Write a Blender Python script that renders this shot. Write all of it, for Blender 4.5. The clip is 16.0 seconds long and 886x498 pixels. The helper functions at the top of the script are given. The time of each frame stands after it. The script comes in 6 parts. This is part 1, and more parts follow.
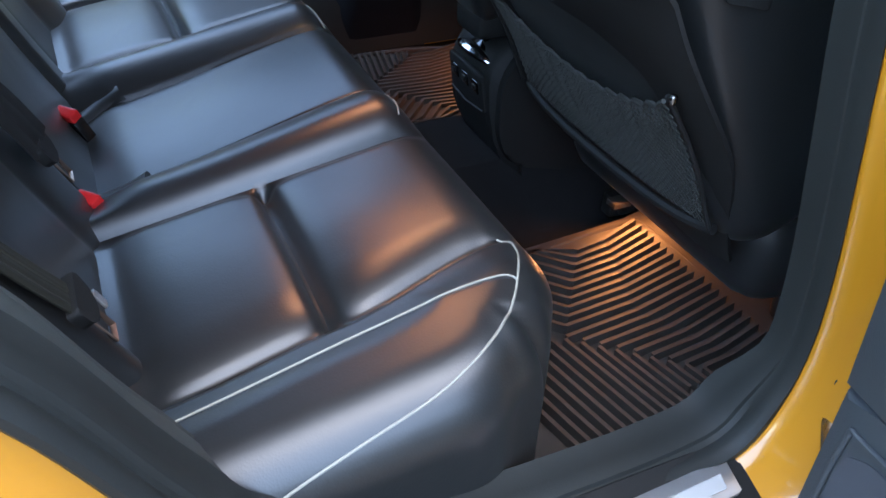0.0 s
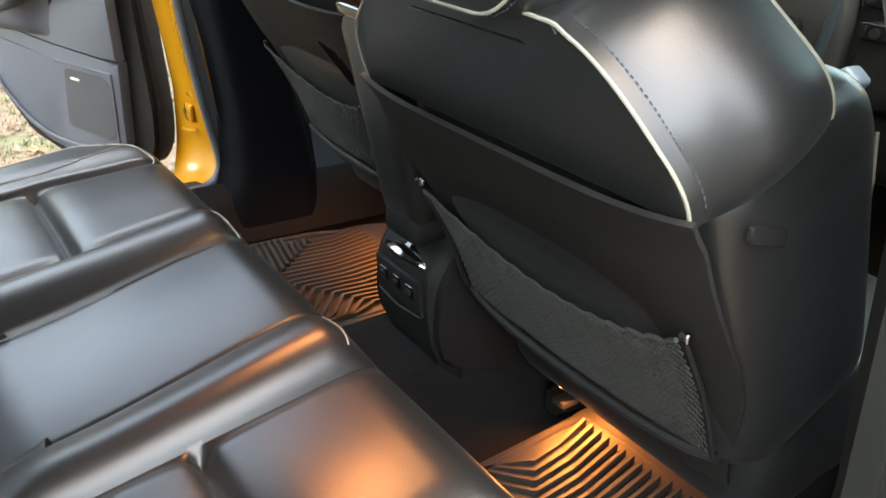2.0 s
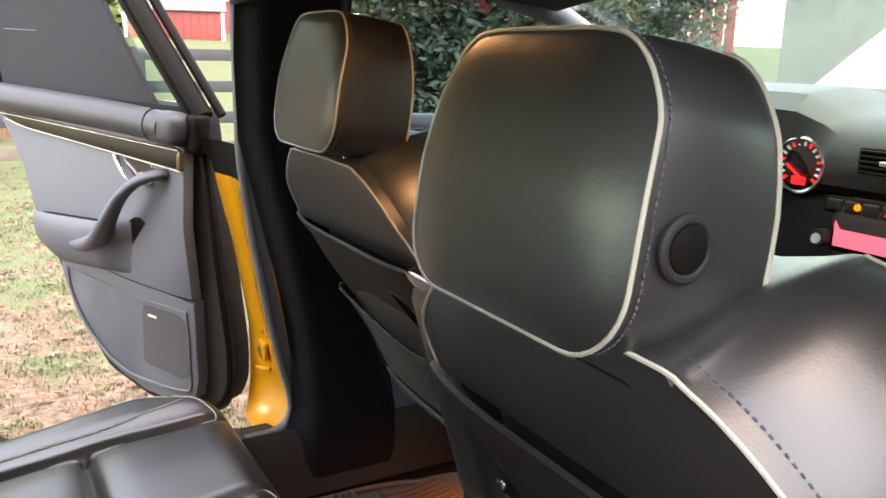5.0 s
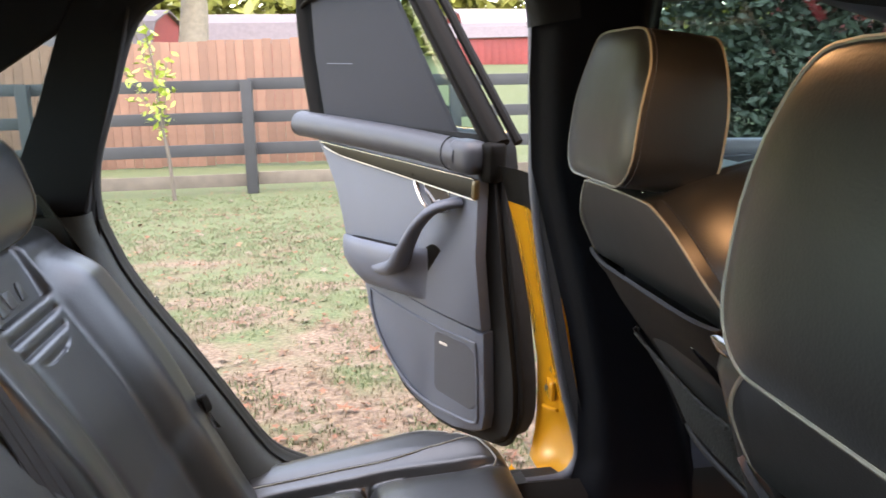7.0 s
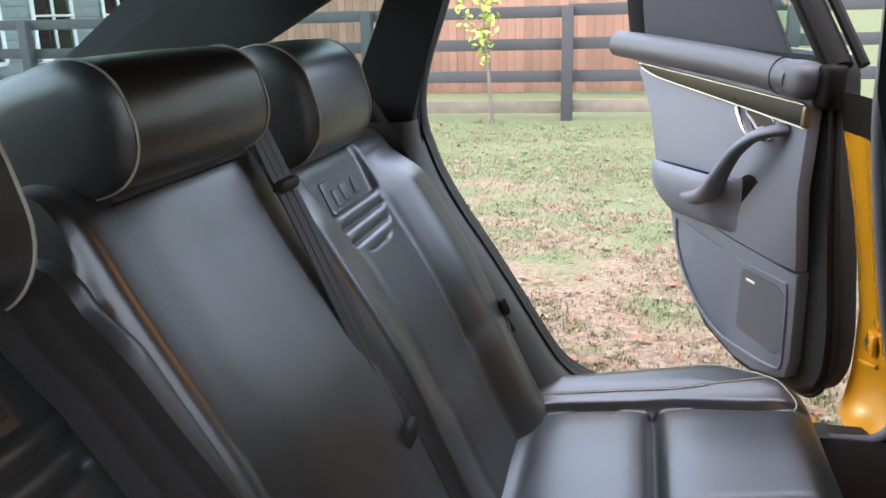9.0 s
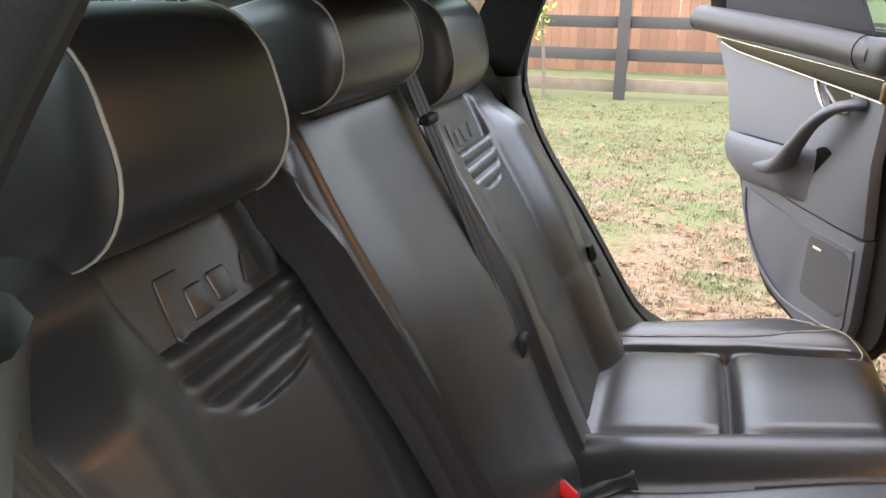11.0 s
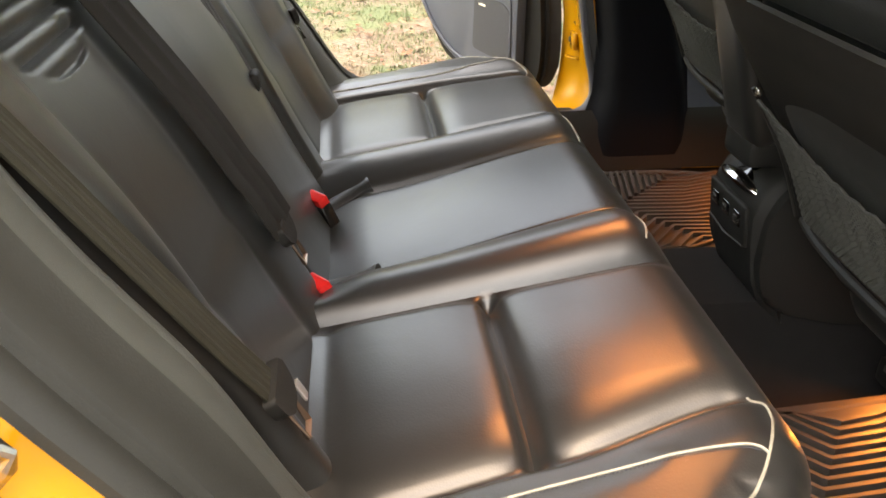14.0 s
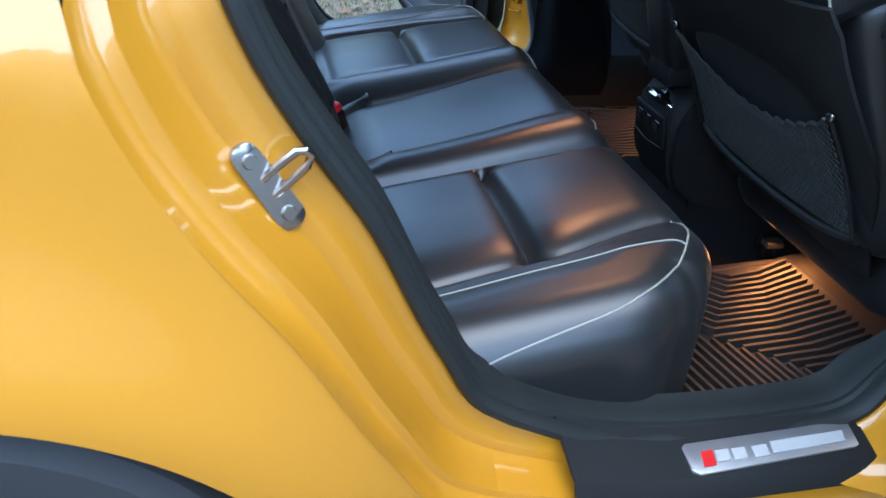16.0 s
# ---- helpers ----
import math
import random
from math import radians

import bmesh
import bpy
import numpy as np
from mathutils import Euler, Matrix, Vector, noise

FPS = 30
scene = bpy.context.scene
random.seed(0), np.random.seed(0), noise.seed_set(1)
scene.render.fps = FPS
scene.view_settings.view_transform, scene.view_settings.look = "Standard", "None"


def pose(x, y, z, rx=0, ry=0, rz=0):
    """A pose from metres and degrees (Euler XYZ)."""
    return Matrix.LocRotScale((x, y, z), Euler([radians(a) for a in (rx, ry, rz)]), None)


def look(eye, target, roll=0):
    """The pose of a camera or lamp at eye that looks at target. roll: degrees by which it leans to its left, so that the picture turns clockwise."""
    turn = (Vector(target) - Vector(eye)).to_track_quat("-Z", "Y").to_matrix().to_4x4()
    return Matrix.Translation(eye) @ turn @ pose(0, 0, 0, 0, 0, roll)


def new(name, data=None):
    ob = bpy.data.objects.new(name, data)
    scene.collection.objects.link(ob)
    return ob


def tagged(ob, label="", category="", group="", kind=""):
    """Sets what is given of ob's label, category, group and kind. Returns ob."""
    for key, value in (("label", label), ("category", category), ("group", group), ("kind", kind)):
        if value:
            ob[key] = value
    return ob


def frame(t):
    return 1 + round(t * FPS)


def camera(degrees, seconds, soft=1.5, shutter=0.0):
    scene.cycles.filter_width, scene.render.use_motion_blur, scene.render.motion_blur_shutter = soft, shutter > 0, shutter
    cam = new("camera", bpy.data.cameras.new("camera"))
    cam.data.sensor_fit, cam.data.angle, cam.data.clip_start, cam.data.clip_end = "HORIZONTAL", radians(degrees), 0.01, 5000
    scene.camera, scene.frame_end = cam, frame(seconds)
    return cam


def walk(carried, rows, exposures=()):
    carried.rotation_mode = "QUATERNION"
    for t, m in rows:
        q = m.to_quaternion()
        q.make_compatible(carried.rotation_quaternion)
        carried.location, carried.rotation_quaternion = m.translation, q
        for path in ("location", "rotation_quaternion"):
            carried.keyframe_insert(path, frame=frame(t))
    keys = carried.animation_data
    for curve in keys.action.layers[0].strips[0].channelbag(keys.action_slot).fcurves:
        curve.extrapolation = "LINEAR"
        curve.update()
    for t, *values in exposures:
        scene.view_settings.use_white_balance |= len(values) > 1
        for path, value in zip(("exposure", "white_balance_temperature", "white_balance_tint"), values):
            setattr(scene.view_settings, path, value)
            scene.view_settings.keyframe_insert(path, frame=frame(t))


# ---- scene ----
cam = camera(56.9, 16.0, shutter=0.2)
PATH = [
    (0, (-0.38, -1.187, 1.117), (0.328, 0.265, -0.063), 2.2),
    (0.5, (-0.397, -1.117, 1.128), (0.406, 0.316, -0.013), 3.0),
    (1, (-0.413, -1.045, 1.137), (0.47, 0.388, 0.056), 3.6),
    (1.5, (-0.428, -1.003, 1.139), (0.539, 0.44, 0.148), 3.7),
    (2, (-0.419, -0.981, 1.15), (0.665, 0.454, 0.275), 3.9),
    (2.5, (-0.42, -0.96, 1.16), (0.785, 0.451, 0.413), 4.9),
    (3, (-0.417, -0.941, 1.179), (0.877, 0.457, 0.57), 4.6),
    (3.2, (-0.42, -0.937, 1.183), (0.891, 0.456, 0.601), 4.2),
    (5.3, (-0.285, -0.8, 1.212), (0.58, 0.947, 0.763), 0.5),
    (5.5, (-0.279, -0.783, 1.212), (0.523, 0.995, 0.77), 0.1),
    (6, (-0.262, -0.749, 1.214), (0.398, 1.094, 0.805), -0.8),
    (6.5, (-0.244, -0.724, 1.22), (0.263, 1.169, 0.822), -1.6),
    (7, (-0.242, -0.712, 1.215), (0.033, 1.226, 0.801), -1.3),
    (7.5, (-0.231, -0.703, 1.211), (-0.245, 1.245, 0.76), -1.8),
    (8, (-0.239, -0.698, 1.193), (-0.449, 1.23, 0.703), -1.4),
    (8.5, (-0.245, -0.703, 1.186), (-0.586, 1.195, 0.657), -1.3),
    (9, (-0.24, -0.722, 1.191), (-0.697, 1.144, 0.634), -1.6),
    (9.2, (-0.243, -0.732, 1.189), (-0.742, 1.122, 0.629), -1.5),
    (11.3, (-0.318, -0.91, 1.161), (-0.837, 0.914, 0.525), 1.3),
    (11.5, (-0.316, -0.923, 1.15), (-0.787, 0.905, 0.49), 1.5),
    (12, (-0.325, -0.956, 1.119), (-0.659, 0.873, 0.382), 1.5),
    (12.5, (-0.327, -0.99, 1.102), (-0.546, 0.831, 0.305), 1.3),
    (13, (-0.331, -1.023, 1.095), (-0.418, 0.784, 0.244), 1.3),
    (13.5, (-0.327, -1.063, 1.077), (-0.293, 0.721, 0.175), 0.5),
    (14, (-0.355, -1.111, 1.076), (-0.147, 0.633, 0.119), 0.3),
    (14.5, (-0.391, -1.173, 1.077), (-0.036, 0.514, 0.062), 0.7),
    (15, (-0.415, -1.241, 1.073), (0.027, 0.412, 0.036), 2.6),
    (15.5, (-0.465, -1.341, 1.081), (-0.007, 0.315, 0.057), 3.6),
    (16, (-0.558, -1.452, 1.104), (-0.127, 0.224, 0.101), 4.2),
]
EXPOSURE = [(0.0, 3.72, 6600, 7), (0.5, 4.12, 8000, 7), (1.0, 4.36, 8300, 6), (1.5, 4.45, 9000, 4), (2.2, 4.60, 11300, 13), (3.0, 4.65, 11600, 19), (5.5, 4.33, 12000, 21), (7.0, 4.17, 10200, 20), (9.0, 4.19, 9700, 18), (11.5, 4.36, 12600, 20), (13.5, 4.50, 15000, 17), (14.0, 4.50, 15000, 15), (14.5, 4.33, 10800, 11), (15.0, 4.08, 8200, 5), (15.4, 3.95, 7600, 3), (16.0, 3.34, 6100, 1)]
walk(cam, [(t, look(eye, target, roll)) for t, eye, target, roll in PATH], EXPOSURE)

from mathutils.bvhtree import BVHTree

# ---- light ----
world = bpy.data.worlds.new("overcast_sky")
scene.world = world
world.use_nodes = True
wn = world.node_tree
sky = wn.nodes.new("ShaderNodeTexSky")
sky.sky_type, sky.sun_disc = "NISHITA", False
sky.sun_elevation, sky.sun_rotation = radians(76), radians(180)
sky.air_density, sky.dust_density, sky.ozone_density = 1.0, 0.6, 1.5
wn.nodes["Background"].inputs["Strength"].default_value = 0.15
wn.links.new(sky.outputs["Color"], wn.nodes["Background"].inputs["Color"])
sun = new("sun", bpy.data.lights.new("sun", "SUN"))
sun.data.energy, sun.data.angle, sun.data.color = 0.28, radians(120), (0.92, 0.96, 1.0)
sun.matrix_world = look((0, -2.2, 9), (0, 0, 0))


def warm_lamp(name, at, target, size, watts, colour=(1.0, 0.50, 0.20)):
    lamp = new(name, bpy.data.lights.new(name, "AREA"))
    lamp.data.size, lamp.data.energy, lamp.data.color = size, watts, colour
    lamp.matrix_world = look(at, target)
    return lamp


warm_lamp("footwell_light_right", (0.44, -0.26, 0.405), (0.34, -0.48, 0.28), 0.10, 0.18, (1.0, 0.36, 0.11))
warm_lamp("footwell_light_left", (0.48, 0.40, 0.40), (0.47, 0.41, 0.27), 0.16, 0.05, (1.0, 0.36, 0.11))
warm_lamp("roof_light", (0.07, 0.0, 1.335), (-0.05, -0.44, 0.57), 0.24, 0.038, (1.0, 0.36, 0.16)).data.spread = radians(48)

# ---- materials ----


def material(name, colour, rough=0.5, metal=0.0, vary=0.15, scale=8.0, bump=0.0, bump_scale=300.0, coat=0.0, sheen=0.0,
             rough_vary=0.06, spec=0.5, per_object=0.0):
    """A plain surface with two scales of variation and fine relief."""
    m = bpy.data.materials.new(name)
    m.use_nodes = True
    t = m.node_tree
    b = t.nodes["Principled BSDF"]
    co = t.nodes.new("ShaderNodeTexCoord").outputs["Object"]
    big = t.nodes.new("ShaderNodeTexNoise")
    big.inputs["Scale"].default_value, big.inputs["Detail"].default_value = scale, 4
    t.links.new(co, big.inputs["Vector"])
    mix = t.nodes.new("ShaderNodeMix")
    mix.data_type = "RGBA"
    low = [c * (1 - vary) for c in colour]
    high = [min(1, c * (1 + vary)) for c in colour]
    mix.inputs[6].default_value, mix.inputs[7].default_value = (*low, 1), (*high, 1)
    t.links.new(big.outputs["Fac"], mix.inputs[0])
    out = mix.outputs[2]
    if per_object:
        info = t.nodes.new("ShaderNodeObjectInfo")
        ramp = t.nodes.new("ShaderNodeMapRange")
        ramp.inputs["To Min"].default_value, ramp.inputs["To Max"].default_value = 1 - per_object, 1 + per_object
        t.links.new(info.outputs["Random"], ramp.inputs["Value"])
        hsv = t.nodes.new("ShaderNodeHueSaturation")
        t.links.new(ramp.outputs[0], hsv.inputs["Value"])
        t.links.new(out, hsv.inputs["Color"])
        out = hsv.outputs["Color"]
    t.links.new(out, b.inputs["Base Color"])
    fine = t.nodes.new("ShaderNodeTexNoise")
    fine.inputs["Scale"].default_value, fine.inputs["Detail"].default_value = bump_scale, 3
    t.links.new(co, fine.inputs["Vector"])
    rr = t.nodes.new("ShaderNodeMapRange")
    rr.inputs["To Min"].default_value, rr.inputs["To Max"].default_value = max(0, rough - rough_vary), min(1, rough + rough_vary)
    t.links.new(big.outputs["Fac"], rr.inputs["Value"])
    t.links.new(rr.outputs[0], b.inputs["Roughness"])
    b.inputs["Metallic"].default_value, b.inputs["Coat Weight"].default_value = metal, coat
    b.inputs["Coat Roughness"].default_value = 0.04
    b.inputs["Specular IOR Level"].default_value = spec
    b.inputs["Sheen Weight"].default_value = sheen
    if bump:
        bp = t.nodes.new("ShaderNodeBump")
        bp.inputs["Strength"].default_value, bp.inputs["Distance"].default_value = bump, 0.001
        t.links.new(fine.outputs["Fac"], bp.inputs["Height"])
        t.links.new(bp.outputs["Normal"], b.inputs["Normal"])
    return m


def leather(name, colour, rough=0.40):
    """Grained hide: small cells, faint creases and patches of wear."""
    m = material(name, colour, rough, vary=0.18, scale=5, bump=0.0, rough_vary=0.07)
    t = m.node_tree
    b = t.nodes["Principled BSDF"]
    b.inputs["Specular IOR Level"].default_value = 0.64
    b.inputs["Coat Weight"].default_value, b.inputs["Coat Roughness"].default_value = 0.17, 0.30
    co = t.nodes["Texture Coordinate"].outputs["Object"]
    cells = t.nodes.new("ShaderNodeTexVoronoi")
    cells.inputs["Scale"].default_value = 420
    creases = t.nodes.new("ShaderNodeTexNoise")
    creases.inputs["Scale"].default_value, creases.inputs["Detail"].default_value = 14, 4
    creases.inputs["Distortion"].default_value = 1.2
    for n in (cells, creases):
        t.links.new(co, n.inputs["Vector"])
    first = t.nodes.new("ShaderNodeBump")
    first.inputs["Strength"].default_value, first.inputs["Distance"].default_value = 0.14, 0.0006
    t.links.new(cells.outputs["Distance"], first.inputs["Height"])
    second = t.nodes.new("ShaderNodeBump")
    second.inputs["Strength"].default_value, second.inputs["Distance"].default_value = 0.10, 0.004
    t.links.new(creases.outputs["Fac"], second.inputs["Height"])
    t.links.new(first.outputs["Normal"], second.inputs["Normal"])
    t.links.new(second.outputs["Normal"], b.inputs["Normal"])
    b.inputs["Sheen Weight"].default_value, b.inputs["Sheen Roughness"].default_value = 0.025, 0.40
    b.inputs["Sheen Tint"].default_value = (0.86, 0.95, 0.92, 1)
    return m


def glass(name, tint=(0.85, 0.92, 0.9), rough=0.0):
    m = bpy.data.materials.new(name)
    m.use_nodes = True
    t = m.node_tree
    t.nodes.remove(t.nodes["Principled BSDF"])
    clear, shine = t.nodes.new("ShaderNodeBsdfTransparent"), t.nodes.new("ShaderNodeBsdfGlossy")
    clear.inputs["Color"].default_value = (*tint, 1)
    shine.inputs["Roughness"].default_value = rough
    mix, tilted = t.nodes.new("ShaderNodeMixShader"), t.nodes.new("ShaderNodeLayerWeight")
    tilted.inputs["Blend"].default_value = 0.5
    steep, shift = t.nodes.new("ShaderNodeMath"), t.nodes.new("ShaderNodeMath")
    steep.operation, shift.operation = "POWER", "MULTIPLY_ADD"
    steep.inputs[1].default_value, shift.inputs[1].default_value, shift.inputs[2].default_value = 5.0, 0.95, 0.04
    t.links.new(tilted.outputs["Facing"], steep.inputs[0])
    t.links.new(steep.outputs[0], shift.inputs[0])
    t.links.new(shift.outputs[0], mix.inputs[0])
    t.links.new(clear.outputs[0], mix.inputs[1])
    t.links.new(shine.outputs[0], mix.inputs[2])
    t.links.new(mix.outputs[0], t.nodes["Material Output"].inputs["Surface"])
    return m


def glow(name, colour, strength):
    m = bpy.data.materials.new(name)
    m.use_nodes = True
    b = m.node_tree.nodes["Principled BSDF"]
    b.inputs["Base Color"].default_value = (*[c * 0.3 for c in colour], 1)
    b.inputs["Emission Color"].default_value = (*colour, 1)
    b.inputs["Emission Strength"].default_value = strength
    return m


LEATHER = leather("black_leather", (0.0135, 0.0142, 0.0140), 0.37)
BELTGREY = material("olive_grey_webbing", (0.020, 0.0195, 0.0135), 0.7, spec=0.2, bump=0.5, bump_scale=700, vary=0.2, scale=60)
PIPING = material("silver_piping", (0.28, 0.27, 0.22), 0.5, vary=0.08, bump=0.2, bump_scale=600)
THREAD = material("slate_thread", (0.045, 0.050, 0.062), 0.8)
ROLLTRIM = material("slate_belt_pad", (0.030, 0.034, 0.041), 0.5, bump=0.35, bump_scale=800, vary=0.1, spec=0.35)
# black trim coloured darker, to put the far pillar in shade
PILLARSHADE = material("blue_black_pillar_trim", (0.0060, 0.0070, 0.0090), 0.6, bump=0.3, bump_scale=900, vary=0.12, spec=0.10)
FRAMEBLACK = material("matt_black_frame", (0.0050, 0.0046, 0.0040), 0.55, spec=0.05, bump=0.2, bump_scale=400, vary=0.2, scale=14)
SEALGREY = material("slate_pillar_seal", (0.060, 0.066, 0.080), 0.5, bump=0.2, bump_scale=500, vary=0.15, scale=14)
SHELL = material("seat_back_plastic", (0.016, 0.0155, 0.0145), 0.5, bump=0.25, bump_scale=900, vary=0.1, spec=0.25)
TRIM = material("black_trim_plastic", (0.015, 0.0148, 0.0140), 0.6, bump=0.3, bump_scale=900, vary=0.12, spec=0.16)
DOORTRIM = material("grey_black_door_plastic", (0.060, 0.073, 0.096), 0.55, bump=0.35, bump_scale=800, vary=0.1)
# door plastic again, coloured darker to shade the near door
SHADEDDOOR = material("dark_door_lining", (0.034, 0.040, 0.044), 0.6, bump=0.4, bump_scale=700, vary=0.12)
SIDETRIM = material("grey_side_lining", (0.038, 0.044, 0.040), 0.6, bump=0.4, bump_scale=700, vary=0.12)
DOOREDGE = material("dark_door_edge", (0.010, 0.0102, 0.0100), 0.7, spec=0.15, bump=0.3, bump_scale=500, vary=0.2, scale=14)
RUBBER = material("rubber_seal", (0.0185, 0.0200, 0.0185), 0.55, spec=0.22, bump=0.2, bump_scale=500, vary=0.2, scale=14)
PAINT = material("yellow_paint", (0.50, 0.208, 0.0125), 0.26, vary=0.02, scale=3, coat=1.0, rough_vary=0.03)
CARPET = material("black_carpet", (0.012, 0.0115, 0.0115), 0.95, bump=1.0, bump_scale=900, vary=0.3, scale=40, spec=0.15)
HEADLINER = material("black_headliner_cloth", (0.009, 0.0105, 0.0110), 0.95, bump=0.6, bump_scale=1200, vary=0.15)
MATRUBBER = material("ribbed_mat_rubber", (0.046, 0.040, 0.035), 0.5, bump=0.25, bump_scale=500, vary=0.2, scale=20)
GLOSS = material("piano_black", (0.006, 0.006, 0.006), 0.06, coat=0.6, vary=0.05, rough_vary=0.02)
CHROME = material("satin_chrome", (0.72, 0.72, 0.73), 0.18, metal=1.0, vary=0.04)
STEEL = material("striker_steel", (0.42, 0.40, 0.38), 0.24, metal=1.0, vary=0.10, scale=60)
ALU = material("brushed_aluminium", (0.62, 0.61, 0.60), 0.35, metal=0.85, vary=0.06, scale=40)
BRONZE = material("browned_latch_steel", (0.30, 0.22, 0.17), 0.35, metal=0.9, vary=0.2, scale=60)
RED = material("red_release_button", (0.55, 0.016, 0.016), 0.35, vary=0.05)
WEBLINE = material("belt_stripe", (0.012, 0.0115, 0.009), 0.7, bump=0.4, bump_scale=700, vary=0.15, scale=60)
GREYWEB = material("dark_grey_webbing", (0.026, 0.026, 0.026), 0.6, spec=0.3, bump=0.4, bump_scale=700, vary=0.2, scale=60)
WEB = material("belt_webbing", (0.011, 0.011, 0.0105), 0.75, spec=0.2, bump=0.4, bump_scale=700, vary=0.2, scale=60)
NET = material("net_cord", (0.036, 0.036, 0.031), 0.8, vary=0.2)
TINTED = glass("tinted_glass", (0.74, 0.85, 0.85))
CLEAR = glass("clear_glass", (0.80, 0.90, 0.86))
GREENGLASS = glass("green_side_glass", (0.48, 0.58, 0.58))
SHADE = material("sun_blind_mesh", (0.021, 0.023, 0.026), 0.85, spec=0.15, bump=0.6, bump_scale=1500, vary=0.1)
TYRE = material("tyre_rubber", (0.025, 0.025, 0.026), 0.85, bump=0.4, bump_scale=200, vary=0.2)
DASH = material("dashboard_soft_plastic", (0.043, 0.053, 0.050), 0.6, bump=0.4, bump_scale=900, vary=0.1)
PALE = material("pale_grey_lettering", (0.40, 0.39, 0.37), 0.4, vary=0.05)
WHITE = material("white_lettering", (0.75, 0.75, 0.76), 0.4, vary=0.03)
WHITECORD = material("white_cable", (0.8, 0.79, 0.77), 0.45, vary=0.05)
REDSCREEN = glow("red_screen", (0.9, 0.10, 0.20), 0.11)
REDDIAL = glow("red_dial_light", (1.0, 0.02, 0.03), 0.10)
ORANGE = glow("orange_button_light", (1.0, 0.30, 0.02), 0.06)

# ---- builders ----


def thing(name, at, label, category, group="", kind=""):
    ob = new(name)
    ob.empty_display_size = 0.05
    ob.location = at
    return tagged(ob, label, category, group, kind)


def part(name, bm, mat, parent=None, label="", smooth=True, recalc=True):
    """Links a bmesh in world metres as one mesh object, under a thing or a part."""
    me = bpy.data.meshes.new(name)
    if recalc:
        bmesh.ops.recalc_face_normals(bm, faces=bm.faces[:])
    bm.to_mesh(me)
    bm.free()
    if smooth:
        me.shade_smooth()
        me.set_sharp_from_angle(angle=radians(38))
    me.materials.append(mat)
    ob = new(name, me)
    if parent:
        ob.parent = parent
        ob.matrix_parent_inverse = Matrix.Identity(4) if parent.data else Matrix.Translation(-parent.location)
    if label:
        ob["label"] = label
    return ob


def box(at, size, bevel=0.003, turn=None, bm=None):
    """A box with bevelled edges; turn: a 3x3 or 4x4 matrix about its centre."""
    own = bmesh.new()
    bmesh.ops.create_cube(own, size=1)
    bmesh.ops.scale(own, vec=size, verts=own.verts)
    if bevel:
        bmesh.ops.bevel(own, geom=own.edges[:], offset=min(bevel, 0.45 * min(size)), segments=2, affect="EDGES", profile=0.6)
    if turn is not None:
        bmesh.ops.transform(own, matrix=turn.to_4x4(), verts=own.verts)
    bmesh.ops.translate(own, vec=at, verts=own.verts)
    if bm is None:
        return own
    return merge(bm, own)


def merge(bm, other):
    me = bpy.data.meshes.new("temporary")
    other.to_mesh(me)
    other.free()
    bm.from_mesh(me)
    bpy.data.meshes.remove(me)
    return bm


def rbox(at, size, r, n=8, shape=None, turn=None):
    """A soft box: a subdivided cube drawn to rounded edges. shape(x, y, z) in -1..1 gives an offset in metres."""
    bm = bmesh.new()
    bmesh.ops.create_cube(bm, size=2)
    bmesh.ops.subdivide_edges(bm, edges=bm.edges[:], cuts=n, use_grid_fill=True)
    half = Vector(size) / 2
    for v in bm.verts:
        c = v.co.copy()
        # denser rows toward the edges
        c = Vector([math.sin(a * math.pi / 2) * 0.6 + a * 0.4 for a in c])
        p = Vector([c[i] * half[i] for i in range(3)])
        inner = Vector([max(-half[i] + r, min(half[i] - r, p[i])) if half[i] > r else 0 for i in range(3)])
        off = p - inner
        if off.length > 1e-6:
            rr = Vector([min(r, half[i]) for i in range(3)])
            k = Vector([off[i] / rr[i] for i in range(3)])
            big = max(abs(a) for a in k)
            k = k.normalized() * big
            p = inner + Vector([k[i] * rr[i] for i in range(3)])
        v.co = p + (Vector(shape(*c)) if shape else Vector())
    if turn is not None:
        bmesh.ops.transform(bm, matrix=turn.to_4x4(), verts=bm.verts)
    bmesh.ops.translate(bm, vec=at, verts=bm.verts)
    return bm


def spline(pts, n=8):
    """A smooth line through the points (Catmull-Rom)."""
    p = [Vector(q) for q in pts]
    p = [p[0] * 2 - p[1]] + p + [p[-1] * 2 - p[-2]]
    out = []
    for i in range(1, len(p) - 2):
        for k in range(n):
            t = k / n
            a, b, c, d = p[i - 1], p[i], p[i + 1], p[i + 2]
            out.append(0.5 * (2 * b + (c - a) * t + (2 * a - 5 * b + 4 * c - d) * t * t + (3 * b - a - 3 * c + d) * t ** 3))
    return out + [p[-2]]


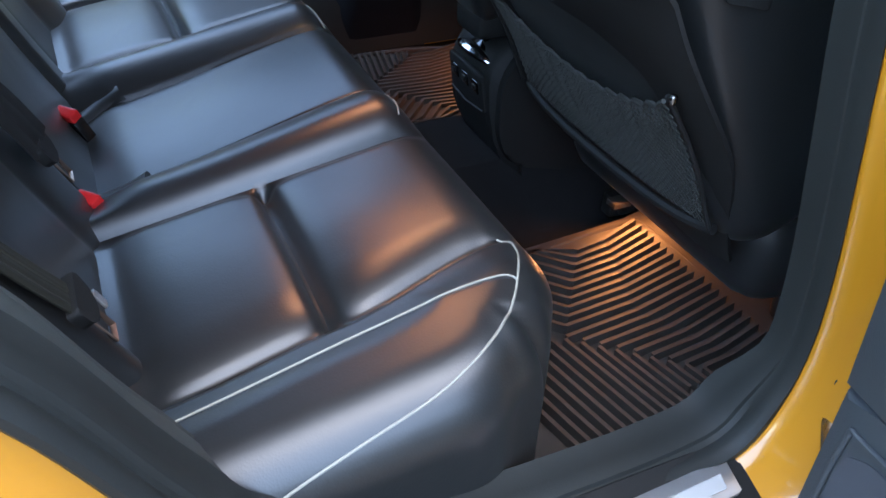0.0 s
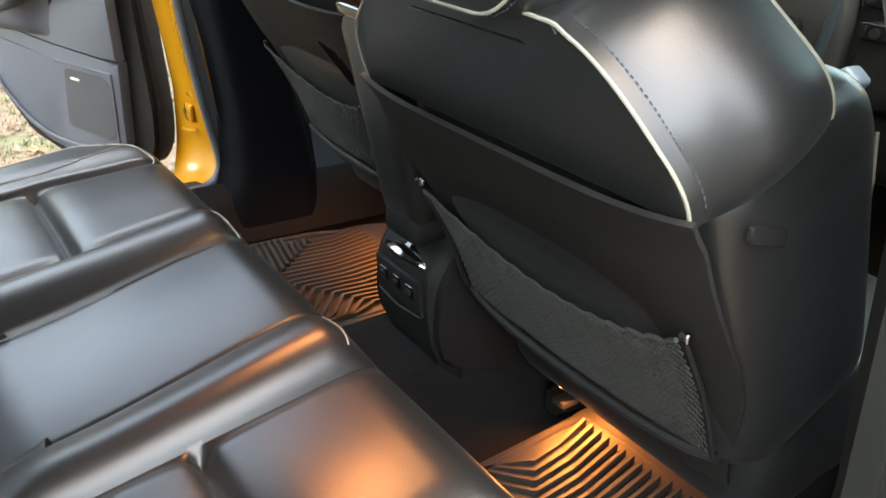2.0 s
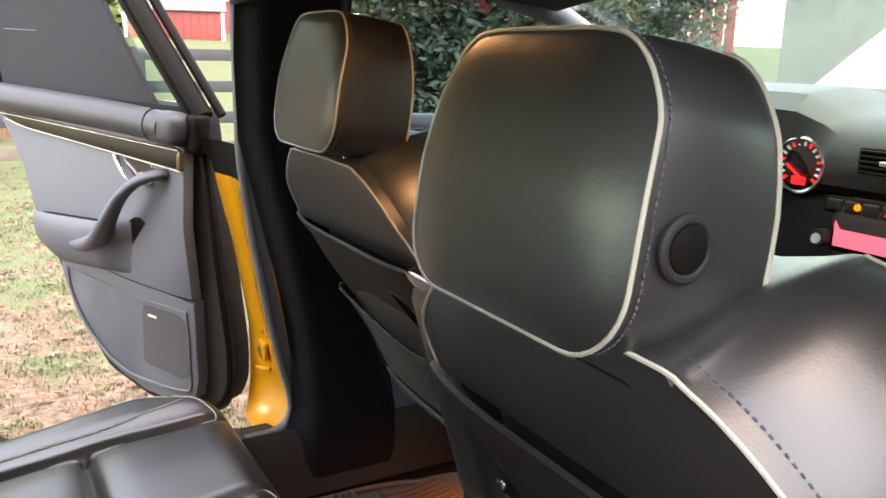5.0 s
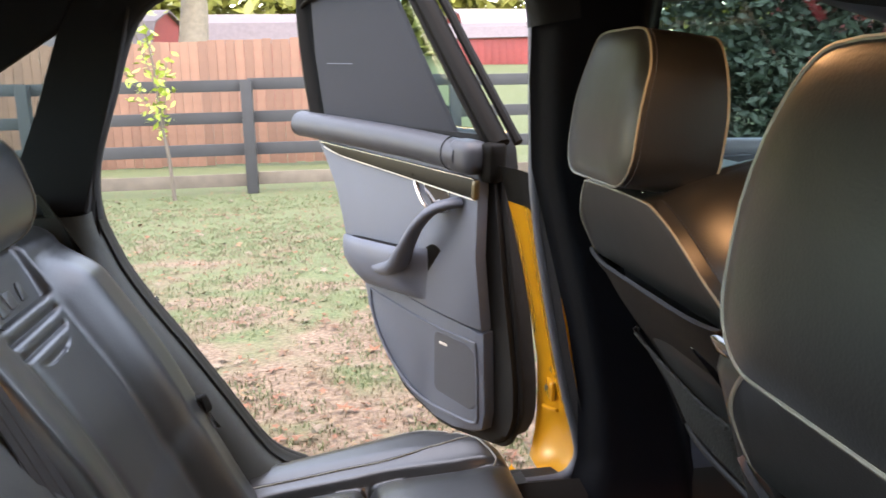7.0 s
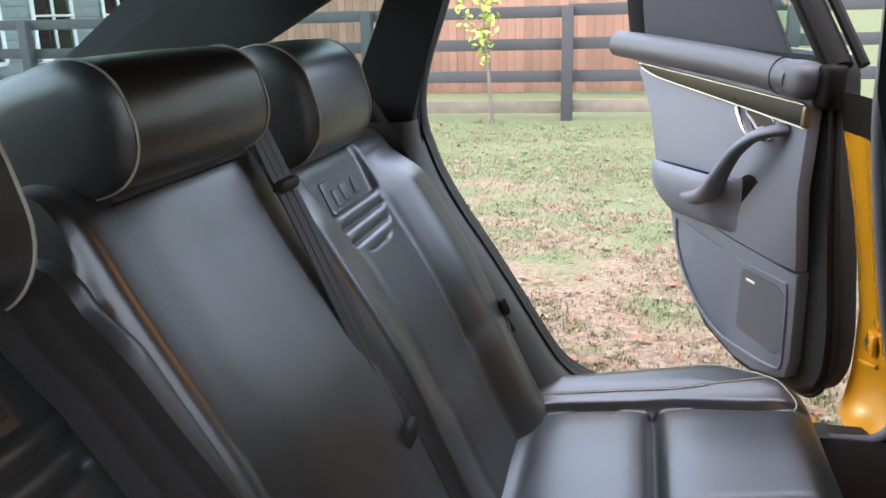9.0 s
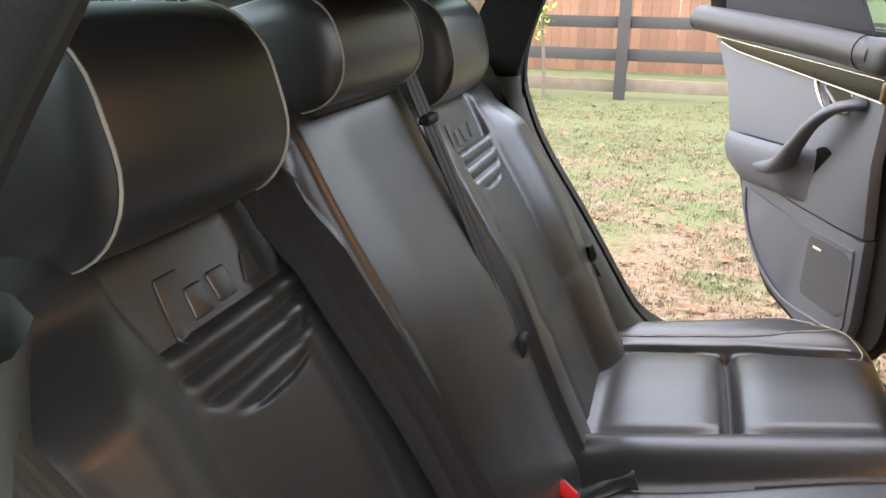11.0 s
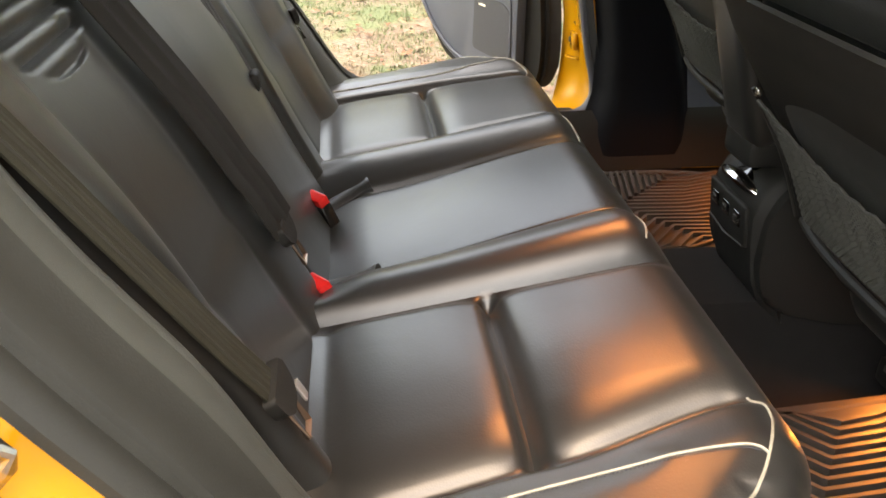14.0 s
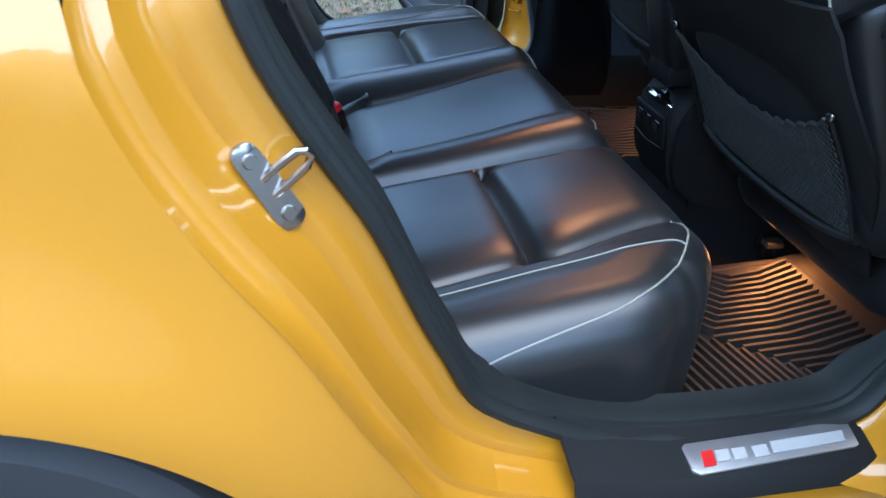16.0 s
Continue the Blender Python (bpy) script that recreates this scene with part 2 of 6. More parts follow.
def tube(pts, r, seg=8, closed=False, flat=1.0, up=(0, 0, 1), bm=None, square=False):
    """A round (or flattened) bar swept along the points."""
    bm = bm or bmesh.new()
    pts = [Vector(p) for p in pts]
    n, rings, side = len(pts), [], None
    for i, p in enumerate(pts):
        a, b = pts[(i - 1) % n if closed else max(0, i - 1)], pts[(i + 1) % n if closed else min(n - 1, i + 1)]
        way = (b - a).normalized()
        s = way.cross(Vector(up))
        s = s.normalized() if s.length > 1e-4 else (side or Vector((1, 0, 0)))
        if side is not None and s.dot(side) < 0:
            s = -s
        side = s
        v = s.cross(way).normalized()
        rr = r[i] if isinstance(r, (list, tuple)) else r
        ring = []
        for k in range(seg):
            a = 2 * math.pi * (k + 0.5) / seg
            ca, sa = math.cos(a), math.sin(a)
            if square:
                m = max(abs(ca), abs(sa))
                ca, sa = ca / m * 0.95, sa / m * 0.95
            ring.append(bm.verts.new(p + s * ca * rr + v * sa * rr * flat))
        rings.append(ring)
    for i in range(n if closed else n - 1):
        a, b = rings[i], rings[(i + 1) % n]
        for k in range(seg):
            bm.faces.new((a[k], a[(k + 1) % seg], b[(k + 1) % seg], b[k]))
    if not closed:
        bm.faces.new(rings[0])
        bm.faces.new(rings[-1][::-1])
    return bm


def sheet(fn, us, vs, thick=0.0):
    """A surface fn(u, v) over the two lists; thick: depth behind it, along the inverse normal."""
    bm = bmesh.new()
    g = [[bm.verts.new(fn(u, v)) for v in vs] for u in us]
    for i in range(len(us) - 1):
        for j in range(len(vs) - 1):
            bm.faces.new((g[i][j], g[i + 1][j], g[i + 1][j + 1], g[i][j + 1]))
    if thick:
        bm.normal_update()
        low = [[bm.verts.new(v.co - v.normal * thick) for v in row] for row in g]
        nu, nv = len(us) - 1, len(vs) - 1
        for i in range(nu):
            for j in range(nv):
                bm.faces.new((low[i][j], low[i][j + 1], low[i + 1][j + 1], low[i + 1][j]))
        for i in range(nu):
            bm.faces.new((g[i][0], low[i][0], low[i + 1][0], g[i + 1][0]))
            bm.faces.new((g[i][nv], g[i + 1][nv], low[i + 1][nv], low[i][nv]))
        for j in range(nv):
            bm.faces.new((g[0][j], g[0][j + 1], low[0][j + 1], low[0][j]))
            bm.faces.new((g[nu][j], low[nu][j], low[nu][j + 1], g[nu][j + 1]))
    return bm


def slab(outline, place, depth, bevel=0.004, seg=2):
    """A flat plate: the outline (a list of 2D points) laid out by place(a, b, d), d from 0 to depth, with bevelled rims."""
    bm = bmesh.new()
    low = [bm.verts.new((a, b, 0)) for a, b in outline]
    top = [bm.verts.new((a, b, depth)) for a, b in outline]
    n = len(outline)
    bm.faces.new(low[::-1])
    face = bm.faces.new(top)
    for i in range(n):
        bm.faces.new((low[i], low[(i + 1) % n], top[(i + 1) % n], top[i]))
    if bevel:
        bmesh.ops.bevel(bm, geom=list(face.edges), offset=bevel, segments=seg, affect="EDGES", profile=0.5)
    big = [f for f in bm.faces if len(f.verts) > 4]
    bmesh.ops.triangulate(bm, faces=big)
    for v in bm.verts:
        v.co = Vector(place(*v.co))
    return bm


def round_outline(pts, r, n=5):
    """A polygon with rounded corners."""
    out, m = [], len(pts)
    for i in range(m):
        p, a, b = Vector(pts[i]), Vector(pts[i - 1]), Vector(pts[(i + 1) % m])
        ra = min(r, 0.45 * (a - p).length, 0.45 * (b - p).length)
        s, e = p + (a - p).normalized() * ra, p + (b - p).normalized() * ra
        for k in range(n + 1):
            t = k / n
            q = s * (1 - t) ** 2 + p * 2 * t * (1 - t) + e * t * t
            out.append((q.x, q.y))
    return out


def lin(a, b, n):
    return [a + (b - a) * i / n for i in range(n + 1)]


def ease(a, b, x):
    t = max(0.0, min(1.0, (x - a) / (b - a)))
    return t * t * (3 - 2 * t)


def bell(x, c, w):
    return math.exp(-((x - c) / w) ** 2)


def mirrored(ob, dx=0.0, dz=0.0):
    """A copy of a thing on the other side of the car, its meshes flipped across y = 0."""
    made = {}
    for o in (ob, *ob.children_recursive):
        c = o.copy()
        if o.data:
            c.data = o.data.copy()
            c.data.transform(Matrix.Translation((dx, 0, dz)) @ Matrix.Diagonal((1, -1, 1, 1)))
            c.data.flip_normals()
        scene.collection.objects.link(c)
        made[o] = c
        if o.parent in made:
            c.parent = made[o.parent]
            c.matrix_parent_inverse = Matrix.Identity(4)
    top = made[ob]
    at = Vector((ob.location.x + dx, -ob.location.y, ob.location.z + dz))
    if not ob.data:
        top.location = at
        for c in top.children:
            c.matrix_parent_inverse = Matrix.Translation(-at)
    return top

# ---- outdoors ----


def lie(x, y):
    """Height of the yard: level round the car, falling gently to the fence, a grassy bank beyond it on one side."""
    rise = 0.10 * max(0.0, min(y, 38.0) - 13.0) * ease(0.2, 3.0, x)
    return rise - 0.012 * max(0.0, min(y, 30) - 1.0) + 0.012 * noise.noise((x * 0.7, y * 0.7, 0)) * ease(1.2, 3, abs(y) + abs(x) * 0.3)


def ground_material():
    m = bpy.data.materials.new("leaf_strewn_grass")
    m.use_nodes = True
    t = m.node_tree
    b = t.nodes["Principled BSDF"]
    co = t.nodes.new("ShaderNodeTexCoord").outputs["Object"]

    def noisy(scale, detail=5):
        n = t.nodes.new("ShaderNodeTexNoise")
        n.inputs["Scale"].default_value, n.inputs["Detail"].default_value = scale, detail
        t.links.new(co, n.inputs["Vector"])
        return n.outputs["Fac"]

    def ramp(fac, stops):
        r = t.nodes.new("ShaderNodeValToRGB")
        while len(r.color_ramp.elements) < len(stops):
            r.color_ramp.elements.new(0.5)
        for e, (p, c) in zip(r.color_ramp.elements, stops):
            e.position, e.color = p, (*c, 1)
        t.links.new(fac, r.inputs[0])
        return r.outputs[0]

    def blend(fac, a, c):
        x = t.nodes.new("ShaderNodeMix")
        x.data_type = "RGBA"
        t.links.new(fac, x.inputs[0])
        t.links.new(a, x.inputs[6])
        t.links.new(c, x.inputs[7])
        return x.outputs[2]

    grass = ramp(noisy(60), [(0.3, (0.024, 0.038, 0.012)), (0.5, (0.054, 0.074, 0.025)), (0.7, (0.098, 0.100, 0.046))])
    straw = ramp(noisy(45), [(0.3, (0.055, 0.033, 0.021)), (0.5, (0.112, 0.074, 0.047)), (0.7, (0.165, 0.120, 0.080))])
    # thin grass far off, bare and littered near the car
    sep = t.nodes.new("ShaderNodeSeparateXYZ")
    t.links.new(co, sep.inputs[0])
    far = t.nodes.new("ShaderNodeMapRange")
    far.inputs["From Min"].default_value, far.inputs["From Max"].default_value = 1.6, 7.0
    far.inputs["To Min"].default_value, far.inputs["To Max"].default_value = 0.17, -0.20
    t.links.new(sep.outputs["Y"], far.inputs["Value"])
    add = t.nodes.new("ShaderNodeMath")
    t.links.new(noisy(2.2, 9), add.inputs[0])
    t.links.new(far.outputs[0], add.inputs[1])
    mask = ramp(add.outputs[0], [(0.42, (0, 0, 0)), (0.60, (1, 1, 1))])
    t.links.new(blend(mask, grass, straw), b.inputs["Base Color"])
    b.inputs["Roughness"].default_value = 0.95
    bp = t.nodes.new("ShaderNodeBump")
    bp.inputs["Strength"].default_value, bp.inputs["Distance"].default_value = 0.7, 0.02
    t.links.new(noisy(50, 6), bp.inputs["Height"])
    t.links.new(bp.outputs["Normal"], b.inputs["Normal"])
    return m


GROUND = ground_material()
xs = [-400, -120, -40, -18] + lin(-10, 10, 50) + [18, 40, 120, 400]
ys = [-400, -120, -40, -12] + lin(-4, 14, 54) + [16, 18, 21, 25, 30, 34, 38, 48, 120, 400]
ground = part("ground", sheet(lambda x, y: (x, y, lie(x, y)), xs, ys), GROUND)
tagged(ground, "thin autumn lawn strewn with fallen leaves", "ground", kind="structure")

FENCEWOOD = material("black_fence_paint", (0.024, 0.025, 0.026), 0.7, bump=0.6, bump_scale=120, vary=0.4, scale=6, per_object=0.2)
GREYWOOD = material("weathered_fence_board", (0.104, 0.084, 0.064), 0.85, bump=0.8, bump_scale=80, vary=0.4, scale=7, per_object=0.2)
CEDAR = material("cedar_boards", (0.155, 0.074, 0.047), 0.75, bump=0.6, bump_scale=90, vary=0.3, scale=5, per_object=0.18)
REDBARN = material("red_barn_board", (0.20, 0.030, 0.028), 0.7, bump=0.4, bump_scale=60, vary=0.2, per_object=0.1)
SHINGLE = material("grey_shingles", (0.105, 0.088, 0.094), 0.9, bump=0.8, bump_scale=40, vary=0.25)
BARK = material("tree_bark", (0.16, 0.13, 0.10), 0.95, bump=1.0, bump_scale=40, vary=0.4, scale=10)
GREENLEAF = material("green_leaves", (0.10, 0.16, 0.035), 0.6, vary=0.4, scale=3, per_object=0.2)
YELLOWLEAF = material("yellowing_leaves", (0.20, 0.20, 0.045), 0.6, vary=0.4, scale=2, per_object=0.2)
HEDGELEAF = material("dark_evergreen_leaves", (0.046, 0.068, 0.046), 0.55, vary=0.5, scale=2)
LEAVES = [material("fallen_leaf_" + n, c, 0.8, vary=0.3, scale=30) for n, c in
          (("tan", (0.140, 0.089, 0.046)), ("brown", (0.094, 0.050, 0.027)), ("rust", (0.140, 0.056, 0.028)), ("pale", (0.125, 0.092, 0.062)))]

FENCE_Y = 9.2


def board_fence():
    f = thing("paddock_fence", (-1.10, FENCE_Y, -0.1), "black four-board paddock fence with square posts", "fence")
    posts = [-1.10 + 2.45 * k for k in range(-4, 6)]
    for x in posts:
        part("post", box((x, FENCE_Y - 0.02, 0.52), (0.13, 0.13, 1.40), 0.006), FENCEWOOD, f)
    for a, b in zip(posts, posts[1:]):
        for k, (z, h) in enumerate(((1.165, 0.135), (0.785, 0.135), (0.415, 0.14), (0.06, 0.15))):
            dz = random.uniform(-0.012, 0.012)
            part("board", box(((a + b) / 2, FENCE_Y + 0.065, z + dz), (b - a - 0.01, 0.03, h), 0.004), FENCEWOOD if k < 3 else GREYWOOD, f)
    return f


def cedar_fence():
    f = thing("privacy_fence", (-3, 12.7, -0.15), "tall new cedar privacy fence of upright boards", "fence")
    x, k = -7.2, 0
    base = box((0, 0, 0), (0.138, 0.02, 1.95), 0.003)
    first = part("board", base, CEDAR, f)
    mesh = first.data
    while x < 1.05:
        o = first if k == 0 else bpy.data.objects.new("board", mesh)
        if k:
            scene.collection.objects.link(o)
            o.parent, o.matrix_parent_inverse = f, Matrix.Translation(-f.location)
        y = 13.0 - 0.09 * (x + 3)
        o.location = (x, y + random.uniform(-0.004, 0.004), 0.85 + random.uniform(-0.012, 0.012) + 0.012 * (x + 3))
        o.rotation_euler = (0, random.uniform(-0.004, 0.004), -0.09)
        x, k = x + 0.143, k + 1
    for z in (0.25, 1.45):
        part("rail", box((-3.1, 13.06, z), (8.3, 0.04, 0.09), 0.004, Matrix.Rotation(-0.09, 3, "Z")), CEDAR, f)
    return f


def shed(at, size, turn, label, high=1.0, tiles=None):
    """A small red barn: board walls, white corner trim, a two-slope roof on each side."""
    f = thing("garden_shed", at, label, "shed", "red sheds behind the fence")
    w, d, h = size
    m = Matrix.Translation(at) @ Matrix.Rotation(turn, 4, "Z")
    bm = box((0, 0, h / 2), (w, d, h), 0.01)
    bmesh.ops.transform(bm, matrix=m, verts=bm.verts)
    part("wall", bm, REDBARN, f)
    prof = [(-d / 2 - 0.15, h - 0.05), (-d / 2 + 0.25, h + 0.62 * high), (0, h + 0.98 * high), (d / 2 - 0.25, h + 0.62 * high), (d / 2 + 0.15, h - 0.05)]
    bm = sheet(lambda x, k: m @ Vector((x, prof[k][0], prof[k][1])), [-w / 2 - 0.15, w / 2 + 0.15], list(range(5)), 0.05)
    part("roof", bm, tiles or SHINGLE, f, smooth=False)
    for x in (-w / 2, w / 2):
        gable = slab([(p[0] * 0.93, p[1] - 0.03) for p in prof], lambda a, b, c, x=x: m @ Vector((x - 0.02 + c, a, b)), 0.04, 0)
        part("gable", gable, REDBARN, f, smooth=False)
        for y in (-d / 2, d / 2):
            bm = box((x, y, h / 2), (0.12, 0.12, h), 0.005)
            bmesh.ops.transform(bm, matrix=m, verts=bm.verts)
            part("corner_board", bm, WHITE, f)
    n = int(w / 0.3)
    for k in range(n):
        for y in (-d / 2 - 0.012, d / 2 + 0.012):
            bm = box((-w / 2 + (k + 0.5) * w / n, y, h / 2), (w / n - 0.02, 0.02, h - 0.04), 0.003)
            bmesh.ops.transform(bm, matrix=m, verts=bm.verts)
            part("plank", bm, REDBARN, f)
    return f


def leaf_clumps(points, size, seed, per=14):
    """Many small bent leaves scattered round the given points."""
    rng = random.Random(seed)
    verts, faces = [], []
    for p, spread in points:
        for _ in range(per):
            c = Vector(p) + Vector((rng.gauss(0, 1), rng.gauss(0, 1), rng.gauss(0, 0.8))) * spread
            a = Vector((rng.gauss(0, 1), rng.gauss(0, 1), rng.gauss(0, 0.6))).normalized()
            b = a.cross(Vector((rng.gauss(0, 1), rng.gauss(0, 1), rng.gauss(0, 1)))).normalized()
            s = size * rng.uniform(0.6, 1.3)
            k = len(verts)
            nrm = a.cross(b) * s * 0.15
            verts += [c - a * s, c - b * s * 0.45 + nrm, c + a * s, c + b * s * 0.45 + nrm]
            faces += [(k, k + 1, k + 2), (k, k + 2, k + 3)]
    bm = bmesh.new()
    vs = [bm.verts.new(v) for v in verts]
    for f in faces:
        bm.faces.new([vs[i] for i in f])
    return bm


def tree(at, height, r, crown, leaf_mat, seed, label, leaf=0.10, per=22, low=0.45):
    rng = random.Random(seed)
    f = thing("tree", at, label, "tree")
    at = Vector(at)
    trunk = [at + Vector((0.08 * math.sin(k * 1.3 + seed), 0.08 * math.cos(k * 1.7), height * 0.75 * k / 6 - 0.1)) for k in range(7)]
    bm = tube(trunk, [r * (1 - 0.11 * k) for k in range(7)], 12)
    tips = []
    for k in range(9):
        s = trunk[3 + k % 4]
        a = rng.uniform(0, 6.28)
        e = s + Vector((math.cos(a), math.sin(a), rng.uniform(0.3, 0.9))) * crown * rng.uniform(0.5, 0.9)
        mid = (s + e) / 2 + Vector((0, 0, crown * 0.12))
        tube(spline([s, mid, e], 4), [r * 0.35 * (1 - 0.085 * j) for j in range(9)], 6, bm=bm)
        tips += [mid, e]
    part("trunk", bm, BARK, f)
    pts = []
    for _ in range(120):
        d = Vector((rng.gauss(0, 1), rng.gauss(0, 1), rng.gauss(0, 0.7)))
        d = d.normalized() * crown * rng.uniform(0.35, 1.0)
        pts.append((at + Vector((0, 0, height * low + crown)) + d, crown * 0.14))
    pts += [(p, crown * 0.15) for p in tips]
    part("crown", leaf_clumps(pts, leaf, seed, per), leaf_mat, f, recalc=False)
    return f


def sapling():
    f = thing("sapling", (-1.94, 8.73, -0.1), "slender young tree with a few lime-green leaves", "tree")
    b = Vector((-1.93, 8.73, -0.12))
    stem = spline([b, b + Vector((-0.02, 0, 0.5)), b + Vector((-0.06, 0, 0.85)), b + Vector((-0.10, 0, 1.5)), b + Vector((-0.2, 0, 2.2))], 5)
    bm = tube(stem, [0.025 - 0.0009 * k for k in range(len(stem))], 8)
    pts = [(p, 0.05) for p in stem[9:]]
    for s, e in (((-0.06, 0, 0.8), (-0.42, 0.05, 1.45)), ((-0.05, 0, 0.75), (0.05, -0.05, 1.55)), ((-0.1, 0, 1.3), (-0.35, 0, 2.1))):
        tw = spline([b + Vector(s), b + (Vector(s) + Vector(e)) / 2 + Vector((0, 0, 0.05)), b + Vector(e)], 4)
        tube(tw, 0.007, 6, bm=bm)
        pts += [(p, 0.06) for p in tw[2:]]
    part("stem", bm, GREYWOOD, f)
    part("foliage", leaf_clumps(pts, 0.055, 4, 5), material("lime_leaves", (0.26, 0.34, 0.05), 0.5, vary=0.3), f, recalc=False)


def fallen_leaves(n=6000):
    """Lobed dry leaves lying on the lawn on the far side of the car."""
    rng = random.Random(11)
    lobes = [(math.cos(a) * (1 if k % 2 == 0 else 0.42), math.sin(a) * (1 if k % 2 == 0 else 0.42)) for k, a in
             enumerate([2 * math.pi * j / 10 for j in range(10)])]
    for which, m in enumerate(LEAVES):
        bm = bmesh.new()
        for _ in range(n // 4):
            y = 1.0 + 8.5 * rng.random() ** 1.5
            x = rng.uniform(-1.2 - 0.45 * y, 0.9 + 0.35 * y)
            s = rng.uniform(0.010, 0.026) if rng.random() < 0.85 else rng.uniform(0.026, 0.052)
            z = lie(x, y) + 0.006 + rng.random() * 0.012
            turn = Euler((rng.uniform(-0.35, 0.35), rng.uniform(-0.35, 0.35), rng.uniform(0, 6.3))).to_matrix()
            c = bm.verts.new(Vector((x, y, z + 0.2 * s)))
            ring = [bm.verts.new(Vector((x, y, z)) + turn @ Vector((a * s, b * s * 0.75, 0.25 * s * rng.uniform(-0.2, 1)))) for a, b in lobes]
            for k in range(10):
                bm.faces.new((c, ring[k], ring[(k + 1) % 10]))
        ob = part("fallen_leaves", bm, m, recalc=False, smooth=False)
        tagged(ob, "dry fallen oak leaves scattered on the lawn", "leaves", kind="stuff")


def grass_tufts(n, mat, seed, label, y0=1.6, y1=9.0, low=-0.15):
    """Short bent blades in loose patches."""
    rng = random.Random(seed)
    bm = bmesh.new()
    made = 0
    while made < n:
        y = rng.uniform(y0, y1)
        x = rng.uniform(-1.4 - 0.5 * y, 1.0 + 0.4 * y)
        if noise.noise((x * 0.9, y * 0.9, seed)) + 0.35 * noise.noise((x * 4, y * 4, seed)) < low + 0.05 * (6 - y):
            continue
        made += 1
        for _ in range(rng.randint(3, 6)):
            px, py = x + rng.gauss(0, 0.02), y + rng.gauss(0, 0.02)
            a, tall, wide = rng.uniform(0, 6.28), rng.uniform(0.012, 0.032), rng.uniform(0.0012, 0.0028)
            base, lean = Vector((px, py, lie(px, py) - 0.002)), Vector((math.cos(a), math.sin(a), 0)) * tall * rng.uniform(0.2, 0.9)
            side = Vector((-math.sin(a), math.cos(a), 0)) * wide
            mid = base + lean * 0.35 + Vector((0, 0, tall * 0.65))
            v = [bm.verts.new(p) for p in (base - side, base + side, mid + side * 0.8, mid - side * 0.8, base + lean + Vector((0, 0, tall)))]
            bm.faces.new(v[:4])
            bm.faces.new((v[3], v[2], v[4]))
    tagged(part("grass", bm, mat, recalc=False, smooth=False), label, "grass", kind="stuff")


grass_tufts(15000, material("green_grass_blades", (0.068, 0.090, 0.034), 0.7, vary=0.25, scale=2), 5, "short green grass growing in loose patches")
grass_tufts(9000, material("dry_grass_blades", (0.130, 0.098, 0.060), 0.8, vary=0.3, scale=3), 8, "dry straw-coloured grass between the leaves", 1.2, 8.0, -0.3)
board_fence()
cedar_fence()
sapling()
fallen_leaves()
shed((6.9, 34.0, 1.55), (3.6, 2.4, 1.20), radians(-10), "small red barn-style shed with a grey gambrel roof", 0.62)
shed((7.9, 37.0, 1.7), (4.2, 2.6, 1.65), radians(10), "low shed with a pale roof up on the grassy bank", 0.8, material("pale_roof_sheet", (0.26, 0.23, 0.24), 0.8, vary=0.15))
shed((-5.9, 24.0, -0.3), (3.0, 2.6, 2.5), radians(-12), "red garden shed behind the cedar fence")
shed((-2.6, 29.0, -0.3), (3.4, 3.0, 2.75), radians(5), "long low red shed with a dull purple-grey roof")

# unseen plain wall closing the near side, added to block low sky light
unseen_wall = part("wall_south", box((-1.0, -8.5, 1.6), (36.0, 0.3, 3.8), 0.02), material("weathered_wall", (0.38, 0.36, 0.33), 0.9, bump=0.5, bump_scale=60, vary=0.3, scale=2))
tagged(unseen_wall, "plain weathered wall, unseen, added on the near side to hold off low sky", "wall", kind="structure")

# ---- car body ----
car = thing("car", (-0.1, 0.0, 0.0), "yellow four-door saloon with both rear doors and the bonnet open", "car")

# outline of the rear door opening in x and z, from the sill forward and round
OPENING = spline([(x, z, 0) for x, z in (
    (-0.295, 0.480), (-0.20, 0.436), (-0.10, 0.415), (0.0, 0.41), (0.10, 0.412), (0.17, 0.425), (0.205, 0.47), (0.222, 0.55), (0.215, 0.65),
    (0.19, 0.78), (0.165, 0.90), (0.14, 1.05), (0.125, 1.20), (0.112, 1.315), (0.08, 1.365), (-0.05, 1.378), (-0.25, 1.378), (-0.42, 1.362),
    (-0.50, 1.315), (-0.56, 1.19), (-0.605, 1.08), (-0.616, 0.99), (-0.594, 0.912), (-0.553, 0.835), (-0.498, 0.752), (-0.438, 0.657), (-0.376, 0.556), (-0.337, 0.510), (-0.295, 0.480))], 4)
OPENING = [(p.x, p.y) for p in OPENING[:-1]]


def side_y(z):
    """Half-width of the body at the flange of the opening."""
    return 0.79 if z < 0.95 else 0.79 - 0.36 * (z - 0.95)


def inward(k):
    """The direction into the opening at point k of its outline."""
    a, b = Vector(OPENING[k - 1]), Vector(OPENING[(k + 1) % len(OPENING)])
    d = (b - a).normalized()
    return Vector((-d.y, d.x))


def lean_in(x, side):
    """The rear edge stands a little further back on the far side, forward on the near side."""
    return 0.014 * ease(-0.33, -0.40, x) + 0.018 * ease(-0.40, -0.50, x) if side < 0 else -0.025 * ease(-0.26, -0.36, x)


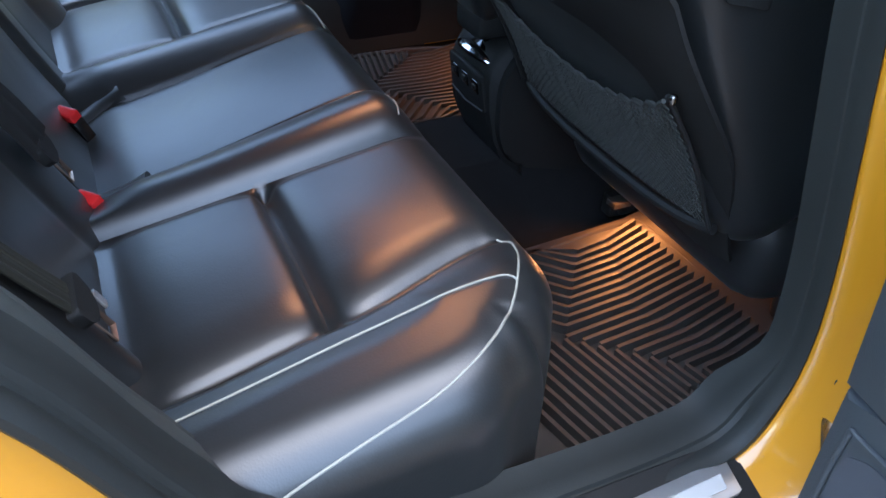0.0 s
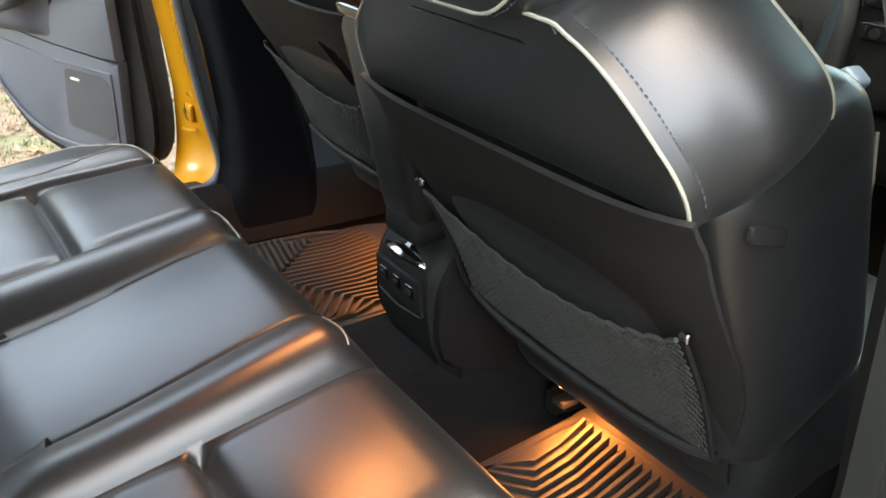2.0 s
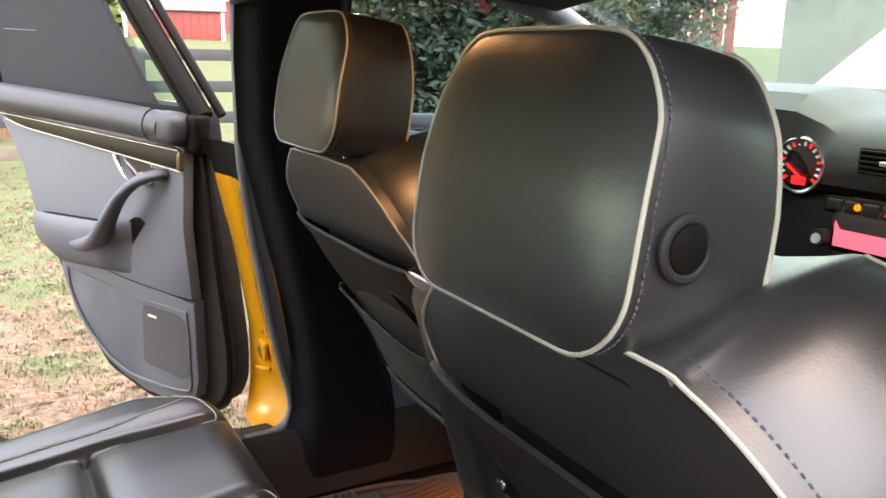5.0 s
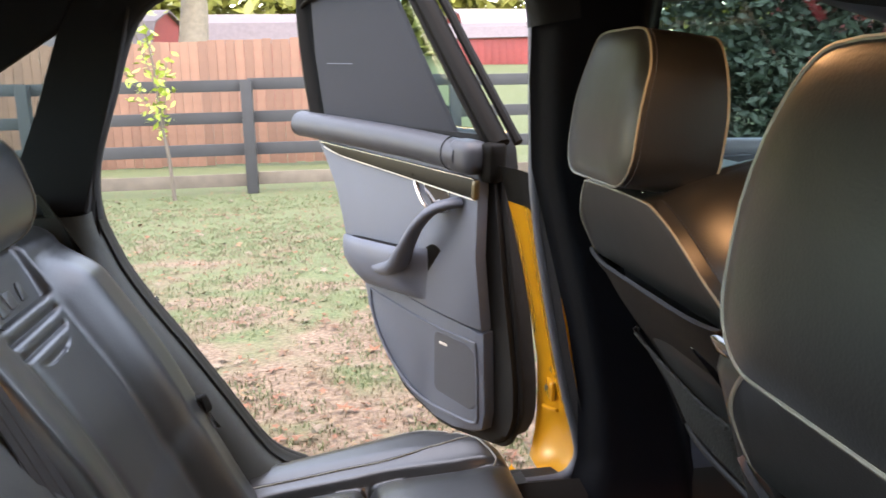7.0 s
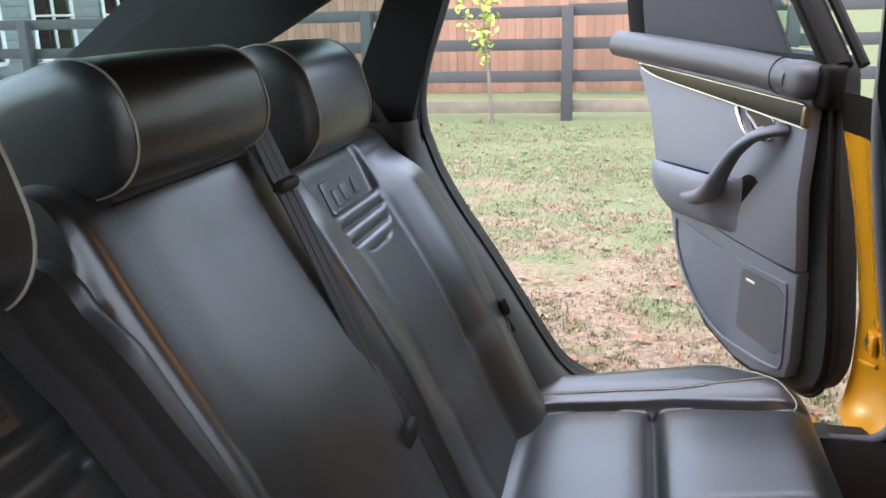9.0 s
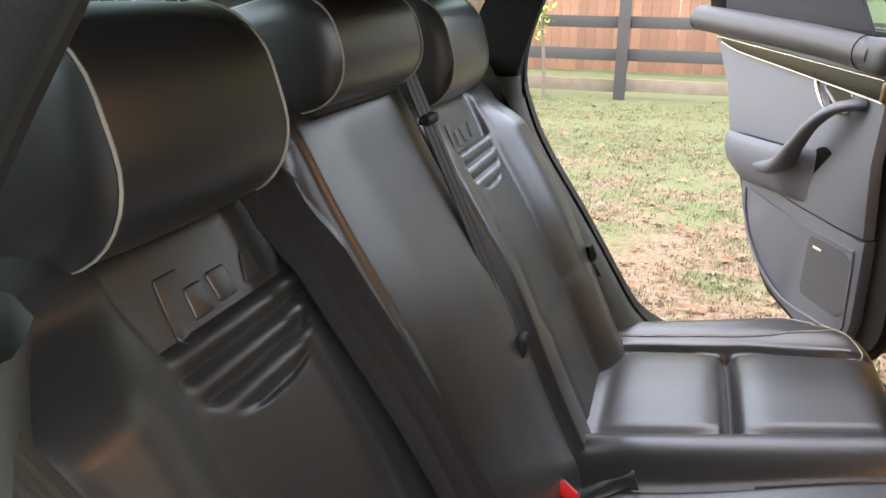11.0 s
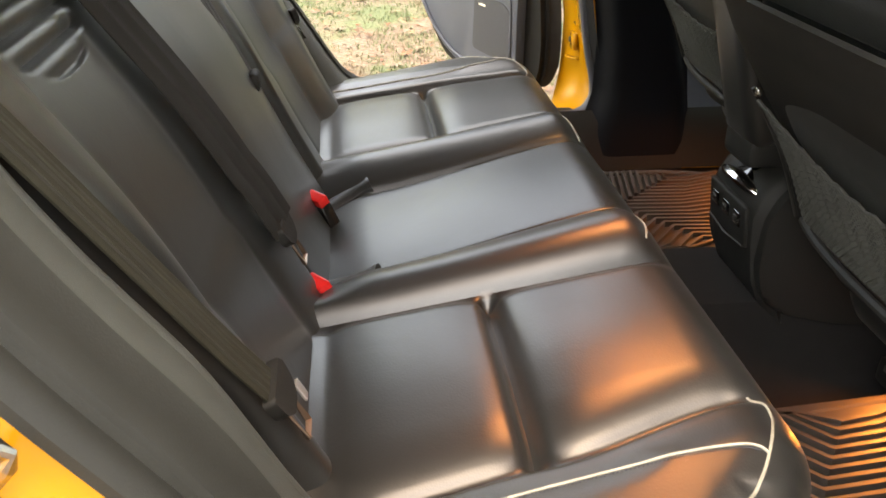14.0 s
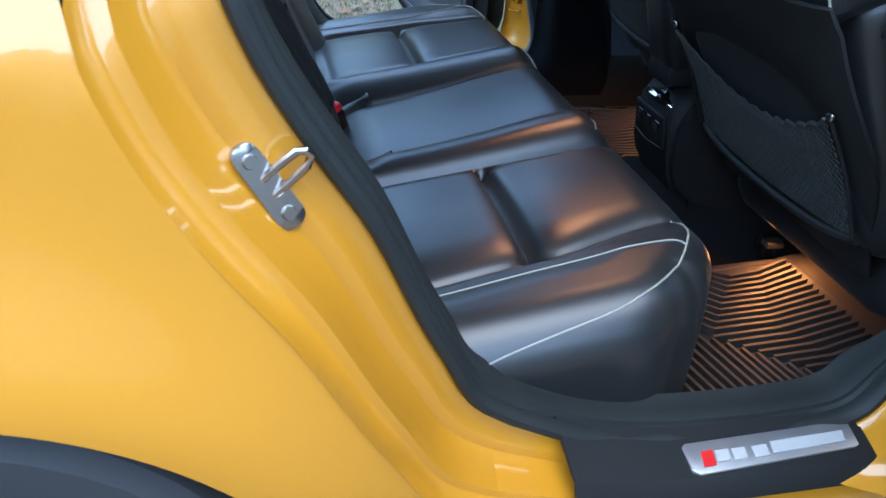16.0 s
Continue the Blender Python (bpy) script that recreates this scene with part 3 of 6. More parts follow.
def round_opening(section, side, wrap=True, only=None):
    """A surface that follows the opening; section: rows of (distance into the opening, depth towards the car's middle)."""
    n = len(OPENING)
    ks = list(only) if only else list(range(n + 1))

    def fn(k, j):
        k %= n
        (x, z), i = OPENING[k], inward(k)
        d, e = section(k)[j] if callable(section) else section[j]
        zz = z + i.y * d
        return (x + lean_in(x, side) + i.x * d, side * (side_y(z) - e), zz)
    count = len(section(0) if callable(section) else section)
    return sheet(fn, ks, list(range(count)))


SEAL = [(-0.006, 0.006), (-0.005, -0.006), (0.0, -0.012), (0.007, -0.012), (0.012, -0.006), (0.013, 0.004), (0.010, 0.012), (0.012, 0.018),
        (0.017, 0.020), (0.019, 0.028), (0.018, 0.040), (0.017, 0.055), (0.020, 0.068)]


def seal(k):
    """Section of the seal, flatter along the front pillar of the opening."""
    x, z = OPENING[k]
    ahead = ease(0.08, 0.16, x) * ease(0.45, 0.55, z)
    slim, shallow = 1 - 0.75 * ahead, 1 - 0.45 * max(ahead, ease(0.05, 0.11, x) * ease(0.9, 1.0, z))
    return [(d * slim, e * shallow if e > 0 else e) for d, e in SEAL]


ARCH = (-0.865, 0.275, 0.385)


def flank(x, z):
    """Half-width of the outer skin of the rear quarter, with the flared arch."""
    y = 0.862 + 0.030 * bell(z, 0.62, 0.28) - 0.02 * ease(0.45, 0.2, z)
    r = math.hypot(x - ARCH[0], z - ARCH[1])
    y += 0.035 * bell(r, ARCH[2], 0.10)
    y -= 0.05 * ease(0.90, 1.05, z)
    return y - 0.06 * ease(-1.25, -1.8, x)


def jamb(k):
    """Painted shut face from the flange out to the panel's edge: wide at the rear pillar, narrow elsewhere."""
    x, z = OPENING[k]
    rear = ease(-0.05, -0.36, x) * ease(1.10, 0.95, z)
    front = ease(0.05, 0.18, x)
    w = 0.035 + rear * (0.042 + 0.028 * ease(0.5, 0.9, z)) - 0.028 * front
    i = inward(k)
    ex, ez = x - i.x * w, z - i.y * w
    out = 0.03 + (flank(ex, ez) - side_y(z) - 0.03) * max(rear, ease(-0.02, -0.12, x) * (z < 0.9)) + 0.105 * front * ease(1.1, 0.98, z)
    prof = [(0.0, 0.004), (-0.08, 0.0), (-0.20, -0.02), (-0.28, -0.05), (-0.35, -0.10), (-0.42, -0.12), (-0.54, -0.13), (-0.62, -0.22), (-0.68, -0.45), (-0.75, -0.665), (-0.86, -0.68), (-0.93, -0.75), (-0.975, -0.90), (-1.0, -1.0)]
    return [(a * w, b * out if b < 0 else b) for a, b in prof]


def quarter(side):
    name = "quarter_panel"
    n = len(OPENING)
    edge = [(x + lean_in(x, side) + inward(k).x * jamb(k)[-1][0], z + inward(k).y * jamb(k)[-1][0]) for k, (x, z) in enumerate(OPENING)]
    rear = [p for k, p in enumerate(edge) if OPENING[k][0] < -0.10 and OPENING[k][1] < 1.0]
    rear.sort(key=lambda p: p[1])
    poly = [(-0.30, 0.18)] + rear + [(-0.72, 1.0), (-1.78, 1.0), (-1.78, 0.18)]
    cx, cz, r0 = ARCH

    def reach(a):
        best = 2.0
        d = Vector((math.cos(a), math.sin(a)))
        for i in range(len(poly)):
            p, q = Vector(poly[i]) - Vector((cx, cz)), Vector(poly[(i + 1) % len(poly)]) - Vector((cx, cz))
            e = q - p
            den = d.x * e.y - d.y * e.x
            if abs(den) > 1e-9:
                t, s = (p.x * e.y - p.y * e.x) / den, (p.x * d.y - p.y * d.x) / den
                if t > 0 and -1e-6 <= s <= 1 + 1e-6:
                    best = min(best, t)
        return best

    def fn(a, k):
        if k <= 0:
            r = r0
            x, z = cx + r * math.cos(a), cz + r * math.sin(a)
            return (x, side * (flank(x, z) - 0.03 * -k), z)
        r = r0 + (max(reach(a), r0 + 0.01) - r0) * k
        x, z = cx + r * math.cos(a), cz + r * math.sin(a)
        return (x, side * flank(x, z), z)
    angles = lin(radians(-14), radians(194), 150)
    part(name, sheet(fn, angles, [-1.0, -0.3, 0, 0.03, 0.08] + lin(0.15, 1.0, 16)), PAINT, car)
    # on the far side the pillar's painted face stands clear of the seal
    a = next(k for k, (x, z) in enumerate(OPENING) if x > 0.12)
    b = next(k for k, (x, z) in enumerate(OPENING) if x > 0.05 and z > 1.33)
    rim = range(b, n + a + 1) if side > 0 else None
    part("door_seal", round_opening(seal, side, only=rim), RUBBER, car)
    part("door_jamb", round_opening(jamb, side, only=rim), PAINT, car)
    # liner, tyre and rim inside the arch
    lin_bm = sheet(lambda a, k: (cx + (r0 - 0.004 - 0.01 * k) * math.cos(a), side * (0.87 - 0.25 * k), cz + (r0 - 0.004 - 0.01 * k) * math.sin(a)),
                   lin(radians(-14), radians(194), 40), [0, 0.5, 1.0])
    part("arch_liner", lin_bm, RUBBER, car)


for s in (-1, 1):
    quarter(s)


def wheel(side):
    cx, cz = ARCH[0], 0.325
    prof = [(0.215, 0.11), (0.235, 0.125), (0.30, 0.13), (0.318, 0.115), (0.325, 0.08), (0.325, -0.08), (0.318, -0.11), (0.235, -0.12), (0.215, -0.1)]
    w = part("wheel", sheet(lambda a, k: (cx + prof[k][0] * math.cos(a), side * (0.80 + prof[k][1] * 0.9), cz + prof[k][0] * math.sin(a)), lin(0, 2 * math.pi, 48), list(range(len(prof)))), TYRE, car, "black tyre on a silver alloy rim")
    rim = [(0.218, 0.10), (0.205, 0.10), (0.198, 0.05), (0.19, -0.08)]
    part("rim", sheet(lambda a, k: (cx + rim[k][0] * math.cos(a), side * (0.80 + rim[k][1] * 0.9), cz + rim[k][0] * math.sin(a)), lin(0, 2 * math.pi, 48), list(range(4))), ALU, w)
    bm = bmesh.new()
    for k in range(7):
        a = 2 * math.pi * k / 7
        tube([(cx + 0.03 * math.cos(a), side * 0.865, cz + 0.03 * math.sin(a)), (cx + 0.2 * math.cos(a), side * 0.88, cz + 0.2 * math.sin(a))], 0.022, 8, flat=0.6, up=(0, 1, 0), bm=bm)
    part("spokes", bm, ALU, w)


wheel(-1)
wheel(1)

# sill: painted outer skin, black step trim, bright insert, carpeted inner side


def sill(side):
    sec = [(0.868, 0.18), (0.870, 0.28), (0.862, 0.35), (0.845, 0.378), (0.80, 0.386), (0.77, 0.388)]
    part("sill_panel", sheet(lambda x, k: (x, side * sec[k][0], sec[k][1]), lin(-0.46, 1.3, 12), list(range(len(sec)))), PAINT, car)
    trim = [(0.866, 0.378), (0.862, 0.398), (0.853, 0.407), (0.80, 0.413), (0.778, 0.417), (0.772, 0.410)]

    EDGE = [(-0.32, 0.490), (-0.295, 0.480), (-0.20, 0.436), (-0.10, 0.415), (0.0, 0.41)]

    def step(u, k):
        y, z = trim[k]
        x = -0.232 + 0.568 * u
        x -= 0.004 * (0.84 - y) / 0.07 * (1 - u)
        crest = 0.0
        for (xa, za), (xb, zb) in zip(EDGE, EDGE[1:]):
            if xa <= x <= xb:
                crest = max(0, za + (zb - za) * (x - xa) / (xb - xa) - 0.412)
        return (x, side * y, z + (0.009 if side < 0 else -0.020) + crest * (0, 0.15, 0.45, 0.9, 1, 1)[k])
    sill_trim = part("sill_trim", sheet(step, lin(0, 1, 20), list(range(len(trim))), 0.006), TRIM, car)
    ins = [(-0.073, -0.804), (0.150, -0.796), (0.157, -0.800), (0.149, -0.835), (0.143, -0.838), (-0.074, -0.851), (-0.082, -0.845), (-0.079, -0.809)]
    if side < 0:
        part("sill_plate", slab(ins, lambda a, b, c: (a, -side * b, 0.4215 + (abs(b) - 0.79) * -0.06 + c), 0.003, 0.001), ALU, sill_trim, "bright aluminium insert")
    if side < 0:
        top = 0.4253
        part("emblem_red", slab([(-0.066, -0.843), (-0.050, -0.842), (-0.044, -0.819), (-0.060, -0.820)], lambda a, b, c: (a, b, top + (abs(b) - 0.79) * -0.06 + c), 0.0008, 0), RED, sill_trim)
        for a, w in ((-0.046, 0.018), (-0.024, 0.018), (0.004, 0.020)):
            part("emblem_bar", slab([(a, -0.838), (a + w, -0.837), (a + w + 0.004, -0.820), (a + 0.004, -0.821)], lambda a, b, c: (a, b, top + (abs(b) - 0.79) * -0.06 + c), 0.0008, 0), PALE, sill_trim)
        part("lettering_bar", slab([(0.030, -0.835), (0.134, -0.829), (0.139, -0.812), (0.035, -0.817)], lambda a, b, c: (a, b, top + (abs(b) - 0.79) * -0.06 + c), 0.0008, 0), PALE, sill_trim)
    inner = [(0.735, 0.425), (0.715, 0.40), (0.70, 0.34), (0.685, 0.285)]
    # far side in the darker trim: its dimness is put into the colour
    part("sill_lining", sheet(lambda x, k: (x, side * inner[k][0], inner[k][1]), lin(-0.30, 0.9, 12), list(range(len(inner)))), SIDETRIM if side < 0 else TRIM, car)


sill(-1)
sill(1)


def striker(side=-1):
    """Steel loop on a long plate, bolted to the shut face."""
    base = part("striker_plate", slab(round_outline([(-0.045, -0.012), (0.045, -0.014), (0.045, 0.014), (-0.045, 0.012)], 0.013, 6),
                                      lambda a, b, c: at_jamb(a, b, c - 0.010, side), 0.013, 0.002), STEEL, car, "worn steel striker with a loop")
    o, reach, fall = at_jamb(0, 0, 0.001, side), Vector((0.70, side * 0.14, 0.70)), Vector((0.53, 0.0, -0.85))
    loop = [(0.0, -0.009), (0.0238, -0.009), (0.0405, -0.008), (0.0477, -0.003), (0.0477, 0.003), (0.0405, 0.008), (0.0238, 0.009), (0.0, 0.009)]
    part("striker_loop", tube([o + reach * a + fall * b for a, b in loop], 0.0040, 8), STEEL, base)
    for a in (-0.029, 0.029):
        bm = bmesh.new()
        bmesh.ops.create_cone(bm, cap_ends=True, segments=12, radius1=0.0075, radius2=0.006, depth=0.004)
        for v in bm.verts:
            v.co = at_jamb(a + v.co.x, v.co.y, 0.0045 + v.co.z, side)
        part("bolt", bm, STEEL, base)


def at_jamb(a, b, c, side):
    """A place on the rear shut face: a down along it, b towards the cabin, c out of it."""
    o = Vector((-0.553, side * 0.797, 0.787)) if side < 0 else Vector((-0.60, 0.797, 0.787))
    down = Vector((0.53, 0.0, -0.85))
    out = Vector((0.31, side * 0.93, 0.20)).normalized()
    across = out.cross(down).normalized()
    if across.y * side > 0:
        across = -across
    return o + down * a + across * b + out * (c + 0.010)


striker(-1)
striker(1)

# pillars and lining


def pillar_b(side):
    """Black lined pillar between the doors."""
    rows = [(0.27, 0.20, 0.46, 0.70), (0.38, 0.215, 0.45, 0.70), (0.47, 0.240, 0.43, 0.705), (0.60, 0.240, 0.39, 0.705), (0.75, 0.215, 0.355, 0.70), (0.90, 0.180, 0.325, 0.70),
            (1.05, 0.142, 0.295, 0.688), (1.20, 0.125, 0.285, 0.635), (1.34, 0.115, 0.28, 0.575)]
    us = lin(0, 1, 20)

    def fn(k, u):
        i = min(int(k), len(rows) - 2)
        z, a, b, y = (p + (q - p) * (k - i) for p, q in zip(rows[i], rows[i + 1]))
        if side < 0:
            a += 0.054
        x = a - 0.012 + (b - a + 0.05) * u
        dip = 0.045 * (ease(0.22, 0.0, u) + ease(0.8, 1.0, u))
        return (x, side * (y + dip), z)
    # far lining gets the shaded copy of the near side's trim
    part("pillar_lining", sheet(fn, lin(0, len(rows) - 1, 40), us, 0.006), PILLARSHADE if side > 0 else TRIM, car)
    # shut face: height, then x at the seal and at the outer edge
    if side > 0:
        face = [(0.375, 0.176, 0.180), (0.395, 0.212, 0.190), (0.43, 0.236, 0.199), (0.472, 0.240, 0.204), (0.53, 0.226, 0.203), (0.605, 0.209, 0.200), (0.70, 0.192, 0.186), (0.804, 0.173, 0.168), (0.90, 0.159, 0.149), (0.956, 0.151, 0.137), (0.985, 0.148, 0.131), (1.03, 0.145, 0.122)]
        y0, wide, top = 0.790, 0.165, 9
    else:
        face = [(0.395, 0.248, 0.27), (0.48, 0.238, 0.26), (0.587, 0.228, 0.25), (0.70, 0.213, 0.233), (0.805, 0.198, 0.218), (0.865, 0.187, 0.207), (0.90, 0.181, 0.201), (0.97, 0.171, 0.191), (1.01, 0.162, 0.182)]
        y0, wide, top = 0.786, 0.10, 7

    def shut(k, u):
        z, x0, x1 = face[k]
        return (x0 + (x1 - x0) * u * (1.18 if side > 0 else 1) + 0.004 * bell(u, 0.45, 0.2), side * (y0 + wide * u), z)
    part("pillar_shut_face", sheet(shut, list(range(top + 1)), lin(0, 1, 8)), PAINT, car)
    part("shut_face_cap", sheet(shut, list(range(top, len(face))), lin(0, 1, 8)), FRAMEBLACK if side > 0 else RUBBER, car)
    if side > 0:
        edge = spline([(0.136, 0.76, 1.33), (0.143, 0.785, 1.118), (0.149, 0.797, 0.984), (0.175, 0.80, 0.796), (0.212, 0.80, 0.593), (0.240, 0.80, 0.476), (0.236, 0.80, 0.428), (0.205, 0.80, 0.398), (0.14, 0.80, 0.392), (0.05, 0.80, 0.392)], 6)
        part("pillar_seal", tube([p + Vector((0.004, -0.006, 0)) for p in edge], 0.0125, 12), SEALGREY, car)
        part("seal_flange", sheet(lambda k, u: edge[k] + Vector((0.002 + 0.012 * u, -0.004 - 0.056 * u, -0.004 * u)), list(range(len(edge) - 14)), lin(0, 1, 4)), PILLARSHADE, car)
        part("hinge_leaf", rbox((0.207, 0.875, 0.560), (0.012, 0.040, 0.044), 0.005, 4), PAINT, car)
        part("hinge_leaf", rbox((0.210, 0.872, 0.612), (0.008, 0.038, 0.030), 0.005, 4), PAINT, car)
        part("plug", tube([(0.202, 0.885, 0.560), (0.198, 0.885, 0.560)], 0.0075, 12), RUBBER, car)
        part("check_strap", tube([(0.218, 0.86, 0.518), (0.208, 0.880, 0.515), (0.200, 0.905, 0.512)], 0.007, 8, flat=0.6), PAINT, car)
    skin = [(0.42, 0.235, 0.40), (0.6, 0.235, 0.37), (0.8, 0.20, 0.33), (0.90, 0.19, 0.30)]
    part("pillar_skin", sheet(lambda k, u: (skin[k][1] + (skin[k][2] - skin[k][1] + 0.01) * u, side * (side_y(skin[k][0]) + 0.074), skin[k][0]), list(range(4)), lin(0, 1, 6)), PAINT, car)


def pillar_c(side):
    """Lined rear pillar with the small three-cornered fixed window in it."""
    def y(x, z):
        return side * (0.665 - 0.30 * (z - 1.0) - 0.10 * max(0, -x - 0.75))
    front = [(-0.50, 1.345), (-0.555, 1.20), (-0.605, 1.09), (-0.625, 1.01), (-0.78, 1.01), (-0.715, 1.075), (-0.66, 1.19), (-0.612, 1.292), (-0.58, 1.345)]
    part("pillar_lining", slab(front, lambda a, b, c: (a, y(a, b) + side * (0.015 - c), b), 0.02, 0.005), HEADLINER, car)
    back = [(-0.58, 1.345), (-0.612, 1.292), (-0.735, 1.22), (-0.95, 1.105), (-0.78, 1.078), (-0.78, 1.01), (-1.42, 1.01), (-1.30, 1.09), (-1.08, 1.235), (-0.86, 1.345)]
    part("pillar_lining", slab(back, lambda a, b, c: (a, y(a, b) + side * (0.015 - c), b), 0.02, 0.005), HEADLINER, car)
    tri = [(-0.602, 1.305), (-0.72, 1.065), (-0.97, 1.095)]
    pane = part("quarter_window", slab(tri, lambda a, b, c: (a, y(a, b) + side * (0.03 + c), b), 0.004, 0), TINTED, car, "small tinted three-cornered window")
    pane.visible_shadow = False
    part("window_bar", tube([(a, y(a, b) + side * 0.018, b) for a, b in ((-0.612, 1.292), (-0.66, 1.19), (-0.715, 1.075))], 0.008, 8), material("teal_edge_rubber", (0.03, 0.07, 0.075), 0.3), car)
    for out in ([(-0.515, 1.375), (-0.575, 1.20), (-0.665, 1.0), (-0.735, 1.0), (-0.69, 1.13), (-0.60, 1.32), (-0.58, 1.375)],
                [(-0.58, 1.375), (-0.60, 1.32), (-0.99, 1.11), (-0.735, 1.05), (-0.735, 1.0), (-1.34, 1.0), (-1.24, 1.09), (-1.03, 1.235), (-0.88, 1.38)]):
        part("pillar_skin", slab(out, lambda a, b, c: (a, y(a, b) + side * (0.075 + c), b), 0.02, 0.006), PAINT, car)


for s in (-1, 1):
    pillar_b(s)
    pillar_c(s)

part("roof", sheet(lambda x, y: (x, y, 1.432 - 0.045 * (y / 0.62) ** 4 - 0.05 * ease(-0.4, -1.0, x) - 0.05 * ease(0.4, 0.85, x)), lin(-0.95, 0.80, 14), lin(-0.64, 0.64, 14), 0.01), PAINT, car)
headliner = part("headliner", sheet(lambda x, y: (x, y, 1.378 - 0.024 * (y / 0.6) ** 4 - 0.05 * ease(-0.4, -0.95, x) - 0.05 * ease(0.4, 0.85, x)), lin(-0.92, 0.78, 14), lin(-0.62, 0.62, 14)), HEADLINER, car)
screen = part("rear_window", sheet(lambda x, y: (x, y, 1.34 - (-x - 0.86) * 0.62 - 0.02 * (y / 0.55) ** 2), lin(-0.84, -1.36, 8), lin(-0.60, 0.60, 8), 0.005), TINTED, car, "tinted rear window")
screen.visible_shadow = False
part("parcel_shelf", box((-1.02, 0, 0.985), (0.62, 1.30, 0.03), 0.01), HEADLINER, car)
part("boot_lid", sheet(lambda x, y: (x, y, 1.02 - 0.03 * ease(-1.3, -1.8, x) - 0.03 * (y / 0.8) ** 4), lin(-1.30, -1.80, 6), lin(-0.80, 0.80, 10), 0.01), PAINT, car)
part("tail_panel", sheet(lambda z, y: (-1.80 - 0.03 * bell(z, 0.5, 0.25), y, z), lin(0.2, 1.0, 8), lin(-0.82, 0.82, 8), 0.01), PAINT, car)
part("boot_wall", box((-0.80, 0, 0.65), (0.03, 1.36, 0.68), 0.005), CARPET, car)

# ---- floor of the cabin ----


def floor_z(x, y):
    hump = 0.13 * ease(0.17, 0.08, abs(y))
    return 0.268 + hump


floor = part("floor", sheet(lambda x, y: (x, y, floor_z(x, y)), lin(-0.75, 1.45, 24), lin(-0.72, 0.72, 48), 0.01), CARPET)
tagged(floor, "black carpeted car floor with a raised tunnel", "floor", kind="structure")


def floor_mat(side, dx, label):
    """Ribbed rubber mat with a raised rim and angled ribs."""
    f = thing("floor_mat", (0.27 + dx, side * 0.43, 0.285), label, "floor mat", "ribbed mats in the rear")

    def place(x, y, z):
        return (x + dx, side * y, z)
    out = round_outline([(0.02, 0.235), (0.475, 0.225), (0.56, 0.26), (0.56, 0.53), (0.47, 0.60), (0.36, 0.655), (0.03, 0.66)], 0.03)
    part("mat_base", slab(out, lambda a, b, c: place(a, b, 0.283 + c + 0.04 * ease(0.36, 0.56, a)), 0.006, 0.002), MATRUBBER, f)
    rim = spline([(0.04, 0.25, 0.292), (0.25, 0.245, 0.294), (0.44, 0.237, 0.303), (0.466, 0.255, 0.305), (0.47, 0.40, 0.306), (0.462, 0.56, 0.305), (0.37, 0.635, 0.296), (0.20, 0.648, 0.293), (0.04, 0.648, 0.292)], 6)
    part("rim", tube([place(*p) for p in rim], 0.006, 8), MATRUBBER, f)
    rise = lambda x: 0.2915 + 0.04 * ease(0.36, 0.56, x)
    def rib(legs):
        part("rib", tube([place(a, b, rise(a) + 0.0065) for a, b in legs], 0.0044, 4, flat=2.6), MATRUBBER, f, smooth=False)
    for k in range(19):
        y = 0.255 + 0.0178 * k
        if k < 10:
            # upper half of the arrow pattern
            v = y + 0.020
            s = 0.316 - 0.75 * (v - 0.271)
            rib([(0.448, y), ((s + 0.448) / 2, y + 0.012), (s + 0.005, v), (s, v - 0.004), (s - 0.045, max(0.252, v - 0.055)), (max(0.045, s - 0.085), max(0.250, v - 0.105))])
        else:
            # lower half, bent the other way
            j = k - 10
            s, v = 0.180 + 0.019 * j, 0.456 + 0.0163 * j
            end = 0.612 if s > 0.27 else 0.636
            rib([(0.454, y), ((s + 0.454) / 2, (y + v) / 2 + 0.002), (s + 0.005, v), (s, v + 0.004), (s + 0.20 * (end - v), end)])
    for k in range(7):
        s, v = 0.161 - 0.019 * k, 0.452 - 0.004 * k
        rib([(s, v), (s + 0.20 * (0.640 - v), 0.640)])
    return f


floor_mat(-1, 0.0, "black ribbed rubber mat glowing orange in the footwell light")
floor_mat(1, 0.04, "black ribbed rubber mat on the far side of the tunnel")

# ---- rear bench ----
bench = thing("rear_bench_seat", (-0.25, 0, 0.27), "black leather rear bench seat with silver piping and three headrests", "car seat")


def roll(p, lim, r):
    """Follows a flat line that rolls over an edge at lim and runs down."""
    q = p - (lim - r)
    if q <= 0:
        return p, 0.0
    if q < r * math.pi / 2:
        return lim - r + r * math.sin(q / r), -r * (1 - math.cos(q / r))
    return lim, -r - (q - r * math.pi / 2)


def wing_line(x):
    """Half-width of the pan, where its side wing begins."""
    return 0.530 + 0.033 * ease(0.0, -0.20, x) + 0.013 * ease(-0.20, -0.37, x)


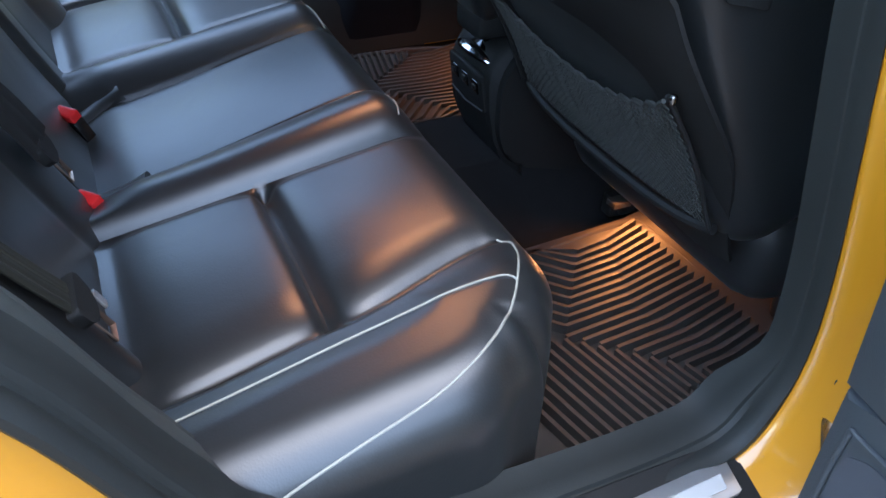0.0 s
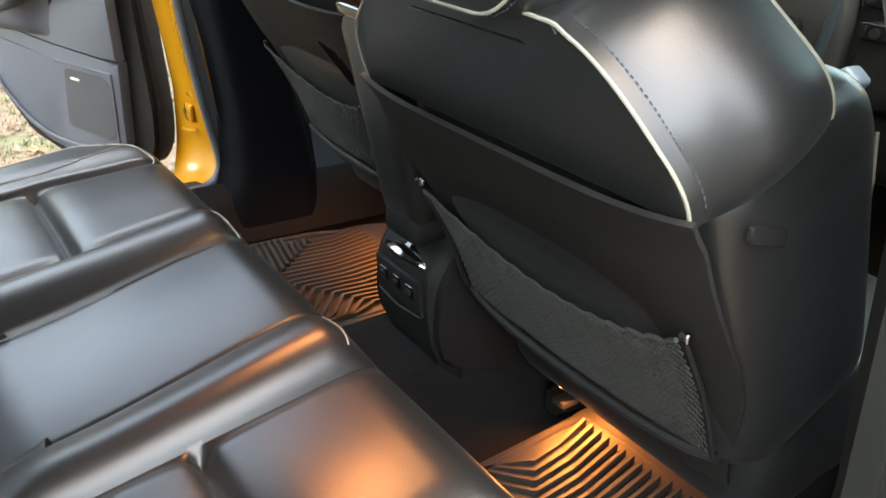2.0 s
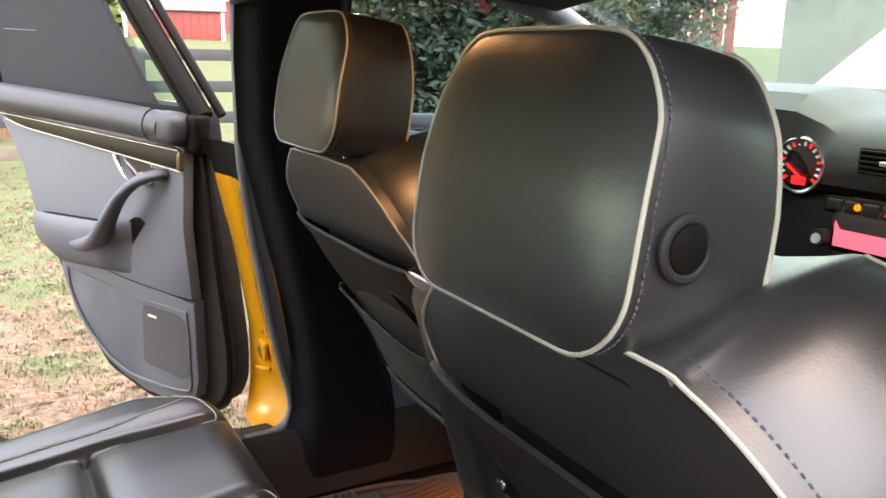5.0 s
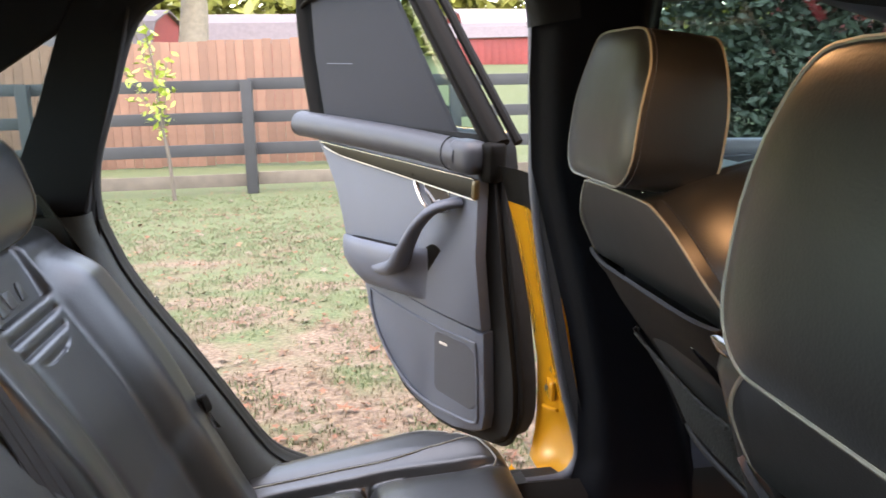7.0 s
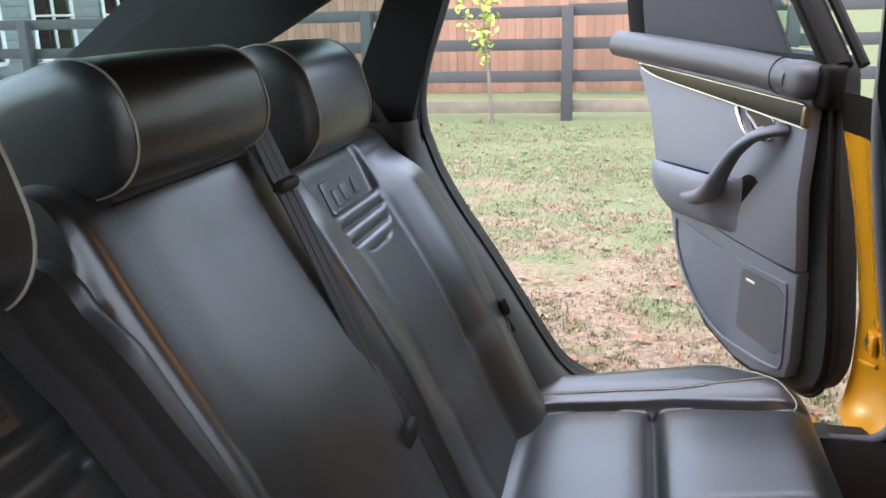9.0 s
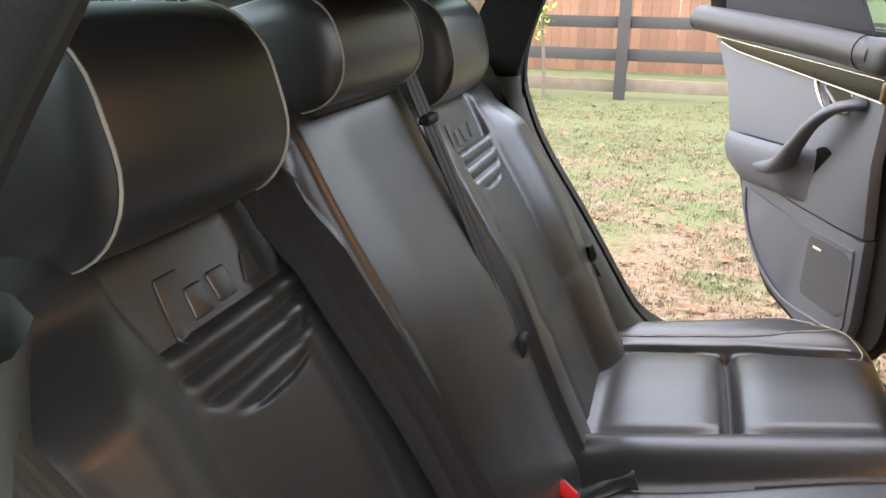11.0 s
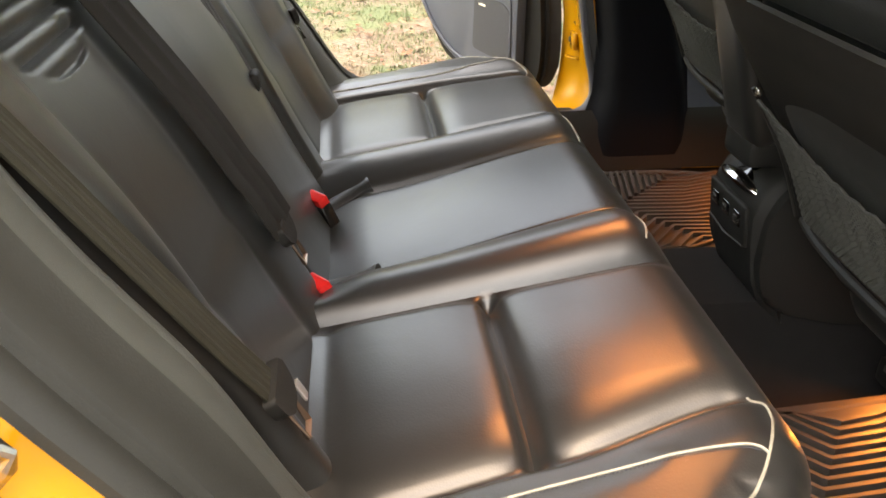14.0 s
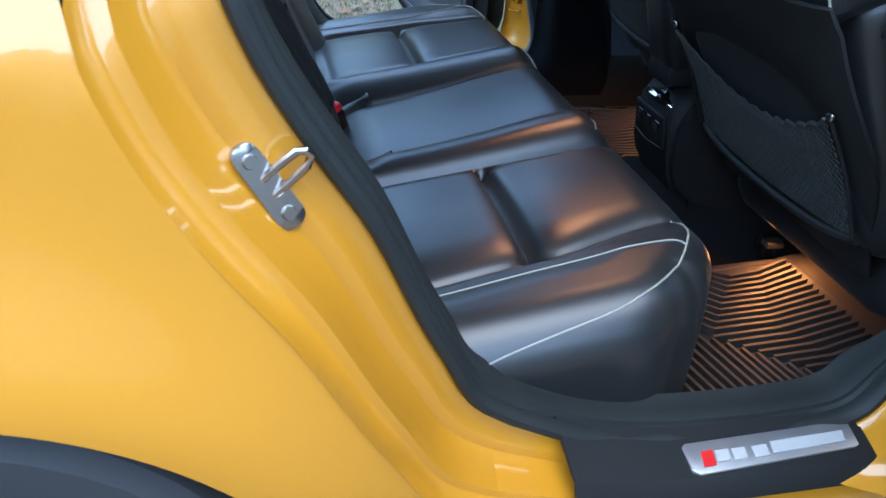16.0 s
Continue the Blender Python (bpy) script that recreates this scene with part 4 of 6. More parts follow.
def cushion_relief(x, y):
    a = abs(y)
    pan = -0.017
    mid = -0.006 - 0.026 * ease(0.0, -0.33, x)
    if a < 0.131:
        # middle place, slightly sunk, a shade higher along its axis
        return mid + 0.004 * max(0, 1 - (a / 0.12) ** 2) - 0.004 * bell(a, 0.131, 0.005) - 0.016 * ease(-0.33, -0.42, x)
    if a < 0.254:
        # stuffed roll between the middle place and the pan
        t = (a - 0.131) / 0.123
        z = mid + (pan - 0.006 - mid) * t + 0.033 * math.sin(math.pi * t ** 1.25) ** 0.7 - 0.003 * bell(a, 0.131, 0.005)
    else:
        z = pan - 0.006
    if a < 0.24:
        z -= 0.018 * ease(-0.33, -0.43, x) * ease(0.24, 0.20, a)
    edge = wing_line(x)
    if a >= 0.254:
        side = ease(0.252, 0.285, a) * ease(edge, edge - 0.035, a)
        z += 0.010 * side + 0.007 * side * bell(a, 0.41, 0.10) * (0.6 + 0.4 * bell(x, -0.10, 0.10))
        gap = ease(0.254, 0.275, a) * ease(edge + 0.004, edge - 0.012, a)
        z -= gap * (0.019 * bell(x, -0.200, 0.010) + 0.008 * bell(x, -0.200, 0.030))
        z -= gap * (0.003 * bell(x, -0.395, 0.012) + 0.005 * bell(x, -0.400, 0.035))
        wing = ease(edge - 0.002, edge + 0.020, a)
        z += 0.009 * wing + 0.010 * ease(edge + 0.015, edge + 0.075, a) - 0.006 * bell(a, edge + 0.002, 0.008)
    return z


def cushion(px, py):
    """The bench's skin: px along it and over the front edge, py across and over the outer edge."""
    s, a = (1 if py >= 0 else -1), abs(py)
    front = 0.048
    x, dz1 = roll(px, front, 0.075)
    lim = 0.735
    y, dz2 = roll(a, lim, 0.072)
    # round the outer front corner
    cx, cy = -0.17, 0.53
    if x > cx and y > cy:
        p, q = (x - cx) / (front - cx), (y - cy) / (lim - cy)
        m, l = max(p, q), math.hypot(p, q)
        if l > 1e-6:
            k = 1 - (1 - (m / l) ** 0.85) * ease(0.12, 0.62, min(p, q))
            x, y = cx + (x - cx) * k, cy + (y - cy) * k
    base = 0.602 + 0.17 * min(x, 0.0)
    z = base + cushion_relief(min(x, front), a if a < lim else lim) * ease(0.06, -0.02, px) + dz1 + dz2
    if dz1 < -0.1:
        x -= 0.18 * (-dz1 - 0.1)
    return Vector((x, s * y - 0.012 * ease(0.36, 0.22, y), max(z, 0.29)))


ya = lin(0, 0.115, 6) + lin(0.121, 0.141, 10) + lin(0.148, 0.198, 7) + lin(0.203, 0.262, 17) + lin(0.268, 0.30, 5) + lin(0.325, 0.50, 7) + lin(0.515, 0.64, 36) + \
     [0.65, 0.66] + lin(0.67, 0.79, 14) + [0.83, 0.88, 0.93, 0.99]
yv = [-a for a in ya[:0:-1]] + ya
xv = lin(-0.50, -0.44, 4) + lin(-0.43, -0.36, 14) + lin(-0.345, -0.25, 6) + lin(-0.24, -0.16, 24) + lin(-0.150, -0.03, 16) + lin(-0.024, 0.10, 20) + [0.13, 0.18, 0.24, 0.30, 0.36]


def follow_wing(px, py):
    """The rows of the skin run along the crease of the side wing."""
    a = abs(py)
    shift = (wing_line(min(px, 0.03)) - 0.530) * ease(0.45, 0.515, a) * ease(0.72, 0.62, a)
    return cushion(px, math.copysign(a + shift, py))


cush = part("seat_cushion", sheet(follow_wing, xv, yv), LEATHER, bench)


def on_cushion(pts, lift=0.0):
    return [cushion(a, b) + Vector((0, 0, lift)) for a, b in pts]


def smooth_pairs(pts, n=6):
    return [(p.x, p.y) for p in spline([(a, b, 0) for a, b in pts], n)]


def find(x, y):
    """The skin's own coordinates over a place in plan."""
    a, b = x, y
    for _ in range(40):
        p = cushion(a, b)
        a, b = a + 0.7 * (x - p.x), b + 0.7 * (y - p.y)
    return cushion(a, b)


def on_plan(pts, lift, n=8):
    return [find(p.x, p.y) + Vector((0, 0, lift)) for p in spline([(a, b, 0) for a, b in pts], n)]


for s in (-1, 1):
    line = [(-0.40, 0.620), (-0.355, 0.616), (-0.261, 0.609), (-0.169, 0.602), (-0.079, 0.602), (-0.037, 0.606), (-0.021, 0.611), (-0.015, 0.618)]
    part("piping", tube(on_plan([(a, s * b) for a, b in line], 0.0008), 0.0014, 6), PIPING, cush)
    lower = [(0.010, 0.527), (0.018, 0.543), (0.014, 0.566), (0.003, 0.588), (-0.013, 0.615), (-0.030, 0.639), (-0.051, 0.660), (-0.081, 0.682), (-0.109, 0.696), (-0.150, 0.708), (-0.231, 0.718), (-0.301, 0.726), (-0.36, 0.735)]
    part("piping", tube(on_plan([(a, s * b) for a, b in lower], 0.0006), 0.0015, 6), PIPING, cush)
    ridge = smooth_pairs([(0.022, 0.138 * s), (0.021, 0.165 * s), (0.016, 0.20 * s), (0.006, 0.230 * s)])
    part("piping", tube(on_cushion(ridge, 0.0008), 0.0014, 6), PIPING, cush)
    seam = on_plan([(a, s * (b + 0.0042)) for a, b in line[:7]], 0.0008, 26)
    bm = bmesh.new()
    for a, b in zip(seam, seam[1:]):
        tube([a, a.lerp(b, 0.5)], 0.0006, 4, bm=bm)
    tagged(part("stitching", bm, THREAD, cush), kind="stuff")
    # leather sleeve from the end of each inner roll back to the buckles
    sleeve = [(-0.328, 0.152 * s - 0.010, 0.520), (-0.350, 0.148 * s - 0.010, 0.511), (-0.380, 0.135 * s - 0.012, 0.498), (-0.42, 0.118 * s - 0.015, 0.485)]
    run = spline(sleeve, 5)
    part("buckle_sleeve", tube(run, [0.024 - 0.0006 * k for k in range(16)], 12, flat=0.5), LEATHER, cush)
    part("sleeve_hem", tube(run[:2], 0.0252, 12, flat=0.52), LEATHER, cush)


def recline(s, y, out=0.0):
    """A place on the rear backrest: s metres up along it, out from its plane."""
    return Vector((-0.415 - 0.462 * s + 0.887 * out, y, 0.505 + 0.887 * s + 0.462 * out))


def back_relief(s, y):
    a = abs(y)
    b = a - 0.365
    h = 0.014 * bell(s, 0.30, 0.16)
    if a > 0.172:
        # side rolls: full beside the small of the back, ending in a rounded fold at the shoulder
        outer = ease(0.080, 0.185, b) * ease(0.545, 0.455, s)
        inner = ease(0.065, 0.165, -b) * ease(0.540, 0.470, s)
        h += 0.034 * outer + 0.016 * inner
        h -= 0.0025 * (bell(b, 0.100, 0.012) + bell(-b, 0.080, 0.012)) * ease(0.50, 0.44, s)
        # shield: shallow field for the emblem, three quilted ribs in its rounded foot
        w = 0.088 + 0.020 * ease(0.43, 0.54, s)
        if s < 0.462:
            w *= max(0.0, 1 - ((0.462 - s) / 0.058) ** 2.4) ** 0.5 if s > 0.404 else 0.0
        inside = ease(w + 0.010, w - 0.008, abs(b)) * ease(0.401, 0.414, s)
        h -= 0.009 * inside
        if 0.408 < s < 0.480:
            h += inside * 0.0085 * abs(math.sin(math.pi * (s - 0.408) / 0.024)) ** 0.6
        # fold over the lower pad
        edge = 0.196 + 0.03 * bell(b, -0.16, 0.05)
        wide = ease(0.20, 0.27, a) * ease(0.60, 0.52, a)
        h += wide * 0.006 * ease(edge + 0.006, edge - 0.035, s)
    else:
        h += 0.012 - 0.005 * ease(0.06, 0.16, a)
    h -= 0.014 * bell(a, 0.172, 0.009)
    return h


def back_point(s, y):
    a, sg = abs(y), (1 if y >= 0 else -1)
    # beside the camera's door the outer bolster narrows towards the cushion
    wide = 0.645 if sg > 0 else min(0.645, max(0.545, 0.545 + 0.26 * (s - 0.12)))
    yy, drop = roll(a, wide, 0.05)
    ss, fall = roll(s, 0.585 if a > 0.172 else 0.645, 0.05)
    h = back_relief(min(s, 0.53), min(a, 0.645)) * ease(0.60, 0.53, s if a > 0.172 else s - 0.05)
    return recline(ss, sg * yy, h + drop + fall)


bya = lin(0, 0.15, 8) + [0.158, 0.164, 0.168, 0.172, 0.176, 0.18, 0.19] + lin(0.196, 0.30, 26) + lin(0.304, 0.43, 26) + lin(0.434, 0.56, 32) + lin(0.568, 0.64, 9) + [0.65, 0.66, 0.675, 0.69, 0.72, 0.76]
byv = [-a for a in bya[:0:-1]] + bya
bsv = lin(-0.06, 0.18, 14) + lin(0.187, 0.26, 14) + lin(0.27, 0.395, 10) + lin(0.398, 0.482, 56) + lin(0.486, 0.56, 18) + lin(0.57, 0.76, 14)
backrest = part("backrest", sheet(back_point, bsv, byv), LEATHER, bench)


def loop_section(cx, cz, hx, hz, r, n=6):
    """A rounded rectangle of points (x, z) round a centre."""
    out = []
    for k, (sx, sz) in enumerate(((1, 1), (-1, 1), (-1, -1), (1, -1))):
        for j in range(n + 1):
            a = math.pi / 2 * (k + j / n)
            out.append((cx + sx * (hx - r) + r * math.cos(a), cz + sz * (hz - r) + r * math.sin(a)))
    fine = []
    for p, q in zip(out, out[1:] + out[:1]):
        m = max(1, int(math.dist(p, q) / 0.022))
        fine += [(p[0] + (q[0] - p[0]) * j / m, p[1] + (q[1] - p[1]) * j / m) for j in range(m)]
    return fine


def tilt(p, centre, deg):
    return Matrix.Rotation(radians(deg), 3, "Y") @ (Vector(p) - Vector(centre)) + Vector(centre)


def pad(c, half, hx, hz, r, lean, puff=0.035, front=0.0):
    """A stuffed pad: a rounded outline in x and z drawn out across the car, with flat end panels inside a seam."""
    def ring(y, k):
        pts = []
        for a, b in loop_section(0.0, 0.0, hx, hz, r, 8):
            f = k + puff * (1 - (y / half) ** 2) * (1 if k > 0.95 else 0)
            pts.append(tilt((c.x + a * f + front * (1 - (y / half) ** 2) * max(0, a / hx), c.y + y, c.z + b * f), c, lean))
        return pts
    rows = [(-half - 0.010, 0.55), (-half - 0.008, 0.80), (-half - 0.004, 0.93), (-half, 1.0)] + [(y, 1.0) for y in lin(-half + 0.012, half - 0.012, 10)] + [(half, 1.0), (half + 0.004, 0.93), (half + 0.008, 0.80), (half + 0.010, 0.55)]
    bm = bmesh.new()
    g = [[bm.verts.new(p) for p in ring(y, k)] for y, k in rows]
    n = len(g[0])
    for a, b in zip(g, g[1:]):
        for k in range(n):
            if (a[k].co - a[(k + 1) % n].co).length > 1e-6:
                bm.faces.new((a[k], a[(k + 1) % n], b[(k + 1) % n], b[k]))
    for end in (g[0], g[-1]):
        mid = bm.verts.new(sum((v.co for v in end), Vector()) / n)
        for k in range(n):
            bm.faces.new((end[k], end[(k + 1) % n], mid))
    bmesh.ops.remove_doubles(bm, verts=bm.verts, dist=1e-5)
    return bm, ring


def rear_headrest(yc, half, x=-0.715, z=1.068, hz=0.082, ends=(-1, 1)):
    c = Vector((x, yc, z))
    bm, ring = pad(c, half - 0.010, 0.078, hz, min(0.066, hz * 0.86), -16, 0.03)
    hr = part("headrest", bm, LEATHER, bench)
    for s in ends:
        loop = [p for k, p in enumerate(ring(s * (half - 0.0125), 1.005))]
        keep = [loop[0]]
        for p in loop[1:]:
            if (p - keep[-1]).length > 1e-4:
                keep.append(p)
        part("piping", tube(keep, 0.0016, 6, closed=True, up=(0, 1, 0)), PIPING, hr)
    return hr


rear_headrest(-0.382, 0.120, x=-0.712, z=1.070)
rear_headrest(0.0, 0.138, x=-0.722, z=1.096, hz=0.058)
rear_headrest(0.370, 0.116, x=-0.722, z=1.072)
# black handle strip and slot over the middle panel
part("armrest_slot", box(recline(0.612, 0.0, 0.004), (0.03, 0.25, 0.035), 0.006, Matrix.Rotation(radians(-27), 3, "Y")), TRIM, backrest)


def on_back(s, y, out=0.0):
    return back_point(s, y) + Vector((0.887, 0, 0.462)) * out


# emblem pressed into each outer backrest: a slanted bar and three small plates
for sg in (-1, 1):
    yc = 0.364 * sg

    def place(a, b, c, yc=yc):
        return on_back(0.475 + b, yc + a * 1.02, -0.003 + c)
    for shape in ([(-0.068, 0.0), (-0.052, 0.0), (-0.052, 0.006), (-0.056, 0.010), (-0.048, 0.046), (-0.032, 0.046), (-0.032, 0.052), (-0.060, 0.052), (-0.068, 0.010)],
                  [(-0.040, 0.010), (-0.014, 0.010), (-0.014, 0.036), (-0.036, 0.036)], [(-0.006, 0.012), (0.020, 0.012), (0.020, 0.038), (-0.006, 0.038)],
                  [(0.032, 0.014), (0.058, 0.014), (0.058, 0.040), (0.046, 0.040)]):
        part("emblem", slab(round_outline(shape, 0.004, 3), place, 0.0048, 0.002, 3), LEATHER, backrest)


def webbing(name, pts, width, parent, side=(0, 1, 0), thick=0.0012, stripes=(), mat=WEB):
    """A flat woven strap along the points, with rounded edges and two raised stripes."""
    pts = [Vector(p) for p in pts]
    n = len(pts)
    prof = [(-1, -1), (-1, 0.6), (-0.9, 1), (-0.5, 1), (-0.46, 1.8), (-0.3, 1.8), (-0.26, 1), (0.26, 1), (0.3, 1.8), (0.46, 1.8), (0.5, 1), (0.9, 1), (1, 0.6), (1, -1)]

    def fn(i, k):
        i = int(i)
        way = (pts[min(n - 1, i + 1)] - pts[max(0, i - 1)]).normalized()
        s = Vector(side)
        s = (s - way * s.dot(way)).normalized()
        up = s.cross(way) * -1
        if up.x < 0:
            up = -up
        return pts[i] + s * prof[k][0] * width / 2 + up * prof[k][1] * thick
    strap = part(name, sheet(fn, list(range(n)), list(range(len(prof)))), mat, parent)
    for at in stripes:
        def line(i, k, at=at):
            a, b = fn(i, 2), fn(i, 11)
            mid, lift = a.lerp(b, 0.5 + at / 2), (fn(i, 4) - fn(i, 3).lerp(fn(i, 5), 0.5)).normalized()
            return mid + (b - a) * (k * 0.060) + lift * thick * 1.1
        part("stripe", sheet(line, list(range(n)), [-1, 1]), WEBLINE, strap)
    return strap


def tongue(parent, at, way, side, mat=STEEL):
    """Latch plate: a dark moulded grip with a slot and a steel blade."""
    at, way, side = Vector(at), Vector(way).normalized(), Vector(side).normalized()
    out = way.cross(side)

    def place(a, b, c):
        return at + side * a + way * b + out * c
    part("grip", slab(round_outline([(-0.030, -0.012), (0.030, -0.012), (0.026, 0.010), (0.012, 0.022), (-0.012, 0.022), (-0.026, 0.010)], 0.006), lambda a, b, c: place(a, b, c - 0.006), 0.012, 0.003), TRIM, parent)
    bm = tube([place(*p, 0) for p in ((-0.011, 0.018), (-0.011, 0.052), (0.011, 0.052), (0.011, 0.018))], 0.0035, 6, flat=0.5)
    part("blade", bm, mat, parent)


def belt_run(pts, out=0.006, n=16):
    """Points up the backrest between (s, y) places."""
    sm = smooth_pairs(pts, n)
    return [on_back(a, b, out) for a, b in sm]


belt = thing("seat_belt", (-0.6, -0.2, 0.9), "black webbing seat belt hanging over the leather backrest", "seat belt", "rear seat belts")
webbing("strap", belt_run([(0.60, -0.262), (0.45, -0.262), (0.30, -0.250), (0.13, -0.232)], 0.020, 8), 0.064, belt, side=(0.25, 0.95, 0.1))
tongue(belt, on_back(0.125, -0.226, 0.016), (0.42, 0.05, -0.9), (0.0, 1, 0.08), BRONZE)
belt2 = thing("seat_belt", (-0.6, 0.18, 0.85), "black webbing centre belt lying along the backrest seam", "seat belt", "rear seat belts")
webbing("strap", [recline(0.655 - 0.44 * t, 0.160 - 0.033 * t, 0.030 - 0.012 * t) for t in lin(0, 1, 20)], 0.050, belt2, mat=GREYWEB)
part("belt_guide", rbox(recline(0.545, 0.152, 0.029), (0.016, 0.050, 0.014), 0.005, 4), TRIM, belt2)
part("end_fitting", rbox(recline(0.215, 0.127, 0.020), (0.016, 0.040, 0.03), 0.007, 4), TRIM, belt2)


def outer_belt(side):
    b = thing("seat_belt", (-0.55, side * 0.65, 0.85), "black webbing seat belt beside the outer backrest", "seat belt", "rear seat belts")
    if side < 0:
        # hangs down along the edge of the outer bolster to its anchor by the cushion
        pts = spline([(-0.700, -0.658, 1.060), (-0.655, -0.656, 1.035), (-0.606, -0.649, 0.990), (-0.559, -0.622, 0.900), (-0.510, -0.595, 0.800), (-0.461, -0.568, 0.700), (-0.432, -0.552, 0.645)], 6)
        webbing("strap", pts, 0.040, b, side=(-0.03, 0.98, 0.10), stripes=(-0.55, 0.05, 0.65), mat=BELTGREY)
        tongue(b, (-0.428, -0.548, 0.640), (0.42, 0.05, -0.9), (0.0, 1, 0.08), BRONZE)
        part("anchor_label", rbox((-0.412, -0.512, 0.610), (0.004, 0.012, 0.020), 0.0015, 3, turn=Matrix.Rotation(radians(-27), 3, "Y")), ALU, b)
        return
    run = [(-0.695, 0.638, 1.045), (-0.672, 0.640, 1.005), (-0.612, 0.640, 0.898), (-0.541, 0.638, 0.778), (-0.486, 0.630, 0.695), (-0.455, 0.632, 0.62), (-0.41, 0.635, 0.53)]
    webbing("strap", spline(run, 6), 0.046, b, side=(0.55, -0.75, 0.3), stripes=(-0.72, -0.10, 0.42), mat=BELTGREY)
    tongue(b, (-0.470, 0.622, 0.690), (0.45, 0.0, -0.9), (0.5, -0.8, 0.3))


outer_belt(-1)
outer_belt(1)


def buckle(at, turn, label, show=0.036):
    """Black housing with a red push button filling its upper end."""
    b = thing("belt_buckle", at, label, "belt buckle", "rear belt buckles")
    m = Matrix.Rotation(turn, 3, "Z") @ Matrix.Rotation(radians(-24), 3, "Y")
    part("body", rbox(Vector(at) - m @ Vector((0.001, 0, 0.033)), (0.022, 0.039, 0.062), 0.005, 5, turn=m), GLOSS, b)
    part("release_button", rbox(Vector(at), (0.019, 0.036, show), 0.003, 5, turn=m), RED, b, "red release button")


buckle((-0.412, 0.046, 0.538), radians(40), "black belt buckle with a red release button, tucked in the bench", 0.022)
buckle((-0.408, -0.188, 0.526), radians(40), "black belt buckle with a red release button, half hidden by leather", 0.018)

# lining between the rear door opening and the bench
for s in (-1, 1):
    ks = [k for k, (x, z) in enumerate(OPENING) if x < -0.27 and z < 1.03]
    ks.sort(key=lambda k: OPENING[k][1])
    if s > 0:
        sec = [(0.016, 0.048), (0.014, 0.056), (0.016, 0.085), (0.018, 0.108), (0.014, 0.128), (0.0, 0.142), (-0.04, 0.150), (-0.12, 0.152)]
    else:
        sec = [(0.016, 0.048), (0.012, 0.056), (0.009, 0.070), (0.011, 0.078), (0.004, 0.108), (-0.002, 0.132), (-0.005, 0.136), (-0.004, 0.142), (-0.014, 0.162), (-0.028, 0.182), (-0.06, 0.202), (-0.14, 0.212)]
    part("side_lining", round_opening(sec, s, only=ks), SIDETRIM, car)
    part("side_inner", sheet(lambda x, z, s=s: (x, s * 0.70, z), lin(-1.25, -0.62, 4), lin(0.3, 1.03, 4)), HEADLINER, car)

# cloth-covered edge over the doors and down both pillars
for s in (-1, 1):
    ks = [k for k, (x, z) in enumerate(OPENING) if z > 0.97 and (x < 0.08 or z > 1.27)]
    sec = [(0.010, 0.012), (0.018, 0.024), (0.022, 0.050), (0.016, 0.080), (0.0, 0.095), (-0.05, 0.10)]
    part("edge_lining", round_opening(sec, s, only=ks), HEADLINER, car)

# ---- front seats ----


